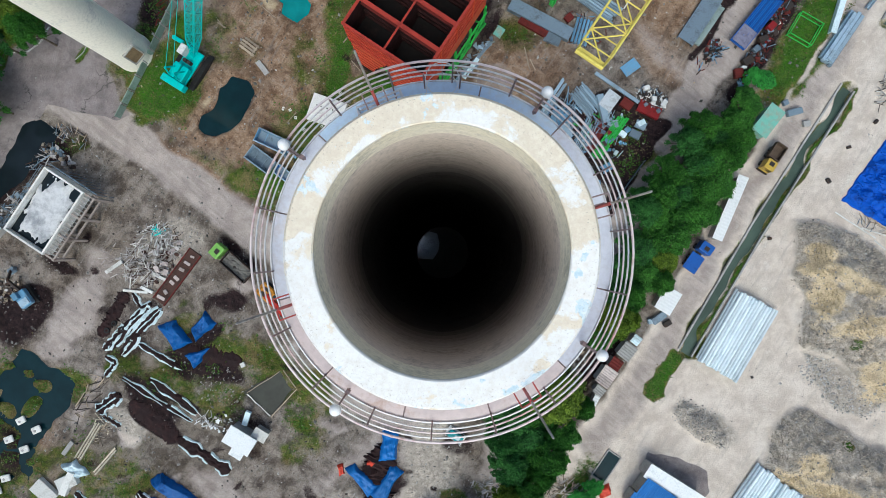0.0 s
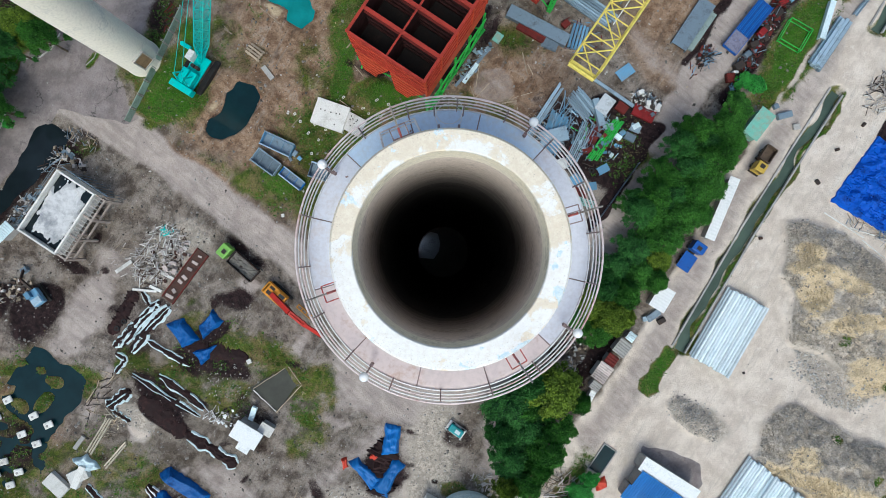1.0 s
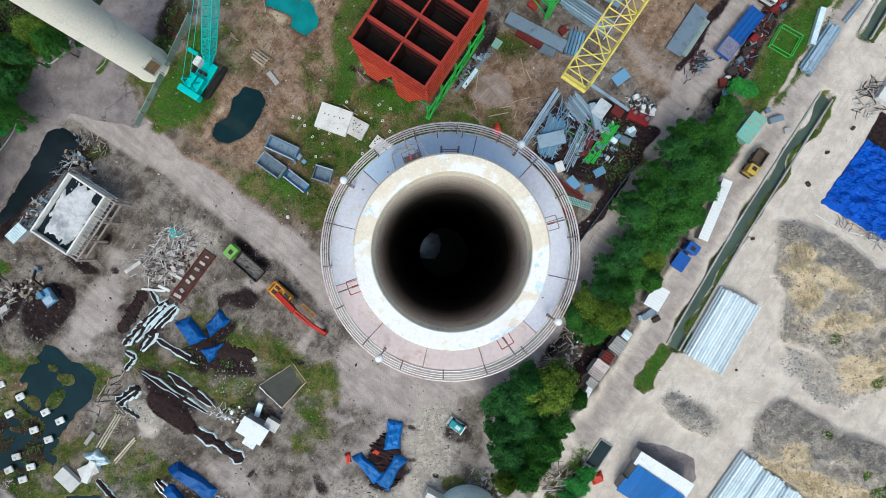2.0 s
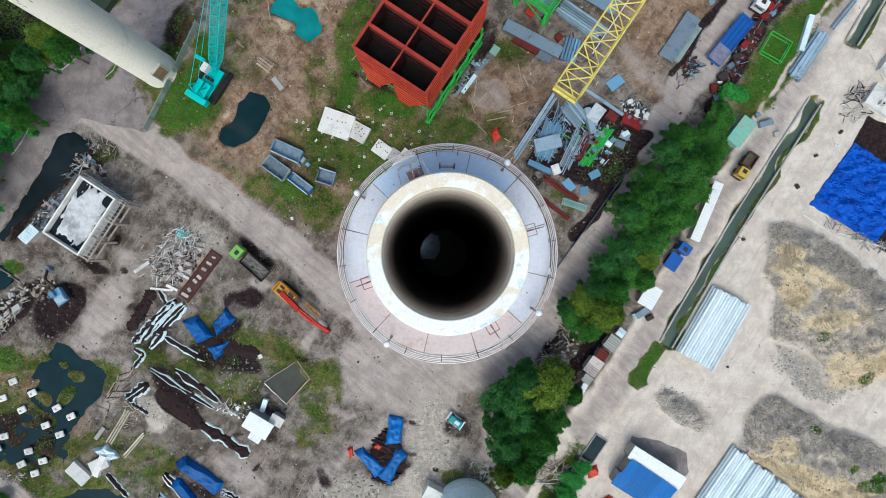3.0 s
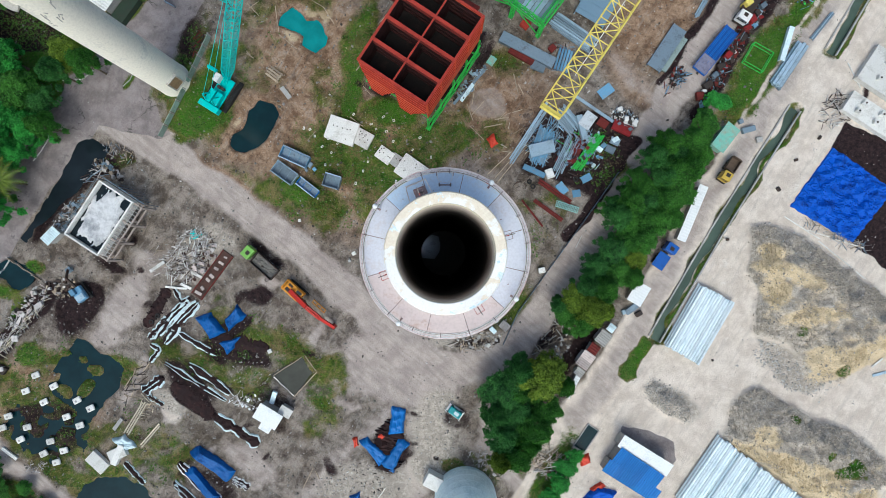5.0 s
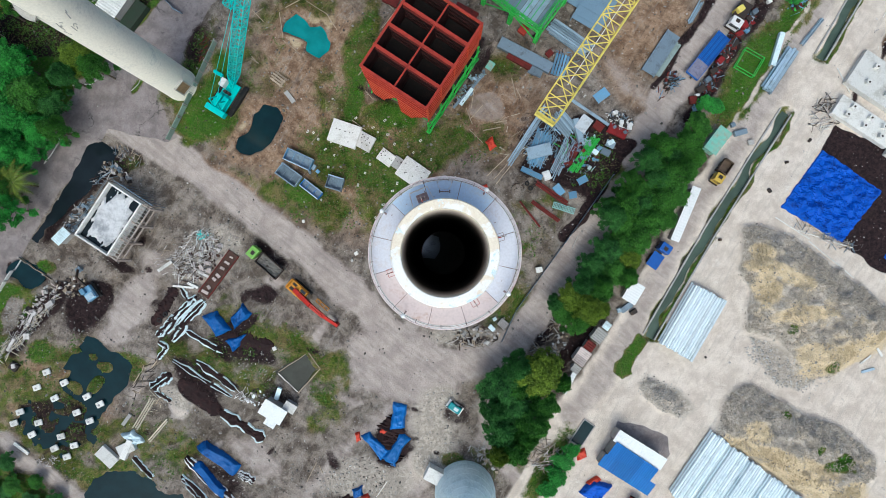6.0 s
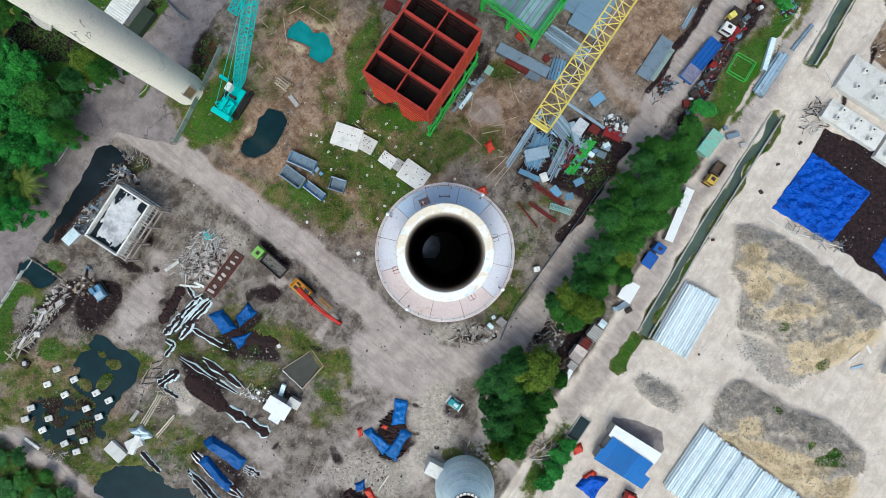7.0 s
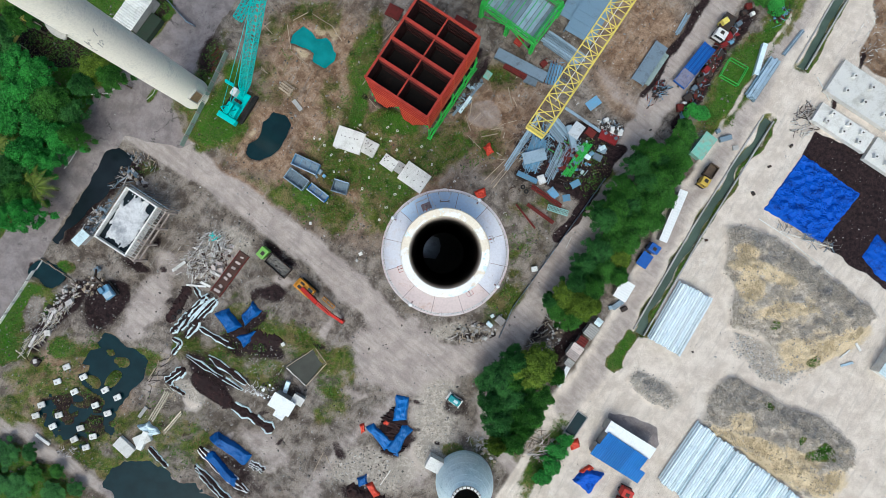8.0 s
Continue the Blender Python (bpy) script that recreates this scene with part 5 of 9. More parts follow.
# ---- the settling tank: a concrete frame with a pan of white foam ----
def build_tank():
    z = 5.4
    w, n, s = site(165, 421, z), site(221, 335, z), site(221, 451, z)
    L, B = (n - w).xy.length, (s - w).xy.length
    o = (n + s) / 2
    rz = math.degrees(math.atan2(n.y - w.y, n.x - w.x))
    tk = thing("settling_tank", "raised concrete settling tank filled with white foam", "tank", (o.x, o.y, 0), rz)
    for sx_ in (-1, 1):
        local_box("tank_wall", (sx_ * L / 2, 0, z - 1.2), (0.3, B + 0.3, 2.4), WHITE_CONC, tk)
        local_box("tank_wall", (0, sx_ * B / 2, z - 1.203), (L - 0.31, 0.3, 2.4), WHITE_CONC, tk)
    local_box("tank_floor", (0, 0, z - 2.2), (L - 0.45, B - 0.45, 0.3), GREY_CONC, tk)
    local_box("liquor", (0, 0, z - 1.1), (L - 0.46, B - 0.46, 0.1), WATER_MUD, tk, "dark liquor round the foam")
    bm = bmesh.new()
    bmesh.ops.create_grid(bm, x_segments=48, y_segments=48, size=0.5)
    for v in bm.verts:
        x, y = v.co.x, v.co.y
        v.co.x, v.co.y = x * (L - 0.5), y * (B - 0.5)
        r = 1.0 - (abs(x * 2) ** 3 + abs(y * 2) ** 3) ** 0.33
        k = r * 2.2 + 0.8 * noise.noise((x * 5, y * 5, 3)) + 0.35 * noise.noise((x * 14, y * 14, 1)) - 0.02
        v.co.z = z - 1.25 + max(-0.1, min(0.45, k)) + 0.1 * noise.noise((x * 30, y * 30, 7))
    part("foam", bm, FOAM, tk, "lumpy white foam", True)
    # frame below and the open gallery along its south-east side
    for ix in range(4):
        for y in (-B / 2, 0, B / 2, -B / 2 - 1.9):
            x = -L / 2 + ix * L / 3
            h = z - 2.4 if y > -B / 2 - 1 else z - 0.3
            local_box("column", (x, y, h / 2), (0.38, 0.38, h), RUST_CONC, tk)
    for h in (3.0, z - 0.5):
        local_box("gallery_beam", (0, -B / 2 - 1.9, h), (L + 0.4, 0.25, 0.3), RUST_CONC, tk)
        for ix in range(4):
            local_box("gallery_rib", (-L / 2 + ix * L / 3, -B / 2 - 0.95, h - 0.004), (0.25, 1.5, 0.25), RUST_CONC, tk)
    for i in range(16):
        local_box("grating_bar", (-L / 2 + 0.6 + i * (L - 1.2) / 15, -B / 2 - 0.95, z - 0.62), (0.14, 1.5, 0.12), GREY_CONC, tk)
    runs = []
    for k in (0.45, 0.9):
        runs += [((-L / 2, B / 2 + 0.9, z + k - 1), (L / 2, B / 2 + 0.9, z + k - 1)), ((L / 2 + 0.9, -B / 2 - 2, z + k - 1), (L / 2 + 0.9, B / 2, z + k - 1))]
    for i in range(7):
        runs += [((-L / 2 + i * L / 6, B / 2 + 0.9, 0), (-L / 2 + i * L / 6, B / 2 + 0.9, z)), ((L / 2 + 0.9, -B / 2 - 2 + i * B / 6, 0), (L / 2 + 0.9, -B / 2 - 2 + i * B / 6, z))]
    for p, q in runs:
        bm = bmesh.new()
        tube(bm, p, q, 0.045)
        part("scaffold_tube", bm, GREY_STEEL, tk)
    for i in range(3):
        local_box("scaffold_deck", (-L / 3 + i * L / 3, B / 2 + 0.75, z - 1.6), (L / 3.4, 0.6, 0.06), TIMBER, tk)


build_tank()


# ---- the open silo at the south edge ----
sil = thing("silo", "pale cyan domed silo with an open ringed top", "silo", (*site(820, 847).xy, 0))
SILO = surface("silvery_cyan_shell", (0.84, 0.97, 0.98), (0.62, 0.78, 0.80), 0.55, 0.0, 0.35, 4, 0.45, 0.006)
DOME = [(6.0, -0.1), (6.0, 1.6), (5.85, 3.4), (5.5, 5.2), (5.0, 6.9), (4.35, 8.4), (3.6, 9.7), (2.9, 10.6)]
for k, ((ra, za), (rb_, zb)) in enumerate(zip(DOME, DOME[1:])):
    bm = bmesh.new()
    spin(bm, [(ra - 0.15, za), (ra, za), (rb_, zb - 0.03), (rb_ - 0.15, zb - 0.03)], 72)
    part("shell_ring", bm, SILO, sil, "", True)
    bm = bmesh.new()
    ring_tube(bm, rb_ + 0.01, zb, 0.02, 72, 6)
    part("hoop", bm, SILO, sil)
for i in range(20):
    for k in range(2, 7):
        bm = bmesh.new()
        beam(bm, ring_at(DOME[k][0] + 0.02, i * 18 + 4, DOME[k][1]), ring_at(DOME[k + 1][0] + 0.02, i * 18 + 4, DOME[k + 1][1]), 0.05, 0.03)
        part("seam", bm, SILO, sil)
bm = bmesh.new()
spin(bm, [(2.6, 10.55), (3.05, 10.55), (3.05, 11.0), (2.6, 11.0)], 72)
part("crown_ring", bm, WHITE_CONC, sil)
for i in range(24):
    local_box("crown_stub", ring_at(2.9, i * 15, 11.1), (0.4, 0.12, 0.25), DARK_STEEL, sil, "", i * 15)
local_box("lean_to", (-5.9, 3.6, 1.3), (2.6, 4.0, 2.6), WHITE_CONC, sil, "", 62)
bm = bmesh.new()
cyl(bm, (0, 0, 0.02), 5.7, 0.2, 48)
part("silo_floor", bm, DARK_STEEL, sil)


# ---- trees ----
LEAF_MID = leaf_mat("mid_green_leaves", (0.007, 0.042, 0.008), (0.084, 0.268, 0.038))
LEAF_DARK = leaf_mat("deep_green_leaves", (0.007, 0.040, 0.011), (0.071, 0.242, 0.054))
LEAF_YELLOW = leaf_mat("yellow_green_leaves", (0.026, 0.066, 0.007), (0.230, 0.340, 0.042))
LEAF_BRIGHT = leaf_mat("fresh_green_leaves", (0.009, 0.075, 0.012), (0.070, 0.400, 0.066))
BARK = surface("grey_brown_bark", (0.14, 0.11, 0.08), (0.08, 0.06, 0.045), 0.9, 0, 1.0, 8, 0.5, 0.03)


def leaf_quads(verts, faces, c, n, size, rnd):
    """One folded leaf spray at c facing about n."""
    n = n.normalized()
    u = n.orthogonal().normalized()
    a = rnd.uniform(0, 6.283)
    u = (Matrix.Rotation(a, 3, n) @ u)
    v = n.cross(u)
    l, w = size * rnd.uniform(0.8, 1.3), size * rnd.uniform(0.35, 0.6)
    b = len(verts)
    verts += [c - u * l * 0.5, c + v * w * 0.5 + n * 0.06, c + u * l * 0.5 - n * 0.10, c - v * w * 0.5 + n * 0.06]
    faces += [(b, b + 1, b + 2), (b, b + 2, b + 3)]


def tree_meshes(seed, r, h, leaves, size):
    """Trunk and crown of one tree: many small lobes of leaf sprays on a high dome, with gaps between them."""
    rnd = random.Random(seed)
    bm = bmesh.new()
    tube(bm, (0, 0, -0.2), (0.1, 0.05, h * 0.5), 0.24, 8, 0.16)
    lobes = []
    count = 46
    for i in range(count):
        f = (i + 0.5) / count
        ang = i * 2.39996 + rnd.uniform(-0.35, 0.35)
        reach = 1.0 + 0.16 * math.sin(ang * 2 + seed) + 0.10 * math.sin(ang * 5 + 2 * seed)
        rad = r * math.sqrt(f) * reach * rnd.uniform(0.82, 1.0) * 0.88
        z = h * (0.90 - 0.55 * (rad / r) ** 2) + rnd.uniform(-0.75, 0.55)
        lr = r * rnd.uniform(0.13, 0.25) * (1.1 - 0.25 * f)
        c = Vector((rad * math.cos(ang), rad * math.sin(ang), z))
        lobes.append((c, lr))
        if i % 3 == 0:
            tube(bm, (0.1, 0.05, h * rnd.uniform(0.25, 0.45)), c - Vector((0, 0, lr * 0.4)), 0.09, 5, 0.03)
    trunk = mesh_of("trunk", bm, BARK)
    verts, faces, tone = [], [], []
    total = sum(l[1] ** 2 for l in lobes)
    for c, lr in lobes:
        shade = rnd.random()
        for _ in range(int(leaves * lr * lr / total)):
            d = Vector((rnd.gauss(0, 1), rnd.gauss(0, 1), rnd.gauss(0.45, 0.85))).normalized()
            p = c + Vector((d.x * lr, d.y * lr, d.z * lr * 0.85)) * (rnd.uniform(0.55, 1.05) if rnd.random() < 0.85 else rnd.uniform(1.0, 1.45))
            leaf_quads(verts, faces, p, d + Vector((rnd.uniform(-0.5, 0.5), rnd.uniform(-0.5, 0.5), 0.35)), size, rnd)
            tone += [shade] * 4
    me = bpy.data.meshes.new("crown")
    me.from_pydata([tuple(v) for v in verts], [], faces)
    me.attributes.new("tone", "FLOAT", "POINT").data.foreach_set("value", tone)
    return trunk, me


TREE_KINDS = {}
for kname, mat in (("mid", LEAF_MID), ("dark", LEAF_DARK), ("yellow", LEAF_YELLOW), ("bright", LEAF_BRIGHT)):
    for vnum in range(2):
        trunk, crown = tree_meshes(11 * len(TREE_KINDS) + 3, 3.6, 8.0, 7000, 0.40)
        crown.materials.append(mat)
        TREE_KINDS[kname, vnum] = (trunk, crown)
TREE_LABEL = {"mid": "leafy green tree with a rounded uneven crown", "dark": "dense dark green tree with a broad crown",
              "yellow": "yellow-green leafy tree with a round crown", "bright": "fresh bright green bushy tree"}


def tree(e, s, r, h, kind, group, rnd, name="tree"):
    """e, s: where the crown's middle shows on the plan."""
    o = site(e, s, h * 0.75)
    trunk, crown = TREE_KINDS[kind, rnd.randrange(2)]
    ob = thing(name, TREE_LABEL[kind], "tree" if name == "tree" else "bush", (o.x, o.y, ground_z(o.x, o.y) - 0.05), rnd.uniform(0, 360), group)
    m = Matrix.Diagonal((r / 3.6, r / 3.6, h / 8.0, 1))
    piece("trunk", trunk, ob, m)
    piece("crown", crown, ob, m)


rnd = random.Random(21)
# the long row between the dirt road and the concrete lane
ROW_TREES = ((1212, 238, 24, "mid"), (1196, 268, 26, "mid"), (1205, 285, 22, "mid"), (1172, 292, 26, "dark"), (1190, 310, 24, "mid"), (1158, 322, 28, "mid"), (1146, 324, 26, "dark"), (1112, 346, 24, "mid"),
             (1175, 350, 24, "mid"), (1145, 360, 26, "mid"), (1112, 362, 28, "dark"), (1094, 364, 24, "mid"), (1070, 386, 24, "dark"), (1090, 395, 24, "mid"), (1130, 395, 28, "mid"), (1155, 390, 22, "mid"), (1110, 425, 26, "mid"), (1152, 266, 22, "mid"), (1130, 290, 22, "dark"), (1100, 328, 20, "mid"), (1060, 372, 18, "mid"))
ROW_TREES2 = ((1085, 430, 22, "mid"), (1060, 445, 26, "dark"), (1098, 458, 20, "yellow"), (1035, 470, 24, "dark"), (1070, 480, 26, "mid"), (1095, 490, 18, "mid"), (1020, 500, 22, "dark"), (1050, 510, 22, "mid"), (1000, 525, 26, "yellow"),
              (1028, 545, 26, "yellow"), (985, 545, 22, "mid"), (1010, 565, 22, "mid"), (972, 535, 15, "dark"), (1050, 545, 16, "yellow"))
SOUTH_TREES = ((882, 672, 36, "dark"), (948, 652, 38, "yellow"), (905, 712, 34, "dark"), (952, 706, 26, "mid"), (912, 640, 22, "dark"), (935, 738, 28, "mid"), (882, 752, 30, "dark"), (905, 782, 26, "mid"), (878, 790, 18, "yellow"),
               (985, 668, 16, "mid"), (868, 715, 20, "dark"), (925, 760, 20, "mid"), (905, 680, 22, "mid"))
NW_TREES = ((60, 130, 30, "bright"), (20, 110, 34, "bright"), (165, 120, 30, "yellow"), (190, 135, 22, "mid"), (140, 150, 24, "dark"), (30, 165, 34, "bright"), (80, 180, 34, "mid"), (120, 200, 26, "dark"), (10, 210, 34, "bright"), (60, 225, 32, "bright"),
            (100, 245, 28, "bright"), (125, 240, 22, "mid"), (40, 270, 30, "bright"), (80, 285, 26, "bright"), (10, 300, 30, "dark"), (30, 345, 28, "mid"), (40, 375, 26, "bright"), (10, 380, 28, "bright"), (-20, 250, 34, "mid"), (-25, 340, 34, "dark"), (25, 30, 22, "mid"), (-20, 60, 34, "dark"), (-30, 150, 36, "mid"))
EDGE_TREES = ((1240, 200, 16, "bright"), (1225, 195, 14, "bright"), (1375, 5, 20, "bright"), (1350, -10, 20, "mid"), (985, 800, 17, "bright"), (975, 825, 16, "bright"), (1000, 780, 13, "bright"), (960, 845, 16, "bright"), (10, 800, 24, "dark"), (30, 860, 26, "dark"), (-10, 850, 26, "dark"), (60, 840, 16, "mid"), (100, 834, 13, "mid"), (92, 872, 20, "dark"), (132, 864, 15, "dark"), (52, 802, 15, "dark"), (1215, 222, 14, "mid"))
for trees, lo, hi, grp in ((ROW_TREES, 5.5, 10.0, "trees along the lane"), (ROW_TREES2, 5.0, 9.5, "trees along the lane"), (SOUTH_TREES, 7.0, 11.5, "trees south of the chimney"), (NW_TREES, 6.5, 11.0, "wood in the north-west")):
    for e, s, r, kind in trees:
        tree(e, s, r * STEP * 1.12, rnd.uniform(lo, hi), kind, grp, rnd)
for e, s, r, kind in EDGE_TREES:
    tree(e, s, r * STEP * 1.12, rnd.uniform(2.0, 3.2), kind, "bushes at the yard edges", rnd, "bush")


LEAF_PALM = leaf_mat("palm_leaflets", (0.05, 0.09, 0.012), (0.19, 0.24, 0.036))


def palm(e, s, r, h):
    o = site(e, s, h)
    pm = thing("palm", "feathery yellow-green palm with arching fronds", "tree", (o.x, o.y, 0))
    bm = bmesh.new()
    tube(bm, (0, 0, -0.1), (0, 0, h), 0.2, 8, 0.13)
    part("trunk", bm, BARK, pm)
    pr = random.Random(3)
    for i in range(11):
        a = radians(i * 32.7 + pr.uniform(-6, 6))
        L = r * pr.uniform(0.85, 1.1)
        d, sd = Vector((math.cos(a), math.sin(a), 0)), Vector((-math.sin(a), math.cos(a), 0))
        verts, faces = [], []
        for k in range(11):
            f = (k + 1) / 11
            p = d * L * f + Vector((0, 0, h + 0.9 * math.sin(f * 2.2) - 1.3 * f * f))
            for sg in (-1, 1):
                w = 0.75 * math.sin(math.pi * min(1, f * 0.85 + 0.12)) + 0.15
                b = len(verts)
                verts += [p - d * 0.2, p + d * 0.2, p + sd * sg * w + d * 0.5 - Vector((0, 0, 0.35 * w))]
                faces.append((b, b + 1, b + 2))
        me = bpy.data.meshes.new("frond")
        me.from_pydata([tuple(v) for v in verts], [], faces)
        me.materials.append(LEAF_PALM)
        ob = new("frond", me)
        ob.parent = pm


palm(62, 332, 4.2, 6.5)
palm(-2, 262, 4.0, 6.0)


# ---- vehicles and machines ----
def wheel_mesh(r, w):
    bm = bmesh.new()
    spin(bm, [(r * 0.45, -w / 2), (r * 0.93, -w / 2), (r, -w * 0.32), (r, w * 0.32), (r * 0.93, w / 2), (r * 0.45, w / 2)], 20)
    bmesh.ops.rotate(bm, verts=bm.verts[:], matrix=Matrix.Rotation(radians(90), 3, "X"))
    return mesh_of("tyre", bm, RUBBER)


def rim_mesh(r, w):
    bm = bmesh.new()
    cyl(bm, (0, 0, -w * 0.4), r * 0.46, w * 0.8, 14)
    bmesh.ops.rotate(bm, verts=bm.verts[:], matrix=Matrix.Rotation(radians(90), 3, "X"))
    return mesh_of("rim", bm, GREY_STEEL)


TYRE, WHEEL_RIM = wheel_mesh(0.5, 0.32), rim_mesh(0.5, 0.32)


DULL_YELLOW = surface("dull_yellow_truck_paint", (0.58, 0.40, 0.07), (0.36, 0.25, 0.08), 0.5, 0, 0.8, 6, 0.4, 0.003)
BED_BROWN = surface("dusty_brown_bed_paint", (0.12, 0.085, 0.06), (0.07, 0.05, 0.04), 0.7, 0, 0.8, 6, 0.5, 0.006)


def truck(label, e0, s0, e1, s1, paint, bed_paint, cargo=None, width=2.4, name="truck", bed="tipper"):
    """A lorry whose cab stands at the first end of the line."""
    o, L, rz = lay(e1, s1, e0, s0, 1.2)
    tr = thing(name, label, "truck", (o.x, o.y, ground_z(o.x, o.y)), rz)
    xf = L / 2
    local_box("chassis", (-0.2, 0, 0.85), (L - 0.6, 0.9, 0.3), DARK_STEEL, tr)
    cab = local_box("cab", (xf - 0.95, 0, 1.75), (1.8, width * 0.95, 1.9), paint, tr, "", 0, 0, 0, 0.14)
    local_box("windscreen", (xf - 0.10, 0, 2.1), (0.1, width * 0.8, 0.8), GLASS_DARK, cab)
    local_box("roof_vent", (xf - 1.1, 0, 2.75), (0.7, 0.8, 0.1), DARK_STEEL, cab)
    local_box("bumper", (xf + 0.02, 0, 0.75), (0.22, width, 0.35), DARK_STEEL, tr)
    bl = L - 2.3
    bx = -L / 2 + bl / 2
    if bed == "tipper":
        local_box("bed_floor", (bx, 0, 1.2), (bl, width, 0.12), bed_paint, tr)
        for sy_ in (-1, 1):
            side = local_box("bed_side", (bx, sy_ * width / 2, 1.65), (bl, 0.12, 0.9), bed_paint, tr)
            for k in range(5):
                local_box("side_rib", (bx - bl / 2 + 0.3 + k * (bl - 0.6) / 4, sy_ * (width / 2 + 0.09), 1.65), (0.12, 0.08, 0.9), bed_paint, side)
        for sx_ in (-1, 1):
            local_box("bed_end", (bx + sx_ * (bl / 2 - 0.06), 0, 1.70), (0.12, width - 0.13, 1.0), bed_paint, tr)
    else:
        local_box("flat_bed", (bx, 0, 1.25), (bl, width, 0.2), bed_paint, tr)
    if cargo:
        bm = bmesh.new()
        bmesh.ops.create_grid(bm, x_segments=14, y_segments=8, size=0.5)
        for v in bm.verts:
            v.co = Vector((bx + v.co.x * (bl - 0.26), v.co.y * (width - 0.26), 1.42 + 0.25 * noise.noise((v.co.x * 4, v.co.y * 4, L)) + 0.2 * noise.noise((v.co.x * 11, v.co.y * 11, L))))
        part("load", bm, cargo, tr, "loose grey load")
    for x in (xf - 1.2, -L / 2 + 1.0, -L / 2 + 2.2):
        for sy_ in (-1, 1):
            w = piece("tyre", TYRE, tr, pose(x, sy_ * (width / 2 - 0.2), 0.5))
            piece("rim", WHEEL_RIM, w, Matrix.Identity(4))
    return tr


truck("green tipper truck with a dusty dark bed", 461, 443, 510, 486, LIME, DARK_STEEL, surface("dusty_dark_load", (0.17, 0.16, 0.145), (0.09, 0.085, 0.08), 0.9, 0, 0.8, 6, 0.5, 0.03))
truck("yellow tipper truck with an empty brown bed", 1239, 330, 1263, 294, DULL_YELLOW, BED_BROWN, None, 1.9)
truck("blue flatbed truck parked under the trees", 1158, 434, 1132, 472, TRUCK_BLUE, TRUCK_BLUE, None, 2.4, "truck", "flat")
truck("white cab truck with a yellow crane on its bed", 1268, 70, 1296, 26, TRUCK_WHITE, DARK_STEEL, None, 2.5, "truck", "flat")
truck("dark red truck beside the sheds", 1108, 862, 1070, 940, RED_GLOSS, RED_DARK, None, 2.5, "truck", "tipper")


def excavator():
    o, L, rz = lay(531, 507, 600, 568, 1.5)
    ex = thing("excavator", "orange excavator with its long red boom stretched out", "excavator", (*site(541, 513, 1.5).xy, 0), rz)
    ex.matrix_basis = ex.matrix_basis @ Matrix.Diagonal((1.06, 0.82, 1.0, 1))
    tracks(ex, 4.4, 2.6, 0.62, 0.85)
    local_box("undercarriage", (0, 0, 0.7), (2.4, 1.9, 0.35), DARK_STEEL, ex)
    house = local_box("house", (-0.3, 0, 1.6), (4.0, 2.7, 1.1), ORANGE, ex, "", 0, 0, 0, 0.12)
    local_box("counterweight", (-2.1, 0, 1.55), (0.7, 2.7, 1.2), ORANGE, ex, "", 0, 0, 0, 0.2)
    local_box("engine_grille", (-1.1, -0.5, 2.18), (1.1, 0.8, 0.08), DARK_STEEL, house)
    local_box("exhaust_deck", (-1.2, 0.7, 2.18), (0.9, 0.6, 0.08), DARK_STEEL, house)
    cab = local_box("cab", (0.9, 0.85, 2.1), (1.6, 0.95, 1.6), ORANGE, ex, "", 0, 0, 0, 0.1)
    local_box("cab_window", (0.9, 0.85, 2.92), (1.1, 0.7, 0.06), GLASS_DARK, cab)
    bm = bmesh.new()
    pts = [Vector((-0.6, -0.25, 2.3)), Vector((3.6, -0.25, 3.6)), Vector((6.8, -0.25, 3.0))]
    for (p, q), w in zip(zip(pts, pts[1:]), (0.85, 0.7)):
        beam(bm, p, q, 0.95, w)
    part("boom", bm, RED_GLOSS, ex)
    for y in (-0.75, 0.25):
        local_box("boom_flange", (1.6, y, 3.35), (4.4, 0.1, 0.12), RED_DARK, ex, "", 0, 0, -17)
    for y in (0.75, 1.5):
        local_box("side_frame", (5.0, y, 0.9), (3.0, 0.16, 0.3), ORANGE, ex)
    for x in (3.6, 4.5, 5.5, 6.4):
        local_box("side_frame_rung", (x, 1.12, 0.9), (0.16, 0.62, 0.25), ORANGE, ex)
    bm = bmesh.new()
    beam(bm, (6.4, -0.25, 3.3), (9.6, -0.25, 1.0), 0.7, 0.6)
    part("stick", bm, RED_GLOSS, ex)
    for y in (-0.65, 0.15):
        bm = bmesh.new()
        tube(bm, (1.5, y, 1.7), (4.0, y, 3.2), 0.1, 8)
        part("boom_ram", bm, DARK_STEEL, ex)
    bm = bmesh.new()
    tube(bm, (3.9, -0.25, 4.1), (6.7, -0.25, 3.7), 0.1, 8)
    part("stick_ram", bm, RED_GLOSS, ex)
    bm = bmesh.new()
    spin(bm, [(0.55, -0.55), (0.62, -0.55), (0.62, 0.55), (0.55, 0.55)], 12, 60, 300)
    bmesh.ops.rotate(bm, verts=bm.verts[:], matrix=Matrix.Rotation(radians(90), 3, "X"))
    bmesh.ops.translate(bm, verts=bm.verts[:], vec=(9.6, -0.25, 0.6))
    part("bucket", bm, RED_DARK, ex)


excavator()


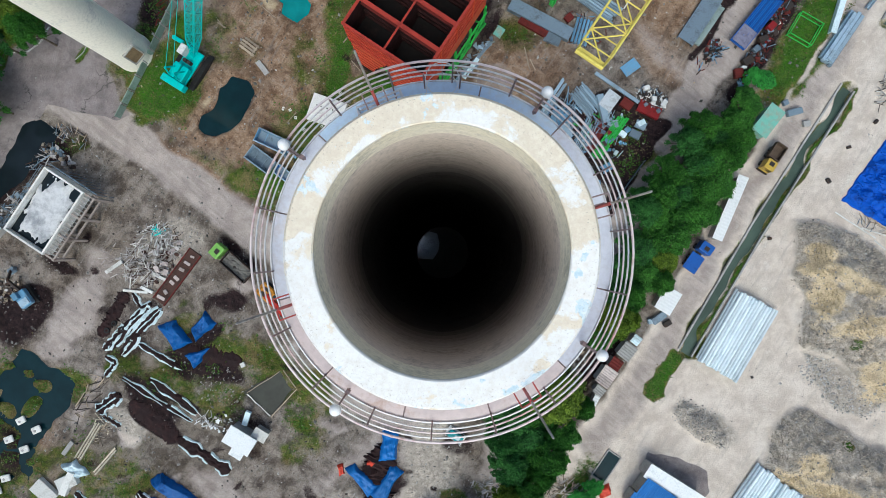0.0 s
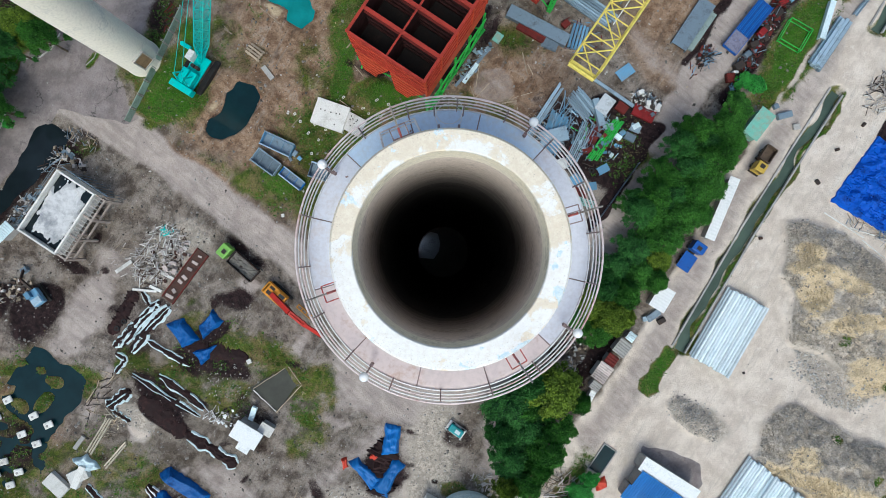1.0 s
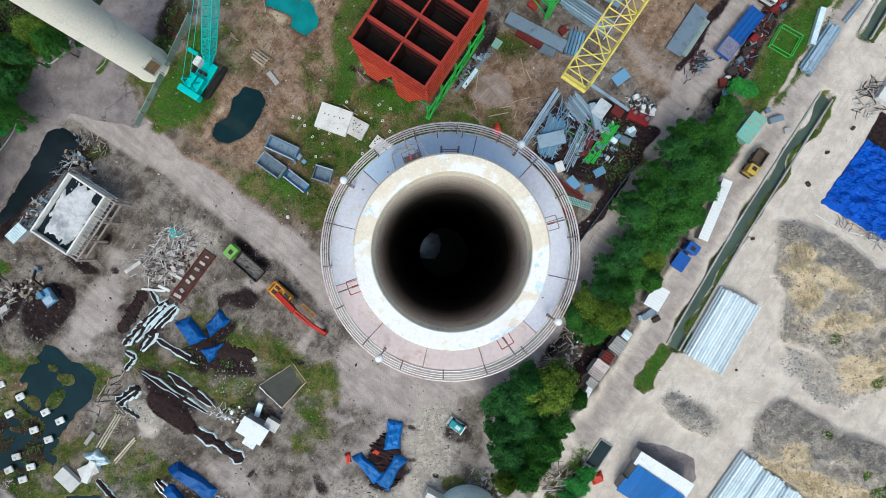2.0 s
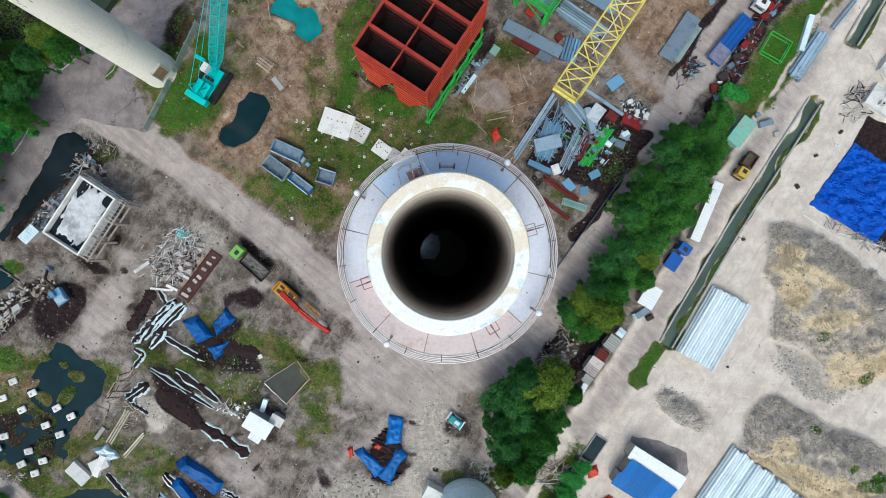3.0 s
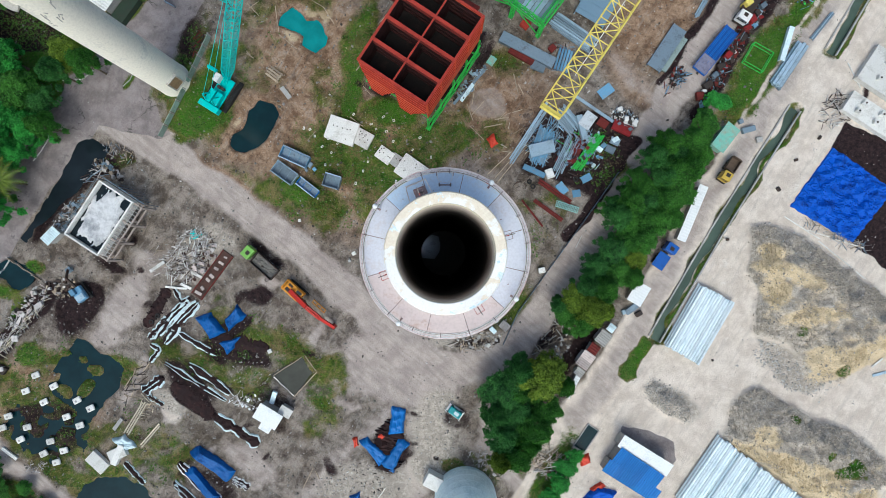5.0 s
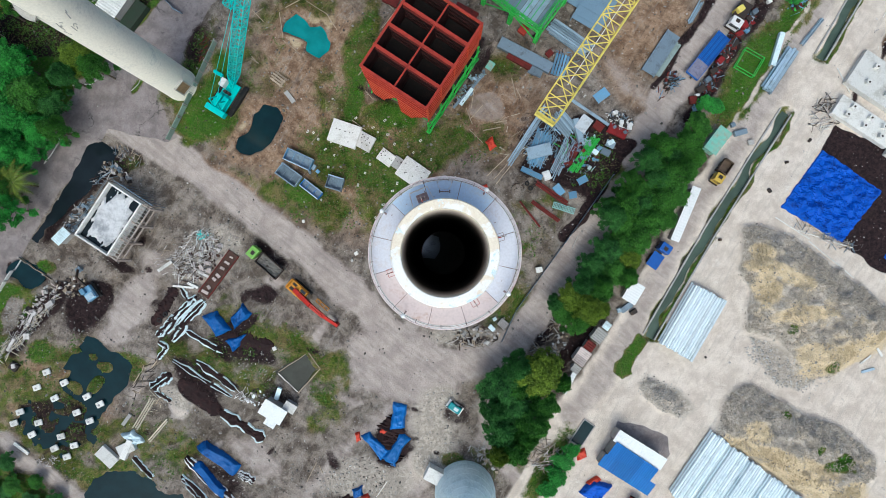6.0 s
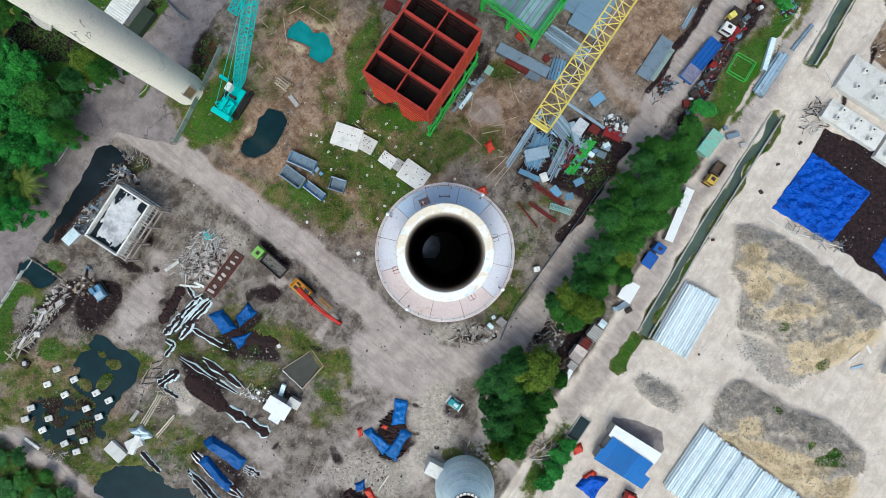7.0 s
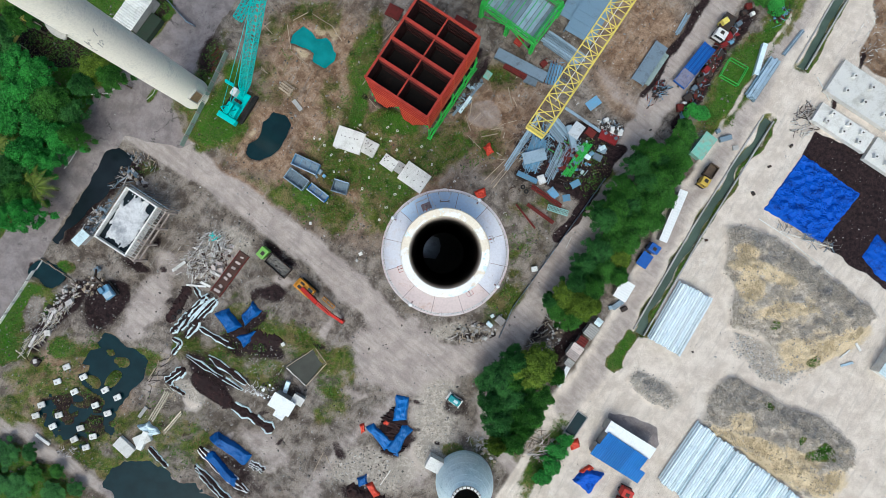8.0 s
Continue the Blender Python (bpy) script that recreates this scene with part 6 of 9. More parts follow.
def blue_loader():
    ld = thing("crawler_loader", "blue crawler machine standing in black mud", "excavator", (*site(190, 516, 1.2).xy, 0), heading(205, 535, 180, 500))
    tracks(ld, 3.6, 2.2, 0.5, 0.8)
    local_box("house", (-0.2, 0, 1.35), (2.9, 2.0, 1.0), BLUE_STEEL, ld, "", 0, 0, 0, 0.15)
    local_box("hood", (-0.9, 0, 1.95), (1.2, 1.7, 0.25), PALE_STEEL, ld, "", 0, 0, 0, 0.06)
    local_box("cab", (0.6, 0.45, 2.1), (1.2, 0.9, 0.9), BLUE_STEEL, ld, "", 0, 0, 0, 0.08)
    bm = bmesh.new()
    beam(bm, (1.0, -0.3, 1.4), (3.4, -0.3, 2.6), 0.35, 0.45)
    beam(bm, (3.4, -0.3, 2.6), (5.2, -0.5, 0.8), 0.3, 0.35)
    part("boom", bm, DARK_STEEL, ld)
    bm = bmesh.new()
    box(bm, (5.2, -0.5, 0.45), (0.8, 1.1, 0.8), 0, 0, 20)
    part("bucket", bm, GREY_STEEL, ld)


blue_loader()


TEAL_DEEP = surface("deep_teal_cover", (0.03, 0.34, 0.36), (0.03, 0.20, 0.22), 0.5, 0, 0.9, 5, 0.45, 0.01)


def teal_compressor():
    tc = thing("compressor", "teal covered compressor on a white frame", "machine", (*site(803, 709, 1).xy, 0), heading(785, 697, 820, 722))
    tc.matrix_basis = tc.matrix_basis @ Matrix.Diagonal((0.8, 0.8, 0.8, 1))
    local_box("bed_frame", (0, 0, 0.5), (4.2, 2.3, 0.3), TRUCK_WHITE, tc)
    hood = local_box("hood", (0, 0, 1.25), (3.3, 1.7, 1.2), TEAL_DEEP, tc, "", 0, 0, 0, 0.3)
    local_box("hatch", (0.4, 0, 1.87), (1.2, 0.8, 0.06), CYAN_SHEET, hood)
    for x in (-1.8, 1.8):
        for y in (-1.05, 1.05):
            local_box("corner_post", (x, y, 0.85), (0.2, 0.2, 1.0), TRUCK_WHITE, tc)
    for x in (-1.3, 1.3):
        for y in (-0.9, 0.9):
            piece("tyre", TYRE, tc, pose(x, y, 0.45))


teal_compressor()


# ---- the cluster of blue steel troughs on the grass ----
def trough(label, e0, s0, e1, s1, width, depth, mat, tilt=0.0):
    o, L, rz = lay(e0, s0, e1, s1, depth * 0.6)
    tg = thing("steel_trough", label, "trough", (o.x, o.y, ground_z(o.x, o.y) + 0.02), rz, "blue steel troughs")
    local_box("floor", (0, 0, 0.06), (L, width, 0.1), GREY_STEEL, tg)
    for sy_ in (-1, 1):
        local_box("side", (0, sy_ * width / 2, depth / 2 + 0.02), (L, 0.1, depth), mat, tg, "", 0, sy_ * -8)
        local_box("lip", (0, sy_ * (width / 2 + 0.06), depth + 0.04), (L, 0.22, 0.08), PALE_STEEL, tg)
        local_box("end", (sy_ * (L / 2 - 0.05), 0, depth / 2), (0.1, width - 0.12, depth * 0.9), mat, tg)
    for k in range(2):
        local_box("rib", (-L / 2 + (k + 0.8) * L / 2.7, 0, depth * 0.6), (0.08, width - 0.14, 0.1), mat, tg)


trough("long dark blue steel trough on the grass", 518, 282, 562, 302, 2.2, 1.3, BLUE_STEEL)
trough("pale blue steel trough with weeds growing inside", 507, 306, 540, 330, 2.4, 1.2, PALE_STEEL)
trough("bright blue open steel trough", 546, 330, 577, 354, 1.5, 0.9, BLUE_SHEET)
trough("grey-blue steel box frame standing open", 588, 328, 614, 336, 2.4, 1.4, GREY_STEEL)


# ---- precast slabs, pads and small blocks ----
def slab(label, e0, s0, e1, s1, width, h, mat=None, stubs=0, name="concrete_slab", group="concrete slabs"):
    o, L, rz = lay(e0, s0, e1, s1, h)
    sb = thing(name, label, "slab", (o.x, o.y, min(0.0, ground_z(o.x, o.y)) - 0.02), rz, group)
    bm = bmesh.new()
    box(bm, (0, 0, h / 2), (L, width, h), bevel=0.06)
    part("block", bm, mat or WHITE_CONC, sb)
    r_ = random.Random(int(e0 * 7 + s0))
    for k in range(stubs):
        bm = bmesh.new()
        cyl(bm, (r_.uniform(-0.4, 0.4) * L, r_.uniform(-0.36, 0.36) * width, h), 0.12, 0.10, 8)
        part("bolt_socket", bm, DARK_STEEL, sb)
    return sb


slab("pale precast foundation block with dark sockets", 593, 240, 640, 256, 4.6, 1.0, None, 6)
slab("pale precast foundation block with dark sockets", 634, 252, 664, 268, 3.2, 0.7, None, 10)
slab("pale precast foundation block with dark sockets", 676, 280, 698, 296, 2.6, 0.7, None, 7)
slab("grey precast step between two foundation blocks", 698, 292, 716, 304, 2.4, 0.5, GREY_CONC, 5)
slab("broad white foundation block beside the chimney", 712, 300, 752, 328, 4.4, 1.0, None, 10)
PAD = None
for e, s in ((117, 650), (147, 668), (101, 676), (131, 694), (185, 691), (207, 704), (168, 718), (190, 732), (73, 717), (63, 736), (104, 735), (93, 755), (142, 758), (164, 773), (131, 778), (152, 792)):
    o = site(e, s, 0.5)
    if PAD is None:
        PAD = thing("concrete_pad", "white concrete pad on a post in the marsh", "pad", (o.x, o.y, 0), 22, "concrete pads in the marsh")
        bm = bmesh.new()
        box(bm, (0, 0, 0.25), (1.6, 1.2, 0.36), bevel=0.17)
        part("cap", bm, WHITE_CONC, PAD)
        bm = bmesh.new()
        cyl(bm, (-0.2, -0.1, 0.42), 0.22, 0.03, 10)
        part("socket", bm, GREY_CONC, PAD)
        bm = bmesh.new()
        cyl(bm, (0, 0, -0.9), 0.42, 1.0, 12)
        part("post", bm, GREY_CONC, PAD)
    else:
        copy_thing(PAD, pose(o.x, o.y, 0, 0, 0, 22 + (e * 7 + s) % 17 - 8))
# small survey blocks strewn over the grass
BLOCK = None
rb = random.Random(8)
for e, s in ((595, 262), (600, 285), (590, 305), (636, 222), (665, 238), (673, 246), (685, 226), (702, 232), (690, 250), (701, 266), (745, 260), (733, 280), (763, 292), (640, 335), (652, 315), (660, 300), (698, 345), (706, 332), (683, 368), (670, 390), (585, 275), (610, 270), (803, 322), (555, 245), (565, 247), (573, 258)):
    o = site(e, s)
    m = pose(o.x, o.y, ground_z(o.x, o.y) - 0.05, 0, 0, rb.uniform(0, 90)) @ Matrix.Diagonal((rb.uniform(0.7, 1.1), rb.uniform(0.7, 1.1), 1, 1))
    if BLOCK is None:
        bm = bmesh.new()
        for k in (-1, 1):
            box(bm, (k * 0.21, 0, 0.12), (0.14, 0.56, 0.24), bevel=0.03)
            box(bm, (0, k * 0.21, 0.117), (0.28, 0.14, 0.23), bevel=0.03)
        BLOCK = solid("concrete_block", bm, WHITE_CONC, "small square hollow concrete block on the grass", "block", group="small concrete blocks")
        BLOCK.matrix_basis = m
    else:
        copy_thing(BLOCK, m)


# ---- long stock: piles, beams and pipes ----
def bundle(label, e0, s0, e1, s1, width, count, layers, r, mat, name="pipe_stack", piece_name="pipe", category="pipes", base=0.1, jitter=0.3, square=False, group=""):
    """Pipes or bars laid side by side along a line of the plan."""
    h = layers * r * 1.8
    o, L, rz = lay(e0, s0, e1, s1, h)
    bd = thing(name, label, category, (o.x, o.y, ground_z(o.x, o.y)), rz, group)
    bm = bmesh.new()
    if square:
        box(bm, (0, 0, 0), (L, r * 1.7, r * 1.8))
    else:
        cyl(bm, (-L / 2, 0, 0), r, L, 12, ry=90)
    me_ = mesh_of(piece_name, bm, mat, False)
    for x in (-L * 0.32, L * 0.32):
        local_box("bearer", (x, 0, 0.05), (0.2, width, 0.18), TIMBER, bd)
    rr = random.Random(int(e0 + s0 * 3))
    for j in range(layers):
        n = count - j
        for i in range(n):
            piece(piece_name, me_, bd, pose(rr.uniform(-jitter, jitter), (i - (n - 1) / 2) * width / count, base + r + j * r * 1.75, rr.uniform(0, 60) if not square else 0, 0, rr.uniform(-0.4, 0.4) * jitter * 3))
    return bd


bundle("stack of long pale concrete piles on the sandy yard", 1234, 516, 1176, 615, 8.2, 15, 3, 0.27, PILE, "pipe_stack", "concrete_pipe", "pipes", 0.1, 0.25)
for k in range(7):
    e, s = 1235 + 16 + 32 * k, 748 + 12 + 24 * k
    bundle("wide stack of long pale concrete piles at the yard edge", e, s, e - 70, s + 102, 4.75, 9, 3, 0.26, PILE, "pipe_stack", "concrete_pipe", "pipes", 0.1, 0.3, False, "stacks of concrete piles")


def trailer():
    """A long blue trailer carrying slim tubes, its tail end under a dusty cover."""
    o, L, rz = lay(1202, 150, 1258, 80, 1.4)
    tl = thing("trailer", "long blue trailer carrying slim blue tubes", "trailer", (o.x, o.y, ground_z(o.x, o.y)), rz)
    local_box("bed", (0, 0, 1.1), (L, 2.9, 0.22), TRUCK_BLUE, tl)
    for k in (-1, 1):
        local_box("side_rail", (0, k * 1.42, 1.3), (L, 0.12, 0.35), TRUCK_BLUE, tl)
    for i in range(9):
        bm = bmesh.new()
        cyl(bm, (-L / 2 + 0.1, -1.15 + 0.285 * i, 1.34 + 0.05 * (i % 2)), 0.09, L - 0.3 - 0.25 * (i % 3), 8, ry=90)
        part("tube", bm, TUBE_BLUE if i % 3 else TRUCK_BLUE, tl, "slim blue tube")
    bm = bmesh.new()
    bmesh.ops.create_grid(bm, x_segments=14, y_segments=10, size=0.5)
    for v in bm.verts:
        v.co = Vector((-L * 0.33 + v.co.x * L * 0.32, v.co.y * 2.7, 1.52 + 0.12 * noise.noise((v.co.x * 6, v.co.y * 4, 2.0))))
    part("dusty_cover", bm, COVER_GREY, tl, "dusty violet-grey cover")
    for x in (-L * 0.3, -L * 0.2, L * 0.3):
        for k in (-1, 1):
            piece("tyre", TYRE, tl, pose(x, k * 1.2, 0.5))


TUBE_BLUE = surface("bright_tube_blue", (0.03, 0.20, 0.62), (0.03, 0.12, 0.40), 0.45, 0, 0.8, 6, 0.35, 0.003)
COVER_GREY = surface("dusty_violet_cover", (0.22, 0.22, 0.30), (0.14, 0.13, 0.19), 0.8, 0, 0.8, 4, 0.5, 0.02)
trailer()
bundle("two long pale rails lying on the concrete lane", 1423, 52, 1388, 96, 0.9, 3, 1, 0.13, PALE_STEEL, "rail_bundle", "rail", "rails")
bundle("grey-blue girders stacked on the verge", 1375, 105, 1330, 172, 2.6, 4, 2, 0.35, PALE_STEEL, "girder_stack", "girder", "steel", 0.1, 0.3, True)
bundle("slim steel bars beside the dirt road", 1218, 25, 1198, 60, 1.0, 4, 1, 0.12, PALE_STEEL, "bar_bundle", "bar", "steel")
bundle("green glass-like panels leaned on a rack", 1178, 95, 1142, 148, 1.5, 4, 1, 0.3, SKIP_GREY, "panel_rack", "panel", "steel", 0.1, 0.3, True)
bundle("grey steel beams stacked near the green frame", 966, 64, 1030, 108, 3.4, 7, 2, 0.2, PALE_STEEL, "beam_stack", "beam", "steel", 0.1, 0.6, True)
bundle("blue steel frames lying in the grass", 985, 115, 975, 150, 3.0, 5, 1, 0.25, BLUE_STEEL, "frame_stack", "beam", "steel", 0.1, 0.2, True)
bundle("green painted beams among the scrap", 1040, 255, 1000, 312, 1.9, 6, 1, 0.13, GREEN_STEEL, "beam_bundle", "beam", "steel", 0.3, 0.6)
bundle("long pale beams beside the yellow jib", 955, 205, 893, 300, 1.3, 4, 1, 0.16, PALE_STEEL, "beam_bundle", "beam", "steel", 0.2, 0.6, True)
bundle("long pale beam lying on the slope", 998, 190, 1060, 232, 0.6, 2, 1, 0.16, PALE_STEEL, "beam_bundle", "beam", "steel", 0.2, 0.3, True)
bundle("grey roof purlins in the scrap yard", 955, 245, 935, 300, 3.6, 8, 2, 0.13, BLUE_STEEL, "purlin_stack", "purlin", "steel", 0.1, 0.5, True)
bundle("blue-grey purlins under the yellow jib", 975, 215, 1000, 245, 3.4, 8, 2, 0.14, PALE_STEEL, "purlin_stack", "purlin", "steel", 0.1, 0.6, True)
bundle("thin silver tubes in the scrap yard", 995, 262, 968, 320, 2.2, 7, 1, 0.11, PALE_STEEL, "tube_bundle", "tube", "pipes", 0.3, 0.8)
bundle("pale timber baulks stacked on the dirt", 496, 149, 516, 164, 2.2, 4, 1, 0.2, TIMBER, "timber_stack", "baulk", "timber", 0.1, 0.2, True)
bundle("dark red beams lying beside the scrap yard", 940, 330, 992, 366, 1.1, 2, 1, 0.25, RED_DARK, "beam_bundle", "beam", "steel", 0.1, 0.2, True)
bundle("dark red beams lying beside the scrap yard", 932, 362, 978, 395, 0.8, 2, 1, 0.2, RED_DARK, "beam_bundle", "beam", "steel", 0.1, 0.2, True)
bundle("dark red beam lying on the bare ground", 912, 362, 946, 405, 0.5, 1, 1, 0.2, RED_DARK, "beam_bundle", "beam", "steel", 0.1, 0.1, True)
def sleeper_track():
    """Two rusted rails on a brown bed, with pale sleepers lying across."""
    o, L, rz = lay(432, 450, 380, 521, 0.2)
    tk = thing("rail_track", "rusted rails with pale sleepers on a dark bed", "rails", (o.x, o.y, ground_z(o.x, o.y)), rz)
    local_box("bed", (0, 0, 0.08), (L, 2.5, 0.3), BED, tk, "dark rust-brown bed", bevel=0.08)
    for y in (-1.15, 1.15):
        local_box("rail", (0, y, 0.28), (L, 0.16, 0.22), RED_DARK, tk)
    r_ = random.Random(2)
    for k in range(7):
        local_box("sleeper", (-L / 2 + (k + 0.5) * L / 7 + r_.uniform(-0.25, 0.25), r_.uniform(-0.1, 0.1), 0.32), (r_.uniform(0.3, 0.8), r_.uniform(0.6, 1.4), 0.16), SLEEPER, tk, "", r_.uniform(-20, 20))


BED = surface("rust_brown_bed", (0.085, 0.045, 0.035), (0.04, 0.028, 0.024), 0.9, 0, 0.8, 5, 0.5, 0.04)
sleeper_track()
bundle("pale timber poles laid on the grass", 322, 729, 292, 764, 0.8, 2, 1, 0.15, PALE_TIMBER, "timber_stack", "pole", "timber", 0.1, 0.4, True)
bundle("pale timber poles laid on the grass", 296, 696, 266, 746, 1.3, 3, 1, 0.15, PALE_TIMBER, "timber_stack", "pole", "timber", 0.1, 0.6, True)


def plate(label, e0, s0, e1, s1, width, z, mat, name="steel_plate", group="steel plates", ribs=0):
    o, L, rz = lay(e0, s0, e1, s1, z)
    pl = thing(name, label, "steel", (o.x, o.y, ground_z(o.x, o.y)), rz, group)
    local_box("sheet", (0, 0, z - 0.05), (L, width, 0.1), mat, pl)
    for sy_ in (-1, 1):
        local_box("flange", (0, sy_ * (width / 2 - 0.1), (z - 0.1) / 2), (L, 0.2, z - 0.1), mat, pl)
    for k in range(ribs):
        local_box("rib", (-L / 2 + (k + 0.5) * L / ribs, 0, z + 0.04), (0.1, width * 0.96, 0.08), mat, pl)
    return pl


plate("long slate-grey girder casing on the dirt", 878, 92, 965, 137, 2.2, 1.1, GREY_STEEL)
plate("dark red girder half hidden under a grey casing", 893, 112, 932, 134, 1.8, 0.7, RED_DARK)
plate("short grey steel cover", 928, 137, 950, 146, 1.8, 0.6, GREY_STEEL)
plate("wide blue-grey steel deck panel", 1022, 65, 1075, -25, 6.4, 1.4, SLATE_BLUE, ribs=6)
plate("second blue-grey deck panel beside the first", 1000, 30, 1040, -40, 3.0, 1.0, SLATE_BLUE, ribs=4)
plate("long slate steel slab by the dirt road", 1172, 78, 1128, 145, 3.0, 0.8, GREY_STEEL)
plate("pale cyan steel box lying in the grass", 1356, 76, 1339, 132, 1.0, 0.9, CYAN_SHEET)
plate("blue sheet steel plate among scrap", 1040, 190, 1060, 175, 2.0, 0.3, BLUE_STEEL)
plate("bent pale plate on the scrap heap", 925, 282, 965, 272, 2.4, 1.2, PALE_STEEL)
plate("pale steel tray on the scrap heap", 1012, 242, 1028, 220, 2.4, 1.3, TRAY)
plate("blue-grey channel on the scrap heap", 1006, 222, 1016, 262, 1.1, 1.3, PALE_STEEL)
plate("bright red steel lid in the scrap yard", 1062, 236, 1092, 250, 2.0, 0.6, CRIMSON)
plate("red steel lid in the scrap yard", 1038, 230, 1052, 240, 1.6, 0.6, RED_DARK)
plate("blue bracket plates at the edge of the scrap", 972, 335, 984, 350, 1.6, 0.5, BLUE_STEEL)
plate("blue bracket plates at the edge of the scrap", 1010, 330, 1025, 322, 1.4, 0.5, BLUE_STEEL)
plate("blue bracket plates at the edge of the scrap", 995, 352, 1008, 350, 1.4, 0.4, BLUE_STEEL)
plate("small grey lids in the scrap yard", 1058, 262, 1072, 268, 1.3, 0.5, PALE_STEEL)
plate("small grey lids in the scrap yard", 1050, 275, 1064, 282, 1.3, 0.5, GREY_STEEL)
plate("rust-red steel plates leaning beside the bunker", 800, 38, 836, 58, 3.6, 0.9, RED_DARK, ribs=3)
plate("rust-red steel plate on the earth", 684, 14, 708, 26, 2.6, 0.5, RED_DARK, ribs=2)
plate("dark red sheet lying in the scrap yard", 996, 288, 1010, 262, 2.0, 0.25, RED_DARK)
plate("pair of dark blue trestles on the ground", 915, 306, 950, 322, 1.0, 0.6, BLUE_STEEL)


# ---- the cyan grid, green frames and wheels ----
gr = thing("grid_panel", "pale cyan steel grid panel lying flat", "steel", (*site(986, 373, 0.3).xy, 0), heading(968, 366, 1005, 378))
for y in (-0.55, 0.55):
    local_box("side_bar", (0, y, 0.3), (4.6, 0.12, 0.2), GRID_TEAL, gr)
for i in range(15):
    local_box("cross_bar", (-2.2 + i * 0.315, 0, 0.3), (0.1, 1.2, 0.14), GRID_TEAL, gr)
for y in (-0.2, 0.2):
    local_box("long_bar", (0, y, 0.42), (4.6, 0.08, 0.06), GRID_TEAL, gr)


def green_cube():
    h = 1.2
    gc = thing("steel_cage", "bright green square steel frame on the grass", "frame", (*site(1301, 126, h).xy, 0), heading(1285, 150, 1312, 103))
    a = 2.1
    for x in (-a, a):
        for y in (-a, a):
            local_box("post", (x, y, h / 2), (0.16, 0.16, h), GREEN_STEEL, gc)
    for z in (0.2, h):
        for k in (-a, a):
            local_box("rail", (0, k, z), (2 * a, 0.13, 0.13), GREEN_STEEL, gc)
            local_box("rail", (k, 0, z + 0.004), (0.13, 2 * a, 0.13), GREEN_STEEL, gc)


green_cube()


def green_gantry():
    """A long green lattice platform north of the yellow jib."""
    h = 5.5
    g = thing("green_gantry", "bright green lattice gantry over a glazed roof", "gantry", (*site(924, 8, h).xy, 0), heading(850, 5, 945, 75))
    L, B = 13.0, 9.5
    for x in (-L / 2, 0, L / 2):
        for y in (-B / 2, B / 2):
            bm = bmesh.new()
            lattice(bm, (x, y, 0), (x, y, h), 0.7, 0.7, 10, 0.05, up=(0, 1, 0))
            part("column", bm, GREEN_STEEL, g)
    for y in (-B / 2, B / 2):
        bm = bmesh.new()
        lattice(bm, (-L / 2, y, h), (L / 2, y, h), 0.9, 0.9, 12, 0.06)
        part("girder", bm, GREEN_STEEL, g)
    for x in (-L / 2, L / 2):
        bm = bmesh.new()
        lattice(bm, (x, -B / 2, h), (x, B / 2, h), 0.9, 0.9, 9, 0.06)
        part("girder", bm, GREEN_STEEL, g)
    for i in range(7):
        local_box("purlin", (-L / 2 + (i + 0.5) * L / 7, 0, h - 0.6), (0.14, B - 1, 0.14), GREEN_STEEL, g)
        local_box("roof_pane", (-L / 2 + (i + 0.5) * L / 7, 0, h - 1.4), (L / 7 - 0.1, B - 1.2, 0.08), PALE_STEEL, g)
    for y in (-B / 2, B / 2):
        for p, q in (((-L / 2, 0.5), (0, h - 1)), ((L / 2, 0.5), (0, h - 1))):
            bm = bmesh.new()
            beam(bm, (p[0], y, p[1]), (q[0], y, q[1]), 0.18, 0.18)
            part("brace", bm, GREEN_STEEL, g)


green_gantry()


# ---- sheds and roofs ----
def corrugated(bm, L, B, pitch, amp, z, slope=0.0, thick=0.04):
    """A ribbed sheet, its ribs along y; slope: fall across y in metres."""
    n = max(2, int(L / pitch))
    top, low = [], []
    for i in range(2 * n + 1):
        x = -L / 2 + L * i / (2 * n)
        dz = amp if i % 2 else -amp
        for arr, off in ((top, 0), (low, -thick)):
            arr.append([bm.verts.new((x, y, z + dz + off + (slope if y > 0 else 0))) for y in (-B / 2, B / 2)])
    for i in range(2 * n):
        bm.faces.new((top[i][0], top[i + 1][0], top[i + 1][1], top[i][1]))
        bm.faces.new((low[i][1], low[i + 1][1], low[i + 1][0], low[i][0]))
    for arr_i in range(2):
        for i in range(2 * n):
            bm.faces.new((top[i][arr_i], low[i][arr_i], low[i + 1][arr_i], top[i + 1][arr_i]))


def shed(label, e0, s0, e1, s1, width, h, sheet, wall, slope=0.3, pitch=0.5, sheets=3, name="shed", group="", amp=0.035):
    o, L, rz = lay(e0, s0, e1, s1, h)
    sh = thing(name, label, "shed", (o.x, o.y, min(0.0, ground_z(o.x, o.y))), rz, group)
    for x in (-L / 2 + 0.3, L / 2 - 0.3):
        local_box("end_wall", (x, 0, (h - 0.1) / 2), (0.12, width - 0.7, h - 0.1), wall, sh)
    for y in (-width / 2 + 0.3, width / 2 - 0.3):
        local_box("side_wall", (0, y, (h - 0.1) / 2), (L - 0.75, 0.12, h - 0.1), wall, sh)
    for i in range(sheets):
        bm = bmesh.new()
        corrugated(bm, L / sheets + 0.06, width, pitch, amp, h + 0.03 + 0.02 * (i % 2), slope)
        bmesh.ops.translate(bm, verts=bm.verts[:], vec=(-L / 2 + (i + 0.5) * L / sheets, 0, 0))
        part("roof_sheet", bm, sheet, sh)
    return sh


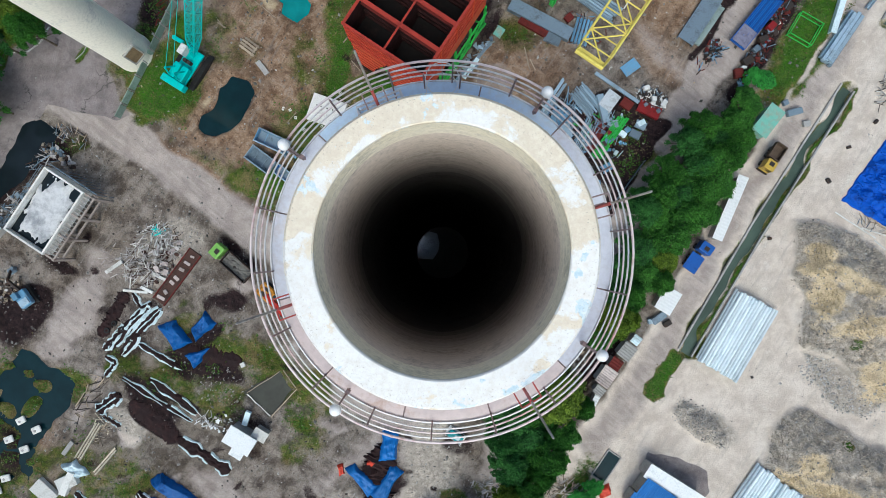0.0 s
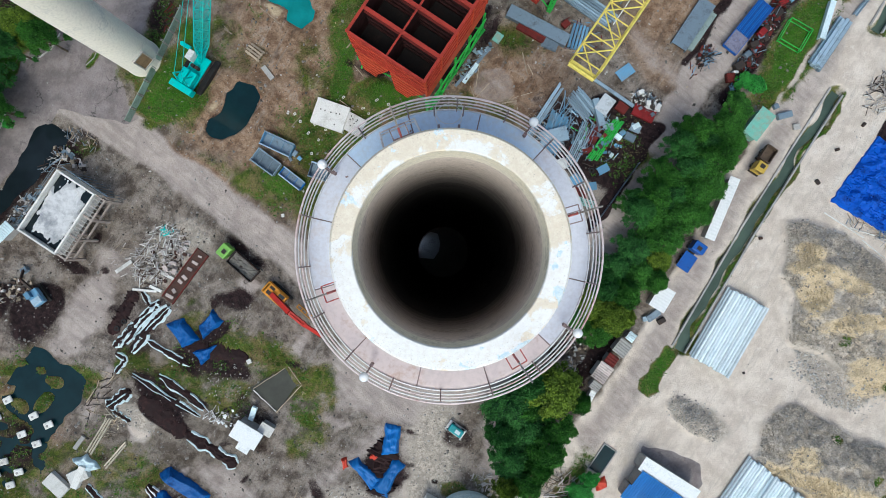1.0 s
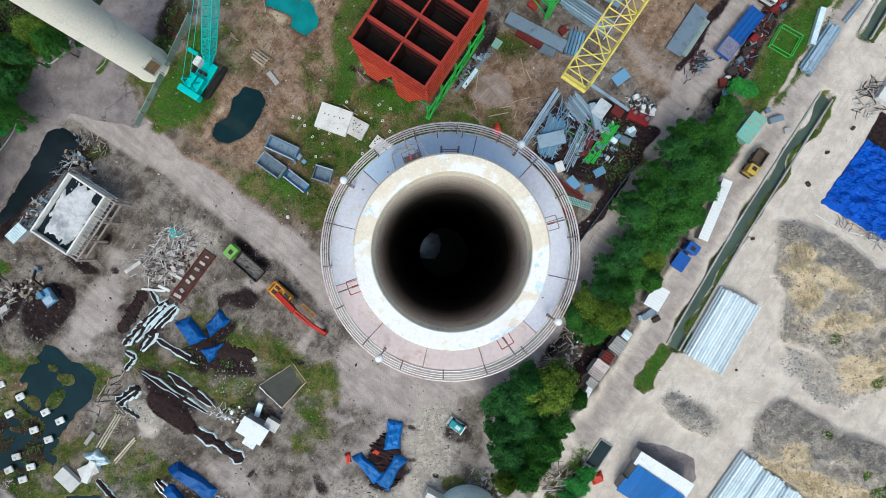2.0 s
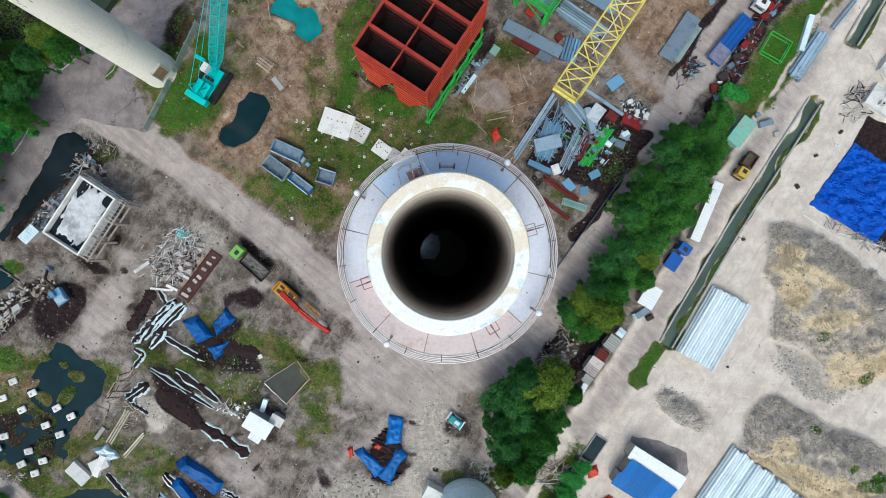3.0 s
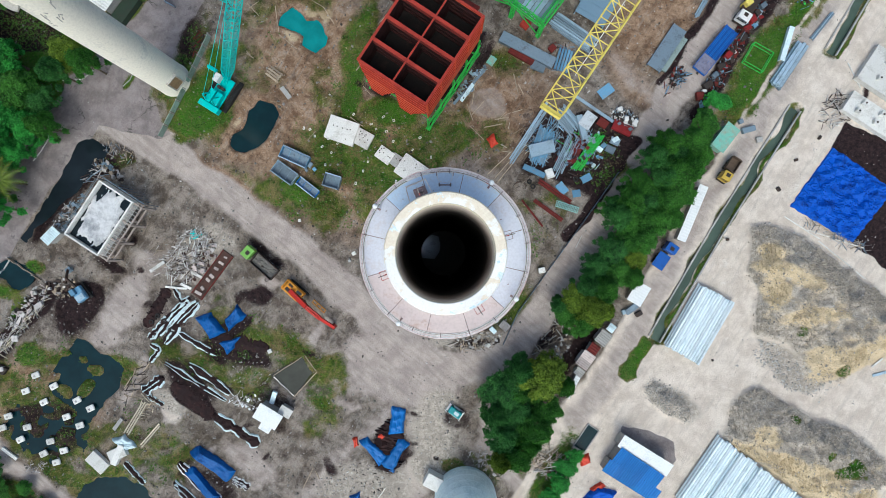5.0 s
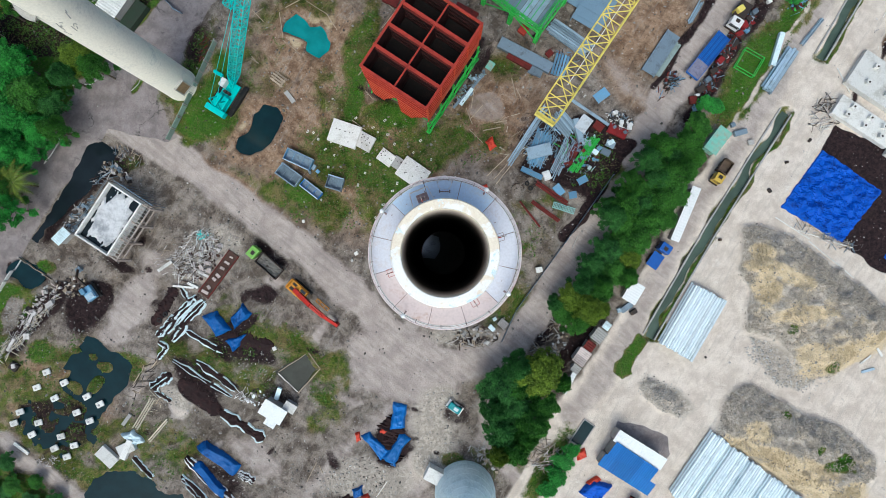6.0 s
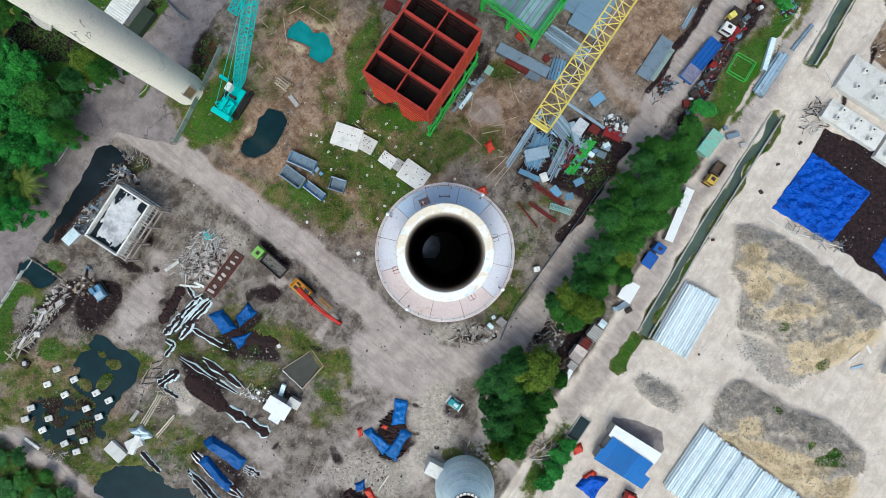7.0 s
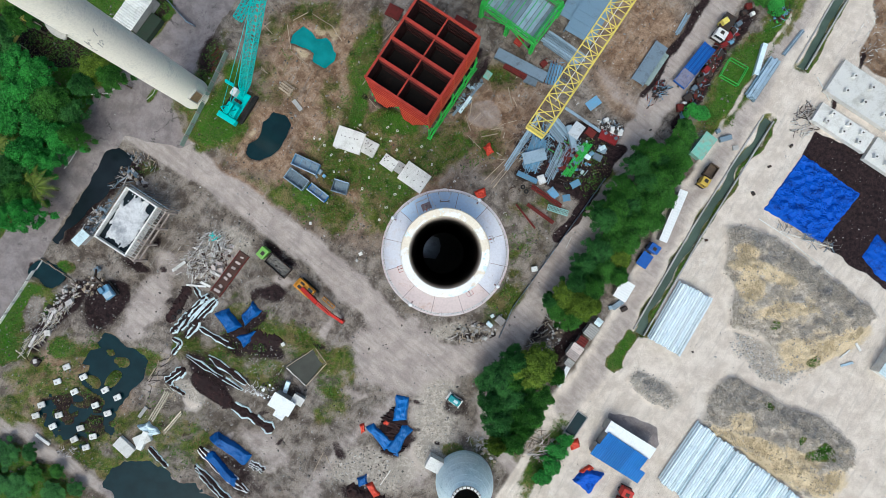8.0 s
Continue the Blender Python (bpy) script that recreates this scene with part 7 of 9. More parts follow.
shed("long low shed with a white sheet roof", 1074, 754, 1153, 803, 2.6, 3.2, WHITE_SHEET, GREY_CONC, 0.15, 0.6, 4, amp=0.010)
shed("blue roofed workshop beside the white shed", 1066, 776, 1135, 822, 3.4, 3.0, BLUE_SHEET, GREY_CONC, 0.5, 0.4, 6)
shed("faded blue lean-to roof below the workshop", 1049, 793, 1132, 845, 2.8, 2.6, BLUE_SHEET, GREY_CONC, 0.5, 0.4, 5)
shed("small pale blue roofed hut by the drain", 132, 432, 152, 412, 2.0, 2.2, CYAN_SHEET, GREY_CONC, 0.2, 0.4, 2)
shed("white sheet awning along the trees", 1210, 338, 1172, 428, 1.7, 2.4, WHITE_SHEET, GREY_CONC, 0.2, 0.5, 4, "awning", amp=0.010)
shed("white sheet awning along the trees", 1112, 500, 1094, 530, 2.9, 2.4, WHITE_SHEET, GREY_CONC, 0.2, 0.5, 2, "awning", amp=0.010)
for lab, e0, s0, e1, s1, w, h, sheet in (("pale cyan roofed hut in the row by the lane", 1062, 566, 1054, 576, 1.4, 2.2, CYAN_SHEET), ("grey roofed hut in the row by the lane", 1052, 578, 1038, 596, 2.3, 2.6, GREY_CONC), ("dark red roofed hut in the row by the lane", 1034, 598, 1024, 612, 1.9, 2.3, RED_DARK),
                                         ("pinkish grey roofed hut in the row by the lane", 1024, 612, 1008, 634, 2.5, 2.6, SLEEPER), ("grey roofed hut in the row by the lane", 1010, 638, 1002, 648, 1.7, 2.2, GREY_CONC), ("narrow white walled hut in the row by the lane", 1004, 650, 986, 684, 0.9, 2.0, WHITE_SHEET)):
    shed(lab, e0, s0, e1, s1, w, h, sheet, GREY_CONC, 0.2, 0.4, 2, "hut", "row of small huts")
shed("pale blue ribbed roof at the east edge", 1570, 672, 1616, 606, 5.0, 2.6, CYAN_SHEET, WHITE_CONC, 0.2, 0.5, 3)
shed("turquoise skip with a rusted lid", 1232, 277, 1260, 240, 2.9, 2.2, SKIP, SKIP, 0.05, 0.7, 2, "skip", amp=0.012)


def white_station():
    """Crossed white roofs on a small pump house."""
    z = 3.2
    ps = thing("pump_house", "small white pump house with stepped flat roofs", "building", (*site(498, 716, z).xy, 0), heading(475, 706, 515, 730))
    local_box("main_block", (0, 0, z / 2 - 0.1), (4.6, 2.6, z), GREY_CONC, ps)
    local_box("main_roof", (0, 0, z), (5.0, 3.1, 0.2), WHITE_SHEET, ps)
    local_box("side_block", (2.2, 1.9, z / 2 - 0.6), (2.2, 1.6, z - 1), GREY_CONC, ps)
    local_box("side_roof", (2.3, 2.1, z - 1.0), (2.5, 1.8, 0.18), WHITE_CONC, ps)
    local_box("annex", (0.6, -2.1, z / 2 - 0.4), (2.1, 1.6, z - 0.7), GREY_CONC, ps)
    local_box("annex_roof", (0.6, -2.1, z - 0.6), (2.3, 1.9, 0.16), WHITE_SHEET, ps)
    local_box("chute", (-1.2, 2.9, z - 2.0), (0.9, 2.6, 0.5), CYAN_SHEET, ps, "", 10, 12)


white_station()
slab("grey concrete step block by the marsh", 206, 780, 232, 804, 2.5, 0.9, WHITE_CONC, 0)
slab("grey cross-shaped concrete slab by the marsh", 238, 784, 264, 772, 2.2, 1.0, WHITE_CONC, 0)
slab("grey cross-shaped concrete slab by the marsh", 258, 764, 245, 796, 1.2, 1.1, WHITE_CONC, 0)


# ---- foundations at the north-east edge ----
def footing(e0, s0, e1, s1, width, h, stubs):
    sb = slab("white concrete raft with square column stubs", e0, s0, e1, s1, width, h, WHITE_CONC, 0, "concrete_raft", "concrete rafts")
    o, L, rz = lay(e0, s0, e1, s1, h)
    r_ = random.Random(int(e0))
    for k in range(stubs):
        x, y = ((k % 3) - 1) * L * 0.3 + r_.uniform(-0.4, 0.4), (k // 3 - 0.5) * width * 0.45
        local_box("column_stub", (x, y, h + 0.35), (0.8, 0.8, 0.9), WHITE_CONC, sb, "", r_.uniform(0, 30))
        bm = bmesh.new()
        cyl(bm, (x + 0.1, y - 0.05, h + 0.75), 0.2, 0.1, 10)
        part("stub_socket", bm, DARK_STEEL, sb)


footing(1480, 132, 1590, 205, 7.8, 1.3, 6)
footing(1448, 196, 1540, 256, 4.4, 1.2, 6)
footing(1542, 262, 1600, 300, 5.5, 1.2, 3)


# ---- tarpaulins and covered heaps ----
def tarp(label, corners, h, mat, seed, ripple=0.25, name="tarpaulin", n=26, lumps=2.5, group="", warp=0.16, freq=1.3):
    """A cloth over a heap: four corners on the plan, heaped to h, with folds; it reaches the ground all round."""
    pts = [site(e, s, h * 0.5) for e, s in corners]
    o = sum(pts, Vector()) / 4
    reach = (pts[0] - pts[2]).length
    bm = bmesh.new()
    grid = []
    for i in range(n + 1):
        row = []
        for j in range(n + 1):
            u, v = i / n, j / n
            p = pts[0].lerp(pts[1], u).lerp(pts[3].lerp(pts[2], u), v) - o
            edge = min(u, 1 - u, v, 1 - v)
            p.x += 0.25 * noise.noise((p.x * 0.9, p.y * 0.9, seed)) * (1 if edge < 0.06 else 0.3)
            p.y += 0.25 * noise.noise((p.x * 0.9, p.y * 0.9, seed + 9)) * (1 if edge < 0.06 else 0.3)
            p.x += warp * reach * noise.noise((p.x / reach * 1.4, p.y / reach * 1.4, seed + 3))
            p.y += warp * reach * noise.noise((p.x / reach * 1.4, p.y / reach * 1.4, seed + 17))
            f = min(1, edge / 0.16) ** 0.6
            z = h * f * (0.75 + 0.4 * noise.noise((p.x / lumps, p.y / lumps, seed))) + ripple * noise.noise((p.x * freq, p.y * freq, seed + 5)) + 0.4 * ripple * noise.noise((p.x * 3.4, p.y * 3.4, seed))
            row.append(bm.verts.new((p.x, p.y, max(0.24, z) if edge > 0 else -0.15)))
        grid.append(row)
    for i in range(n):
        for j in range(n):
            bm.faces.new((grid[i][j], grid[i + 1][j], grid[i + 1][j + 1], grid[i][j + 1]))
    return solid(name, bm, mat, label, "tarp", (o.x, o.y, 0), 0, group, "", True)


tarp("large rippled royal blue tarpaulin spread on the ground", [(1353, 374), (1423, 276), (1528, 342), (1457, 432)], 1.0, BLUE_TARP, 1, 0.95, n=70, lumps=1.7, warp=0.03, freq=0.8)
tarp("crumpled blue tarpaulin over a mound", [(1520, 450), (1556, 410), (1600, 470), (1580, 510)], 0.9, BLUE_TARP, 2, 0.3)
tarp("blue tarpaulin draped over a black heap", [(376, 560), (408, 550), (424, 580), (396, 592)], 1.4, BLUE_COVER, 3)
tarp("blue tarpaulin draped over a black heap", [(425, 560), (446, 532), (463, 552), (432, 578)], 1.3, BLUE_COVER, 4)
tarp("blue tarpaulin corner over a black heap", [(415, 596), (455, 585), (440, 606), (428, 616)], 0.9, BLUE_COVER, 5)
tarp("blue tarpaulin over a heap of black stock", [(698, 700), (728, 706), (724, 742), (690, 744)], 1.4, BLUE_SHEET, 6)
tarp("blue tarpaulin over a heap of black stock", [(640, 756), (664, 750), (692, 778), (680, 800)], 1.2, BLUE_SHEET, 7)
tarp("blue tarpaulin over a heap of black stock", [(706, 748), (730, 762), (706, 808), (684, 788)], 1.2, BLUE_SHEET, 8)
tarp("orange-red tarpaulin end thrown over the heap", [(634, 752), (644, 748), (648, 766), (638, 770)], 0.8, RED_TARP, 9)
tarp("narrow orange-red tarpaulin edge", [(678, 748), (702, 732), (710, 740), (684, 756)], 0.7, RED_TARP, 10)
tarp("blue tarpaulin crumpled beside the red one", [(1012, 850), (1035, 828), (1074, 840), (1040, 880)], 1.6, BLUE_TARP, 11)
tarp("red tarpaulin under a blue one by the sheds", [(1022, 835), (1044, 822), (1052, 830), (1030, 842)], 1.0, RED_TARP, 12)
tarp("blue tarpaulin over stock at the south edge", [(628, 846), (648, 842), (652, 858), (634, 862)], 1.0, BLUE_COVER, 13)
tarp("orange-red tarpaulin over stock at the south edge", [(646, 858), (656, 854), (672, 878), (660, 884)], 1.0, RED_TARP, 14)
tarp("deep red crumpled tarpaulin on the bare earth", [(853, 260), (866, 252), (874, 268), (862, 276)], 0.9, RED_TARP, 15)
tarp("long blue covered roll of stock", [(368, 775), (384, 764), (446, 808), (430, 826)], 1.8, BLUE_COVER, 16, 0.12, n=40, lumps=6.0, warp=0.03)
tarp("long blue covered roll of stock", [(356, 806), (372, 798), (420, 848), (416, 866)], 1.6, BLUE_COVER, 17, 0.12, n=40, lumps=6.0, warp=0.03)
tarp("pale cyan cloth heaped on the marsh edge", [(240, 750), (262, 742), (286, 770), (262, 776)], 1.0, CYAN_SHEET, 18, 0.4)
tarp("bright red scrap cloth by the bushes", [(1005, 782), (1022, 776), (1026, 794), (1010, 800)], 0.9, RED_TARP, 19)
tarp("dark red cloth beside the chimney foot", [(836, 338), (856, 332), (862, 350), (846, 356)], 0.7, RED_TARP, 20)


# black heaps with torn pale sheeting along their rims
HEAP = surface("black_stock_heap", (0.022, 0.011, 0.011), (0.056, 0.028, 0.026), 0.9, 0, 0.6, 6, 0.5, 0.05)


RAG = surface("torn_pale_sheeting", (0.66, 0.78, 0.80), (0.42, 0.52, 0.54), 0.55, 0, 0.6, 4, 0.35, 0.02)


def along(line, f):
    """Point and heading at fraction f of a line of points."""
    L = [(b - a).length for a, b in zip(line, line[1:])]
    d, i = sum(L) * f, 0
    while i < len(L) - 1 and d > L[i]:
        d -= L[i]
        i += 1
    t_ = (line[i + 1] - line[i]).normalized()
    return line[i].lerp(line[i + 1], d / L[i]), t_, Vector((-t_.y, t_.x, 0))


def ribbon(bm, rim, width, seed):
    """A torn crumpled strip of sheet lying along a rim of points, its edges down on the heap."""
    rows = []
    n = len(rim)
    for k, p in enumerate(rim):
        t_ = (rim[min(k + 1, n - 1)] - rim[max(k - 1, 0)]).normalized()
        s_ = Vector((-t_.y, t_.x, 0)).normalized()
        w = max(0.10, width * (0.78 + 0.55 * noise.noise((k * 0.16, seed * 1.7, 0.5)) + 0.2 * noise.noise((k * 0.7, seed, 3.5))))
        p = p + s_ * 0.16 * noise.noise((k * 0.14, seed, 6))
        row = []
        for j, (u, z) in enumerate(((-0.5, -0.12), (-0.2, 0.09), (0.18, 0.12), (0.5, -0.12))):
            row.append(bm.verts.new((p.x + s_.x * w * u, p.y + s_.y * w * u, p.z + z + (0.09 * noise.noise((k * 0.8, j * 1.3, seed)) if abs(u) < 0.4 else 0))))
        rows.append(row)
    for p, q in zip(rows, rows[1:]):
        for j in range(3):
            bm.faces.new((p[j], q[j], q[j + 1], p[j + 1]))


def heap(label, pts, width, h, strips, seed, cloth=None, strip_w=0.42):
    """A long low black heap; strips: torn sheets along its rims (two) and over its back."""
    line = [site(e, s) for e, s in pts]
    o = line[0]
    hp = thing("stock_heap", label, "heap", (o.x, o.y, 0), 0, "covered stock heaps")
    line = [p - o for p in line]
    n, m = 44, 10
    rows = []
    bm = bmesh.new()
    for k in range(n + 1):
        p, t_, s_ = along(line, k / n)
        w = width * (0.8 + 0.5 * noise.noise((k * 0.11, seed, 1)) + 0.12 * noise.noise((k * 0.5, seed, 3))) * min(1, 0.4 + 6 * min(k, n - k) / n)
        row = []
        for j in range(m + 1):
            f = j / m * 2 - 1
            ww = w / 2 * f * (1 + 0.22 * noise.noise((k * 0.23, seed + 20 * (f > 0), 7)))
            if strips == 0:
                ww *= 1 + 0.7 * noise.noise((k * 0.85, seed + 20 * (f > 0), 17))
            g = ground_z(o.x + p.x + s_.x * ww, o.y + p.y + s_.y * ww)
            z = h * (1 - f * f) * (0.8 + 0.8 * noise.noise((k * 0.4, j * 0.5, seed))) if 0 < j < m and 0 < k < n else -0.15
            row.append(bm.verts.new((p.x + s_.x * ww, p.y + s_.y * ww, g + z)))
        rows.append(row)
    for p, q in zip(rows, rows[1:]):
        for j in range(m):
            bm.faces.new((p[j], q[j], q[j + 1], p[j + 1]))
    spine = [[v.co.copy() for v in row] for row in rows]
    part("black_stock", bm, HEAP, hp, "", True)
    r_ = random.Random(seed)
    for q in range(strips):
        f = q / (strips - 1) if strips > 1 else 0.5
        j = 1 + round(f * (m - 2))
        a = r_.randrange(0, 5)
        while a < n - 4:
            b = min(n, a + r_.randrange(16, 44))
            rim = [spine[k][j] for k in range(a, b + 1)]
            bm = bmesh.new()
            ribbon(bm, rim, strip_w * r_.uniform(0.7, 1.3), seed * 10 + q + a * 0.37)
            part("torn_sheet", bm, cloth or RAG, hp, "torn pale cyan sheeting")
            a = b + r_.randrange(0, 7)
    return hp


EDGED = "narrow black heap edged with torn pale sheeting"
heap(EDGED, [(384, 530), (352, 562), (328, 598)], 2.3, 0.4, 3, 1, None, 0.75)
heap(EDGED, [(370, 522), (338, 554), (312, 590)], 2.1, 0.4, 3, 2, None, 0.7)
heap(EDGED, [(330, 556), (318, 574), (303, 589)], 1.5, 0.4, 2, 21, None, 0.6)
heap("short black heap with pale sheeting", [(343, 508), (354, 528), (368, 532)], 1.1, 0.4, 2, 22, None, 0.5)
heap(EDGED, [(352, 580), (382, 598), (415, 617)], 1.4, 0.35, 2, 3, None, 0.51)
heap("pale sheeting ends crumpled on the earth", [(305, 598), (320, 607), (305, 628)], 1.2, 0.3, 2, 23, None, 0.61)
heap(EDGED, [(329, 628), (377, 659), (430, 691)], 1.0, 0.3, 2, 4, None, 0.43)
heap(EDGED, [(367, 629), (401, 653), (436, 680)], 1.8, 0.35, 2, 24, None, 0.46)
heap("long black heap edged with torn pale sheeting", [(406, 714), (445, 736), (484, 762)], 2.8, 0.5, 2, 5, None, 0.57)
heap("bare black stock spread beside the sheeted heaps", [(340, 662), (373, 689), (409, 720)], 3.9, 0.25, 0, 6)
heap("bare black heap under the sheeted stock", [(334, 507), (316, 540), (297, 571)], 3.0, 0.4, 0, 25)
heap("small black heap with white rags", [(294, 677), (328, 652)], 2.7, 0.5, 3, 7, None, 0.54)
heap("small white rags on the bare earth", [(302, 683), (328, 698)], 1.2, 0.3, 2, 26, None, 0.54)
heap("black heap between blue rolls with white rags", [(352, 790), (400, 838), (440, 870)], 2.6, 0.6, 3, 8, WHITE_SHEET)
heap("black heap at the south edge with white rags", [(345, 822), (390, 870), (420, 900)], 2.6, 0.6, 3, 9)
heap("white rags at the end of the blue roll", [(440, 818), (468, 832)], 2.2, 0.5, 4, 10, WHITE_SHEET)
heap("black stock spread beneath blue tarpaulins", [(404, 590), (450, 596), (500, 606)], 3.6, 0.3, 0, 11, WHITE_SHEET)
heap("black heap between blue and red tarpaulins", [(706, 722), (692, 760), (696, 806)], 6.0, 0.8, 0, 12)
heap("pale rags beside the marsh slab", [(265, 790), (298, 826)], 1.6, 0.4, 2, 13)
heap("dark heap with pale sticks by the drain", [(130, 515), (90, 560), (60, 600)], 3.4, 0.5, 0, 14)
heap("dark stock under blue and red sheets", [(612, 862), (650, 880), (690, 892)], 3.5, 0.7, 0, 15)


# ---- fences, kerbs and low walls ----
def fence(label, pts, h, step, panel_mat, post_mat, name="fence", thick=0.12):
    line = [site(e, s) for e, s in pts]
    o = line[0]
    fn = thing(name, label, "fence", (o.x, o.y, 0))
    for a, b in zip(line, line[1:]):
        n = max(1, round((b - a).length / step))
        for i in range(n):
            p, q = a.lerp(b, i / n) - o, a.lerp(b, (i + 1) / n) - o
            g = ground_z(p.x + o.x, p.y + o.y)
            bm = bmesh.new()
            box(bm, (p.x, p.y, g + h / 2), (thick + 0.1, thick + 0.1, h + 0.3))
            part("post", bm, post_mat, fn)
            bm = bmesh.new()
            d = (q - p)
            beam(bm, p + d * 0.08 + Vector((0, 0, g + h * 0.5)), q - d * 0.08 + Vector((0, 0, g + h * 0.5)), thick, h)
            part("panel", bm, panel_mat, fn)


def kerb(label, pts, w, h, mat, name="kerb", step=1.6):
    line = [site(e, s) for e, s in pts]
    o = line[0]
    kb = thing(name, label, "kerb", (o.x, o.y, 0), 0, "", "structure")
    for a, b in zip(line, line[1:]):
        n = max(1, round((b - a).length / step))
        for i in range(n):
            p, q = a.lerp(b, i / n) - o, a.lerp(b, (i + 0.97) / n) - o
            bm = bmesh.new()
            beam(bm, p + Vector((0, 0, h / 2 - 0.1)), q + Vector((0, 0, h / 2 - 0.1)), w, h + 0.2)
            part("kerb_stone", bm, mat, kb)


PANEL_GREEN = surface("faded_green_fence_panel", (0.30, 0.40, 0.34), (0.18, 0.26, 0.20), 0.7, 0, 0.5, 5, 0.5, 0.01, vary=0.2)
fence("faded green panel fence beside the cream chimney", [(402, 95), (362, 182), (322, 262)], 1.7, 2.4, PANEL_GREEN, GREY_CONC)
fence("low pale boundary wall along the asphalt", [(-60, 660), (0, 575), (40, 515), (74, 460)], 0.9, 3.0, WHITE_CONC, GREY_CONC, "boundary_wall")
fence("low yellowed wall round the roadside drain", [(74, 458), (98, 478), (128, 495)], 0.7, 2.4, TIMBER, GREY_CONC, "boundary_wall")
# added panels: no wall stands here, they draw a dark shadow line
fence("thin dark panels added for a shadow line by the road", [(1068, 318), (1010, 400), (952, 480), (905, 545), (880, 600)], 1.0, 3.2, GREY_STEEL, GREY_STEEL, "boundary_wall", 0.05)
kerb("pale kerb round the tree bed", [(160, 168), (190, 166), (208, 152), (220, 130)], 0.12, 0.15, WHITE_CONC)
kerb("pale kerb along the wood", [(142, 245), (136, 265), (124, 285), (112, 300)], 0.12, 0.15, WHITE_CONC)
kerb("pale kerb of a small grass island", [(258, 177), (270, 166), (274, 156)], 0.12, 0.12, GREY_CONC)
for off in (-1, 1):
    kerb("concrete lip of the open drain", [(e + off * 9, s + off * 5.5) for e, s in DRAIN_S], 0.3, 0.25, GREY_CONC, "drain_lip", 3.0)
    kerb("concrete lip of the open drain", [(e + off * 9, s + off * 5.5) for e, s in DRAIN_N], 0.3, 0.25, GREY_CONC, "drain_lip", 3.0)


# ---- loose poles and planks ----
def pole(label, e0, s0, e1, s1, w, h, mat, name="timber_pole", category="pole", z=0.08):
    o, L, rz = lay(e0, s0, e1, s1, z)
    bm = bmesh.new()
    n = 6
    rings = []
    for i in range(n + 1):
        x, y = -L / 2 + L * i / n, 0.02 * L * noise.noise((i * 0.7, e0, s0))
        rings.append([bm.verts.new((x, y + dy * w / 2, dz * h / 2)) for dy, dz in ((-1, -1), (1, -1), (1, 1), (-1, 1))])
    for p, q in zip(rings, rings[1:]):
        for j in range(4):
            bm.faces.new((p[j], p[(j + 1) % 4], q[(j + 1) % 4], q[j]))
    bm.faces.new(rings[0])
    bm.faces.new(rings[-1])
    return solid(name, bm, mat, label, category, (o.x, o.y, ground_z(o.x, o.y) + z + h / 2), rz, "loose poles")


for e0, s0, e1, s1, w, mat, lab in ((856, 320, 892, 285, 0.16, TIMBER, "bleached pole on bare earth"), (872, 333, 900, 298, 0.16, TIMBER, "bleached pole on bare earth"), (898, 155, 906, 188, 0.18, TIMBER, "pale pole on the grass"), (822, 205, 832, 232, 0.16, TIMBER, "pale pole on the grass"),
                                    (850, 243, 880, 237, 0.18, TIMBER, "pale pole on the grass"), (868, 230, 890, 226, 0.18, TIMBER, "pale pole on the grass"), (826, 240, 850, 264, 0.12, TIMBER, "pale pole on the grass"), (514, 212, 474, 278, 0.14, WHITE_CONC, "pale pipe along the pond bank"),
                                    (506, 650, 558, 616, 0.16, TIMBER, "pale plank edging the square pit"), (506, 652, 540, 684, 0.18, WHITE_CONC, "white plank edging the square pit"), (541, 684, 577, 644, 0.16, TIMBER, "pale plank edging the square pit"), (500, 640, 514, 662, 0.14, TIMBER, "pale plank edging the square pit"), (558, 617, 576, 642, 0.14, TIMBER, "pale plank edging the square pit")):
    pole(lab, e0, s0, e1, s1, w, 0.12, mat)
for e0, s0, e1, s1, w, mat, lab in ((1342, 388, 1400, 425, 0.18, WHITE_CONC, "long pale pole beside the tarpaulin"), (1380, 410, 1472, 440, 0.18, WHITE_CONC, "long pale pole beside the tarpaulin"), (1398, 428, 1474, 490, 0.16, WHITE_CONC, "long pale pole on the sand"), (1392, 395, 1440, 432, 0.14, TIMBER, "long pale pole beside the tarpaulin"),
                                    (1447, 136, 1468, 178, 0.2, WHITE_CONC, "pale pole leaning at the raft"), (1484, 128, 1494, 142, 0.3, WHITE_CONC, "short pale pole at the raft"), (1484, 634, 1502, 620, 0.35, WHITE_CONC, "short white post on the sand"), (1485, 648, 1507, 642, 0.5, PALE_STEEL, "grey pipe piece on the sand"), (1513, 608, 1521, 622, 0.5, WHITE_CONC, "white pipe piece on the sand"),
                                    (640, 150, 655, 132, 0.2, TIMBER, "pale plank beside the bunker"), (700, 45, 680, 70, 0.14, TIMBER, "pale stick frame beside the bunker"), (460, 122, 472, 130, 0.2, TIMBER, "short pale plank on the dirt"), (572, 800, 556, 832, 0.16, TIMBER, "pale pole on the mud"), (576, 805, 582, 818, 0.14, TIMBER, "pale pole on the mud"), (690, 832, 672, 858, 0.16, WHITE_CONC, "white plank on the rubble")):
    pole(lab, e0, s0, e1, s1, w, 0.14, mat)
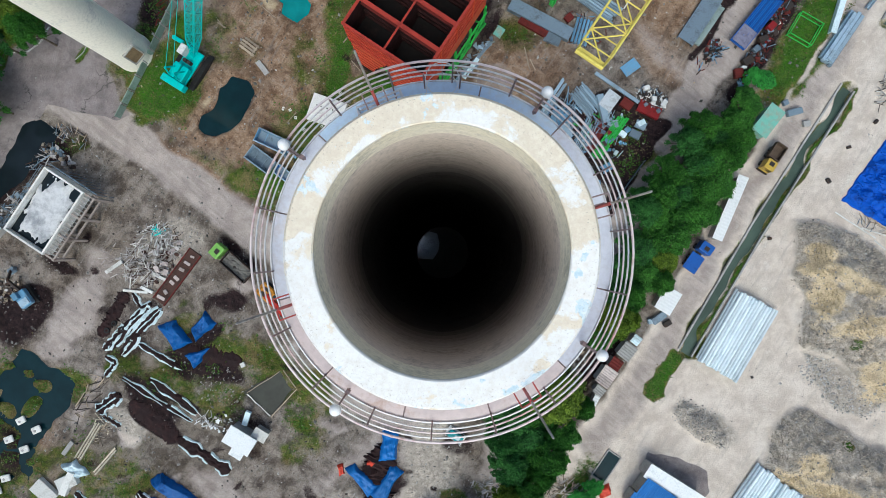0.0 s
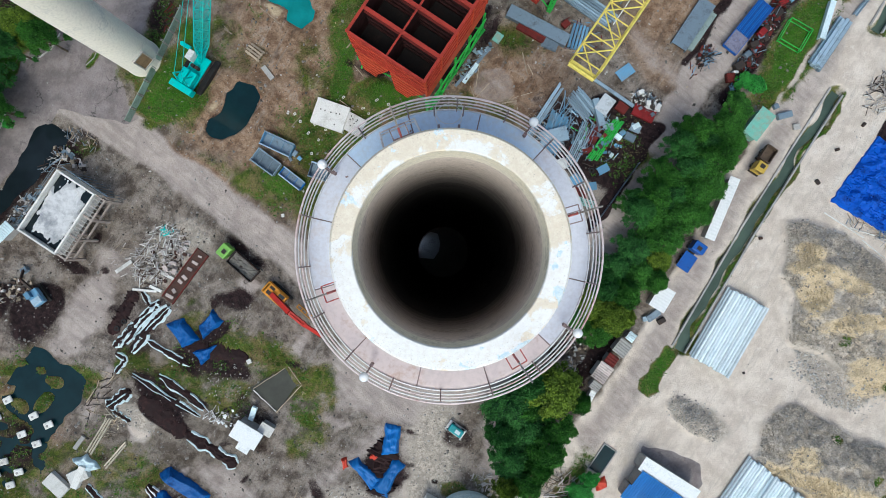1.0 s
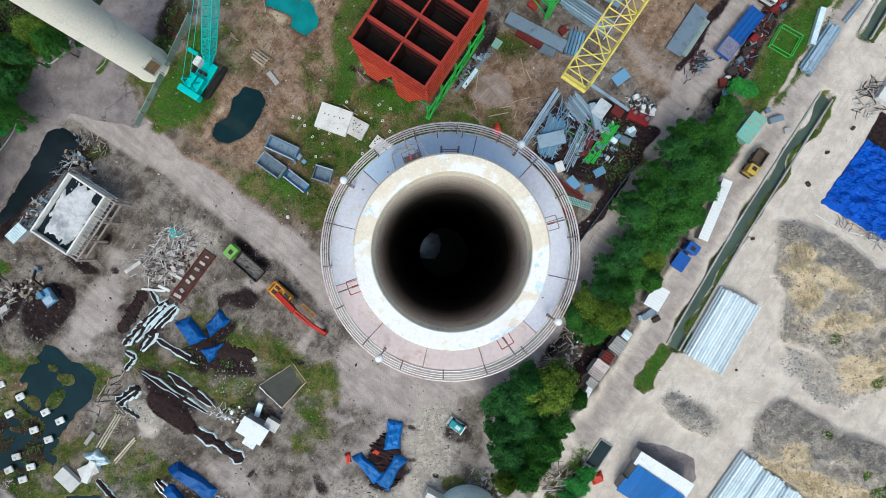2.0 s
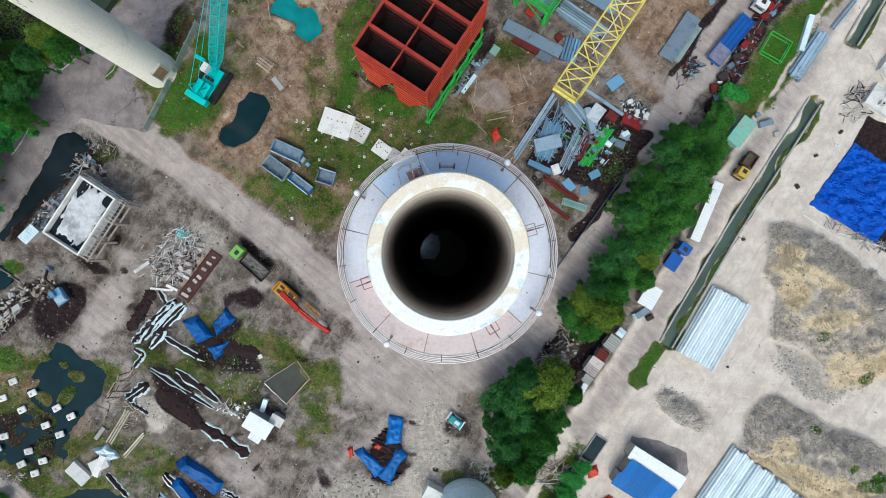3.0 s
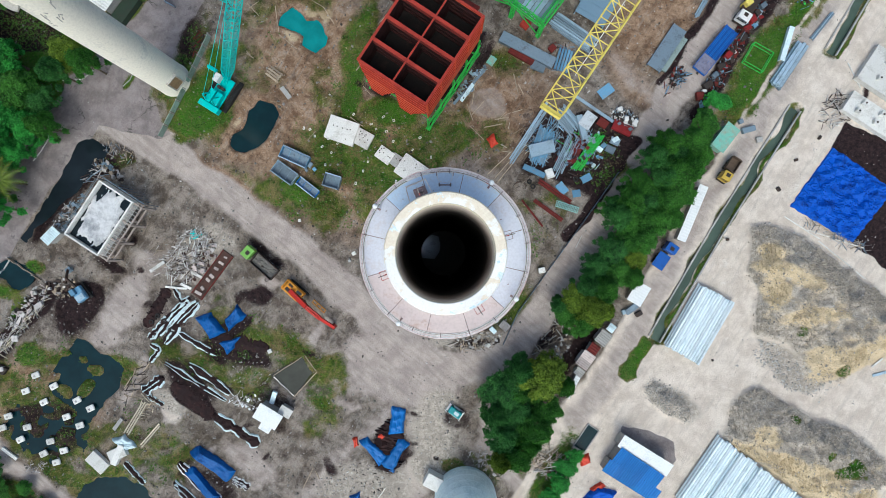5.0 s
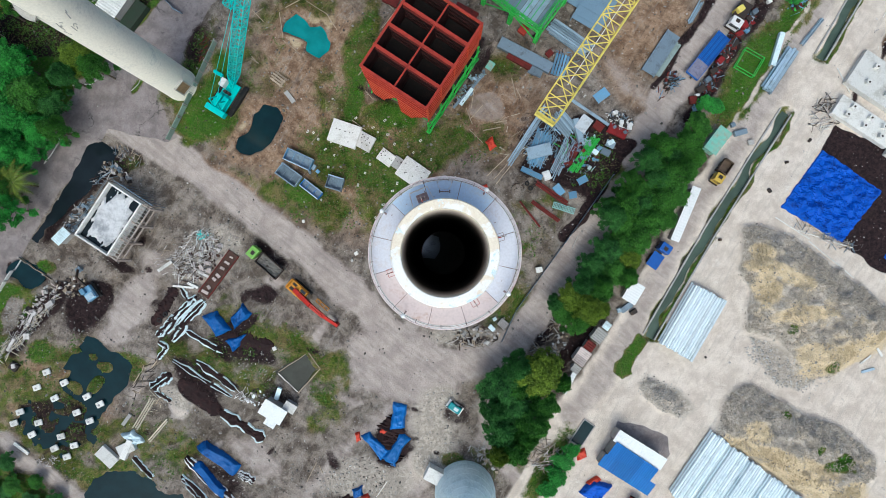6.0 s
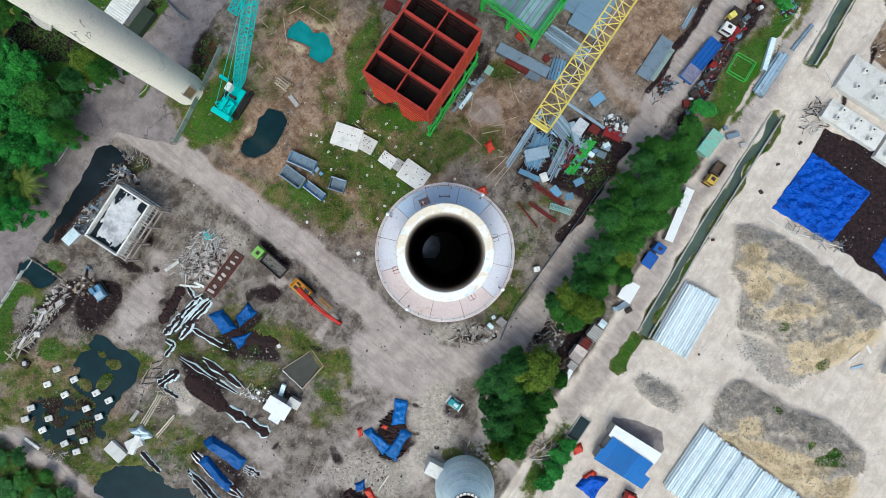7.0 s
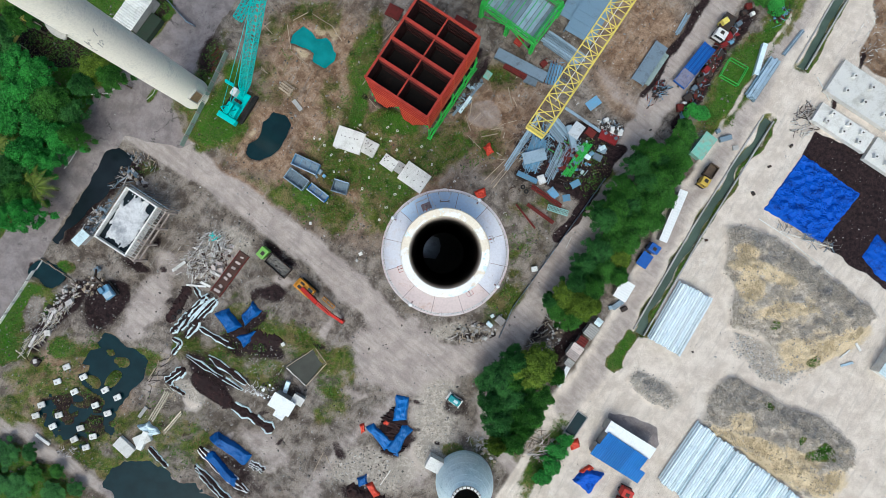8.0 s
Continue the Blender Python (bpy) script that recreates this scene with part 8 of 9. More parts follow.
for e0, s0, e1, s1, w, mat, lab in ((305, 480, 328, 464, 0.6, WHITE_CONC, "short concrete post on the dirt"), (518, 178, 532, 196, 0.9, GREY_CONC, "grey concrete plank on the dirt"), (66, 768, 90, 786, 0.6, WHITE_CONC, "pale concrete plank in the marsh"), (247, 738, 260, 720, 0.7, GREY_CONC, "grey concrete plank lying on grass"), (800, 205, 850, 150, 0.5, GREY_STEEL, "long grey pipe beside the bunker"), (812, 200, 832, 172, 0.7, CYAN_SHEET, "pale sheet beside the bunker"),
                                    (858, 140, 866, 128, 1.4, SKIP, "dull teal crate beside the bunker"), (370, 480, 390, 490, 0.5, WHITE_CONC, "white sleeper on the rubble"), (355, 500, 372, 508, 0.5, WHITE_CONC, "white sleeper on the rubble"), (330, 505, 365, 508, 0.4, WHITE_CONC, "white sleeper on the rubble"), (1000, 440, 1010, 420, 0.1, WHITE_CONC, "thin pale stick on the road edge")):
    pole(lab, e0, s0, e1, s1, w, 0.3, mat, "concrete_post" if mat in (WHITE_CONC, GREY_CONC) else "scrap_piece", "debris")


for e0, s0, e1, s1, lab in ((507, 44, 513, 87, "pale pole of the rail round the pit"), (513, 91, 543, 115, "pale pole of the rail round the pit"), (551, 24, 586, 46, "pale pole of the rail round the pit"), (517, 36, 543, 22, "pale pole of the rail round the pit"), (586, 46, 604, 74, "pale pole of the rail round the pit"),
                            (461, 40, 480, 60, "bleached pole on the rough grass"), (464, 48, 478, 38, "bleached pole on the rough grass"), (460, 118, 470, 130, "pale plank on the dirt"), (700, 36, 676, 74, "pale pole beside the bunker"), (690, 30, 702, 42, "pale pole beside the bunker"), (652, 176, 664, 190, "pale plank by the bunker foot"),
                            (630, 226, 652, 242, "white pole on the grass"), (560, 266, 574, 250, "white stick by the blocks"), (890, 300, 868, 326, "bleached pole on bare earth"), (836, 168, 830, 206, "pale pole on bare earth"), (906, 172, 914, 188, "yellowed plank on bare earth"), (830, 222, 850, 200, "pale pole on bare earth")):
    pole(lab, e0, s0, e1, s1, 0.13, 0.12, TIMBER)
pole("white sack thrown at the pit's edge", 568, 113, 580, 110, 0.7, 0.3, WHITE_CONC, "sack", "sack")


def fly_jib():
    """A spare lattice section lying against the fence."""
    a, b = site(418, 34, 0.8), site(440, -6, 0.8)
    bm = bmesh.new()
    lattice(bm, (0, 0, 0.8), b - a + Vector((0, 0, 0.8)), 1.5, 1.3, 5, 0.07)
    solid("boom_section", bm, CYAN_STEEL, "turquoise spare lattice boom section on the ground", "crane part", (a.x, a.y, 0))


fly_jib()
for e, s_at, w, l, turn in ((404, 147, 2.0, 0.7, -30), (398, 143, 0.6, 0.6, 0)):
    o = site(e, s_at, 0.6)
    bm = bmesh.new()
    box(bm, (0, 0, 0.3), (w, l, 0.6), bevel=0.08)
    solid("steel_case", bm, CYAN_STEEL, "small turquoise steel case on the grass", "case", (o.x, o.y, ground_z(o.x, o.y)), turn)


# ---- heaps of broken sticks, scrap and rubble ----
def stick_heap(label, e, s, a, b, turn, count, size, mats, seed, h=0.9, name="debris_heap"):
    """Broken beams and sticks thrown on a heap, each a piece of its own."""
    o = site(e, s)
    hp = thing(name, label, "debris", (o.x, o.y, ground_z(o.x, o.y)))
    r_ = random.Random(seed)
    shapes = []
    for k in range(4):
        bm = bmesh.new()
        box(bm, (0, 0, 0), (1.0, 0.05 + 0.025 * k, 0.06 + 0.02 * k))
        for v in bm.verts:
            v.co += Vector((r_.uniform(-0.06, 0.06), r_.uniform(-0.02, 0.02), r_.uniform(-0.02, 0.02)))
        shapes.append(bm)
    meshes = []
    for bm in shapes:
        for mt in mats:
            meshes.append(mesh_of("stick", bm.copy(), mt))
        bm.free()
    ca, sa = math.cos(radians(-turn)), math.sin(radians(-turn))
    for i in range(count):
        f, g = math.sqrt(r_.random()), r_.uniform(0, 6.283)
        u, v = f * math.cos(g) * a * STEP, f * math.sin(g) * b * STEP
        L = size * r_.uniform(0.4, 1.5)
        z = h * (1 - f * f) * r_.uniform(0.2, 1.0) + 0.08
        piece("stick", r_.choice(meshes), hp, pose(u * ca - v * sa, u * sa + v * ca, z, r_.uniform(-15, 15), r_.uniform(-14, 14), (r_.choice((-turn, -turn, 90 - turn)) + r_.gauss(0, 14) if name == "scrap_stack" else r_.choice((turn + 60, -turn, 30)) + r_.gauss(0, 40))) @ Matrix.Diagonal((L, r_.uniform(0.5, 1.5), 1, 1)))
    return hp


PALE_SCRAP = surface("pale_broken_scrap", (0.50, 0.47, 0.45), (0.32, 0.29, 0.27), 0.8, 0, 0.8, 6, 0.5, 0.01, vary=0.3)
stick_heap("tangled heap of pale broken scrap", 368, 455, 52, 34, -55, 290, 1.5, (PALE_SCRAP, WHITE_CONC, PALE_SCRAP, BED), 1, 1.1)
stick_heap("turquoise scrap on top of the pale heap", 380, 420, 14, 8, 0, 22, 0.9, (CYAN_STEEL, CYAN_SHEET), 2, 1.5)
stick_heap("pale boards and broken concrete stacked along the grassy bank", 88, 570, 84, 13, -50, 170, 2.3, (PALE_SCRAP, GREY_CONC, PALE_TIMBER, DARK_STEEL), 3, 0.8, "scrap_stack")
stick_heap("heap of brown branches and planks under the trees", 950, 786, 44, 26, 30, 190, 2.0, (TIMBER, BARK, PALE_SCRAP), 4, 1.0)
stick_heap("rubble and planks south of the chimney", 830, 590, 46, 20, 0, 90, 1.2, (PALE_SCRAP, TIMBER, DARK_STEEL), 5, 0.6)
stick_heap("bent reinforcing bars beside the raft", 1428, 212, 36, 24, -50, 120, 1.5, (WHITE_CONC, PALE_SCRAP, DARK_STEEL), 6, 0.7)
stick_heap("bent bars along the tarpaulin edge", 1425, 420, 60, 10, 24, 70, 1.6, (PALE_SCRAP, TIMBER, GREY_STEEL), 7, 0.4)
for e, s, w, l, turn in ((122, 536, 1.0, 1.7, 10), (92, 560, 0.7, 3.4, 35), (84, 590, 1.3, 1.2, 70), (58, 604, 0.6, 3.0, 36)):
    o = site(e, s, 0.7)
    bm = bmesh.new()
    box(bm, (0, 0, 0.12), (w, l, 0.22), 0, 6, -5, 0.04)
    solid("broken_slab", bm, PALE_SCRAP, "broken pale concrete slab lying on debris", "slab", (o.x, o.y, 0.55), turn - 70, "broken slabs on the debris")
stick_heap("pale broken frames and poles north of the tank", 252, 284, 30, 12, 28, 46, 1.0, (PALE_SCRAP, TIMBER, GREY_STEEL), 41, 0.3)
stick_heap("pale crumbs of concrete beside the square pit", 470, 642, 34, 30, 0, 70, 0.28, (GREY_CONC, PALE_SCRAP), 42, 0.1)
stick_heap("thin brown branches on the bare earth", 300, 700, 30, 14, -50, 30, 1.6, (BARK, TIMBER, PALE_TIMBER), 43, 0.15)
stick_heap("short planks strewn west of the scrap heap", 325, 460, 26, 30, 0, 26, 1.1, (PALE_SCRAP, TIMBER, DARK_STEEL), 44, 0.12)
stick_heap("thin pale poles strewn on the weeds", 905, 250, 40, 40, 0, 22, 2.6, (TIMBER, PALE_TIMBER), 45, 0.1)
stick_heap("small rubble strewn between the tarpaulins", 650, 820, 60, 30, 0, 60, 0.45, (PALE_SCRAP, WHITE_CONC, DARK_STEEL), 46, 0.1)
stick_heap("dark rods and offcuts beside the dirt road", 1160, 165, 30, 10, -58, 34, 1.2, (DARK_STEEL, RED_DARK, BLUE_STEEL), 47, 0.3)
stick_heap("grey offcuts along the girders", 985, 130, 40, 24, 30, 50, 1.6, (GREY_STEEL, BLUE_STEEL, DARK_STEEL, RED_DARK), 48, 0.4)
stick_heap("grey twigs beside the marsh", 120, 798, 16, 10, 0, 30, 0.9, (PALE_SCRAP,), 8, 0.4)
stick_heap("dark scrap beside the tank", 215, 322, 22, 14, -40, 34, 1.4, (PALE_SCRAP, GREY_STEEL, DARK_STEEL), 9, 0.7)
stick_heap("grey scrap beside the settling tank", 165, 395, 14, 34, 30, 40, 1.2, (PALE_SCRAP, GREY_STEEL, DARK_STEEL), 10, 0.6)
stick_heap("scrap heap of white and grey metal by the road", 1078, 228, 22, 16, 30, 60, 1.2, (GREY_STEEL, DARK_STEEL, TRUCK_WHITE), 11, 1.2)
stick_heap("black and red scrap beside the trailer", 1270, 90, 34, 12, -58, 60, 1.5, (DARK_STEEL, RED_DARK, GREY_STEEL), 12, 1.2)
stick_heap("black and red scrap on the verge", 1230, 165, 44, 12, -58, 60, 1.6, (DARK_STEEL, RED_DARK, GREY_STEEL), 13, 1.0)
stick_heap("dark scrap beside the steel slab", 1172, 160, 16, 10, -50, 34, 1.4, (DARK_STEEL, GREY_STEEL, BLUE_STEEL), 14, 0.8)
stick_heap("dark scrap under the purlins", 960, 265, 50, 30, 30, 60, 1.8, (DARK_STEEL, GREY_STEEL, BLUE_STEEL, PALE_STEEL), 15, 0.6)
stick_heap("thin blue-grey sections stacked in the scrap yard", 950, 262, 44, 22, -58, 80, 3.2, (PALE_STEEL, BLUE_STEEL, PALE_STEEL, GREY_STEEL), 31, 0.7, "scrap_stack")
stick_heap("thin pale sections strewn in the scrap yard", 1000, 275, 40, 26, -58, 70, 2.4, (PALE_STEEL, BLUE_STEEL, GREEN_STEEL, RED_DARK), 32, 0.5, "scrap_stack")
stick_heap("dark twigs north of the grid panel", 925, 330, 26, 18, 0, 36, 1.2, (DARK_STEEL, BARK), 16, 0.3)
stick_heap("dark debris along the trees", 955, 590, 46, 14, -58, 70, 1.3, (DARK_STEEL, GREY_CONC, TIMBER), 17, 0.5)
stick_heap("red scrap iron beside the bunker", 775, 50, 34, 22, 20, 50, 1.8, (RED_DARK, DARK_STEEL), 18, 0.8)
stick_heap("dark red scrap beside the green fence", 382, 108, 12, 26, 20, 34, 1.3, (RED_DARK, DARK_STEEL), 19, 0.8)
stick_heap("blue and red scrap at the verge end", 1385, 28, 22, 12, -50, 34, 1.3, (RED_DARK, BLUE_STEEL, DARK_STEEL, GREEN_STEEL), 20, 0.6)
stick_heap("old rails and sleepers along the marsh", 285, 655, 46, 10, -52, 36, 2.4, (DARK_STEEL, TIMBER), 21, 0.3)
stick_heap("loose rubble beside the silo", 845, 780, 20, 16, 0, 40, 0.9, (PALE_SCRAP, GREY_CONC), 22, 0.4)
stick_heap("pale pegs and bars in a brown bed", 1540, 70, 34, 46, 0, 46, 0.7, (WHITE_CONC, PALE_SCRAP), 23, 0.25)
stick_heap("white crumpled sheets among the rubble", 452, 690, 20, 12, 20, 30, 0.9, (WHITE_SHEET, PALE_SCRAP), 24, 0.4)


def crate_heap(label, items, name="scrap_heap"):
    """A few boxes, drums and lids standing together."""
    o = site(items[0][0], items[0][1])
    hp = thing(name, label, "scrap", (o.x, o.y, ground_z(o.x, o.y)))
    r_ = random.Random(int(items[0][0]))
    for e, s, w, l, h, mat in items:
        p = site(e, s, h) - o
        bm = bmesh.new()
        box(bm, (p.x, p.y, h / 2 + 0.05), (w, l, h), r_.uniform(0, 60), bevel=min(w, l, h) * 0.15)
        part("crate", bm, mat, hp)


crate_heap("white appliances and drums on the scrap", [(1073, 212, 1.0, 0.8, 1.1, TRUCK_WHITE), (1084, 228, 0.8, 0.9, 1.0, TRUCK_WHITE), (1098, 234, 1.3, 0.8, 0.9, TRUCK_WHITE), (1090, 245, 0.7, 0.7, 0.8, GREY_STEEL), (1072, 236, 0.6, 0.6, 0.8, GREY_STEEL)])
crate_heap("white sacks and lids in the scrap yard", [(958, 318, 1.5, 1.9, 0.8, TRUCK_WHITE), (1040, 278, 0.9, 1.2, 0.8, CYAN_SHEET), (1030, 305, 0.8, 0.6, 0.5, CYAN_SHEET), (1066, 262, 1.4, 0.9, 0.6, CYAN_SHEET), (1030, 265, 0.6, 0.9, 0.7, GREY_STEEL)])
crate_heap("red and black machine parts on the verge", [(1292, 62, 1.3, 1.5, 1.3, CRIMSON), (1283, 78, 1.6, 1.0, 1.0, CRIMSON), (1300, 52, 1.0, 1.2, 1.1, DARK_STEEL), (1275, 92, 1.5, 1.5, 0.9, DARK_STEEL), (1310, 40, 1.2, 1.0, 1.0, GREY_STEEL), (1286, 35, 1.4, 1.2, 2.4, YELLOW_STEEL)])
crate_heap("red engine and black parts beside the trailer", [(1252, 122, 1.4, 1.2, 1.2, CRIMSON), (1240, 140, 1.6, 1.0, 1.0, DARK_STEEL), (1262, 118, 0.5, 0.5, 0.6, TRUCK_WHITE), (1230, 155, 1.2, 1.0, 1.0, GREY_STEEL)])
crate_heap("red and grey machine parts at the lane end", [(1328, 8, 1.3, 1.2, 1.0, RED_DARK), (1320, 20, 1.2, 1.0, 1.0, DARK_STEEL), (1335, 22, 0.8, 0.8, 0.9, TRUCK_WHITE)])
crate_heap("parts of a dismantled truck on the verge", [(1218, 172, 1.8, 1.4, 1.0, DARK_STEEL), (1205, 190, 1.5, 1.6, 0.9, RED_DARK), (1212, 182, 0.9, 0.5, 0.9, TRUCK_WHITE), (1238, 205, 1.6, 0.9, 0.8, PALE_STEEL)])
crate_heap("grey steel table beside the skip", [(1285, 245, 2.6, 1.1, 0.9, PALE_STEEL), (1272, 232, 0.9, 0.9, 0.7, GREY_STEEL), (1302, 262, 1.2, 1.0, 0.5, GREY_CONC)])
crate_heap("grey machine and trolley beside the awning", [(1092, 540, 2.6, 1.2, 0.9, GREY_STEEL), (1104, 548, 1.4, 0.9, 0.8, DARK_STEEL), (1080, 545, 0.9, 0.9, 0.7, PALE_STEEL)])
crate_heap("broken concrete blocks at the chimney foot", [(884, 568, 1.6, 1.9, 0.7, PALE_SCRAP), (865, 575, 0.9, 1.4, 0.7, CYAN_SHEET), (858, 600, 0.8, 0.6, 0.5, WHITE_CONC), (870, 560, 0.8, 0.7, 0.4, CYAN_SHEET), (945, 477, 1.3, 1.1, 0.8, WHITE_CONC)])
crate_heap("stone and blocks by the dirt road", [(637, 450, 0.8, 0.7, 0.5, WHITE_CONC), (630, 462, 0.5, 0.5, 0.4, GREY_CONC), (548, 396, 0.5, 0.6, 0.4, WHITE_CONC), (500, 610, 0.8, 0.8, 0.4, WHITE_CONC)], "stone_group")
crate_heap("dark blocks lying on the pale sand", [(1250, 426, 0.6, 0.5, 0.4, DARK_STEEL), (1334, 343, 0.6, 0.9, 0.5, DARK_STEEL), (1225, 624, 0.4, 0.4, 0.3, DARK_STEEL), (1363, 295, 0.7, 0.5, 0.4, DARK_STEEL), (1402, 258, 0.8, 0.5, 0.4, DARK_STEEL)], "stone_group")
crate_heap("blue and white odds beside the troughs", [(565, 305, 1.1, 0.7, 0.7, PALE_STEEL), (572, 312, 0.7, 0.7, 0.5, BLUE_STEEL), (558, 312, 0.5, 1.0, 0.4, GREY_STEEL)])
crate_heap("small pale crate and black tyre by the marsh", [(62, 641, 1.5, 1.7, 0.8, DARK_STEEL), (62, 640, 0.8, 0.9, 1.0, PALE_SCRAP)])
crate_heap("red crate at the foot of the green gantry", [(918, 72, 1.7, 1.7, 0.9, RED_TOP), (940, 82, 1.6, 1.0, 0.8, DARK_STEEL), (962, 112, 1.4, 1.2, 0.7, RED_DARK)])



def jumble(label, e, s_at, a, b, turn, count, size, mats, seed, h=0.6):
    """Small boxes, drums, bars and sheets thrown together, each a piece of its own."""
    o = site(e, s_at)
    jb = thing("scrap_heap", label, "scrap", (o.x, o.y, ground_z(o.x, o.y)))
    r_ = random.Random(seed)
    meshes = []
    for mt in mats:
        for k in range(4):
            bm = bmesh.new()
            if k == 0:
                box(bm, (0, 0, 0), (0.8, 0.55, 0.45))
            elif k == 1:
                cyl(bm, (0, 0, -0.3), 0.28, 0.6, 10)
            elif k == 2:
                box(bm, (0, 0, 0), (1.9, 0.10, 0.10))
            else:
                box(bm, (0, 0, 0), (1.1, 0.8, 0.04))
            for v in bm.verts:
                v.co += Vector((r_.uniform(-0.07, 0.07), r_.uniform(-0.07, 0.07), r_.uniform(-0.04, 0.04)))
            meshes.append(mesh_of(("box", "drum", "bar", "sheet")[k], bm, mt))
    ca, sa = math.cos(radians(-turn)), math.sin(radians(-turn))
    for i in range(count):
        f, g = math.sqrt(r_.random()), r_.uniform(0, 6.283)
        u, v = f * math.cos(g) * a * STEP, f * math.sin(g) * b * STEP
        me_ = r_.choice(meshes)
        k = size * r_.uniform(0.5, 1.4)
        piece(me_.name.split(".")[0], me_, jb, pose(u * ca - v * sa, u * sa + v * ca, 0.15 + h * (1 - f * f) * r_.random(), r_.uniform(-25, 25), r_.uniform(-25, 25), r_.uniform(0, 360)) @ Matrix.Diagonal((k, k, k, 1)))


MIXED = (DARK_STEEL, DARK_STEEL, DARK_STEEL, RED_DARK, GREY_STEEL)
jumble("black, red and grey engine parts along the verge", 1288, 66, 34, 11, -58, 70, 0.8, MIXED + (CRIMSON, BLUE_STEEL), 71)
jumble("black and red machine parts beside the trailer", 1256, 118, 40, 10, -58, 70, 0.75, MIXED + (CRIMSON,), 72)
jumble("rusty parts and lids on the weedy verge", 1222, 178, 36, 10, -58, 60, 0.75, MIXED + (BLUE_STEEL,), 73)
jumble("white, black and grey scrap at the road bend", 1082, 228, 22, 15, 30, 70, 0.7, (TRUCK_WHITE, DARK_STEEL, GREY_STEEL, DARK_STEEL), 74, 1.0)
jumble("grey and rusty scrap between the purlins", 1010, 285, 46, 34, -40, 90, 0.8, (PALE_STEEL, GREY_STEEL, DARK_STEEL, BLUE_STEEL, RED_DARK), 75, 0.5)
jumble("dark offcuts beside the steel slab", 1166, 158, 18, 10, -50, 40, 0.7, MIXED, 76)
jumble("grey pipes and dull crates beside the bunker", 826, 172, 40, 9, -52, 46, 0.8, (GREY_STEEL, DARK_STEEL, SKIP_GREY, PALE_STEEL), 77)
jumble("broken blocks and boards at the chimney foot", 838, 588, 40, 16, 0, 80, 0.6, (PALE_SCRAP, GREY_CONC, TIMBER, DARK_STEEL), 78, 0.3)
jumble("dark rubbish beside the huts", 975, 602, 40, 12, -58, 70, 0.6, (DARK_STEEL, GREY_CONC, TRUCK_WHITE, TIMBER), 79, 0.3)
jumble("dark scrap round the settling tank", 172, 388, 10, 40, 34, 50, 0.8, (GREY_STEEL, DARK_STEEL, PALE_SCRAP), 80, 0.4)
jumble("dark scrap and boards north of the tank", 236, 316, 30, 10, 34, 50, 0.8, (GREY_STEEL, DARK_STEEL, PALE_SCRAP, TIMBER), 81, 0.4)
jumble("broken concrete and iron by the drain", 106, 540, 56, 16, -50, 90, 0.75, (PALE_SCRAP, GREY_CONC, DARK_STEEL, SLEEPER), 82, 0.5)
jumble("boards and iron beside the blue loader", 165, 505, 22, 16, -40, 46, 0.7, (DARK_STEEL, PALE_SCRAP, TIMBER), 83, 0.3)
jumble("pinkish boards on the pale scrap heap", 384, 462, 40, 26, -50, 70, 0.7, (SLEEPER, PALE_SCRAP, BED), 84, 0.8)
jumble("white and grey rags by the pump house", 474, 694, 26, 14, 20, 46, 0.55, (WHITE_SHEET, PALE_SCRAP, DARK_STEEL), 85, 0.3)
jumble("rags and boxes at the lane end", 1380, 24, 22, 10, -50, 40, 0.7, (RED_DARK, BLUE_STEEL, DARK_STEEL, GREEN_STEEL), 86, 0.4)
jumble("loose stones and boards east of the silo", 862, 800, 22, 22, 0, 50, 0.6, (PALE_SCRAP, GREY_CONC, TIMBER), 87, 0.2)


DECK_GREEN = surface("mossy_black_green_deck", (0.030, 0.050, 0.032), (0.05, 0.05, 0.04), 0.8, 0, 0.6, 5, 0.5, 0.01)
# roofs and racks under the cream chimney
shed("grey ribbed roof behind the cream chimney", 214, 44, 256, -16, 4.4, 3.0, WHITE_CONC, GREY_CONC, 0.3, 0.5, 4)
plate("dark green steel deck beside the ribbed roof", 246, 68, 275, 28, 2.6, 1.4, DECK_GREEN, "steel_deck")
bundle("yellow pipe rack bridging a dark yard", 30, 94, 70, 30, 1.9, 5, 1, 0.16, YELLOW_STEEL, "pipe_rack", "pipe", "pipes", 3.2, 0.05)
fence("grey tube rail along the asphalt", [(296, 2), (330, 40), (345, 48)], 1.0, 2.0, GREY_STEEL, GREY_STEEL, "railing")
TY = None
for e, s in ((924, 332), (930, 340), (1000, 328), (330, 560), (318, 552), (308, 562), (340, 575)):
    o = site(e, s)
    m = pose(o.x, o.y, ground_z(o.x, o.y) + 0.2, 88, 0, (e * 13) % 90)
    if TY is None:
        TY = tagged(new("old_tyre", TYRE), "worn black tyre lying on the ground", "tyre", "old tyres")
        TY.matrix_basis = m
    else:
        copy_thing(TY, m)


def drain_pit():
    """A rectangular open pit of dark water with a low kerb, at the lane's end."""
    o, L, rz = lay(1005, 770, 1030, 733, 0.2)
    pit = thing("drain_pit", "rectangular kerbed pit of dark standing water", "pit", (o.x, o.y, 0), rz)
    W = 2.5
    local_box("water", (0, 0, 0.02), (L - 0.3, W - 0.3, 0.2), WATER_DARK, pit, "dark green still water")
    for k in (-1, 1):
        local_box("kerb", (0, k * W / 2, 0.05), (L, 0.22, 0.34), GREY_CONC, pit, "", 0, 0, 0, 0.03)
        local_box("kerb", (k * (L / 2 - 0.11), 0, 0.047), (0.22, W - 0.24, 0.33), GREY_CONC, pit, "", 0, 0, 0, 0.03)


drain_pit()


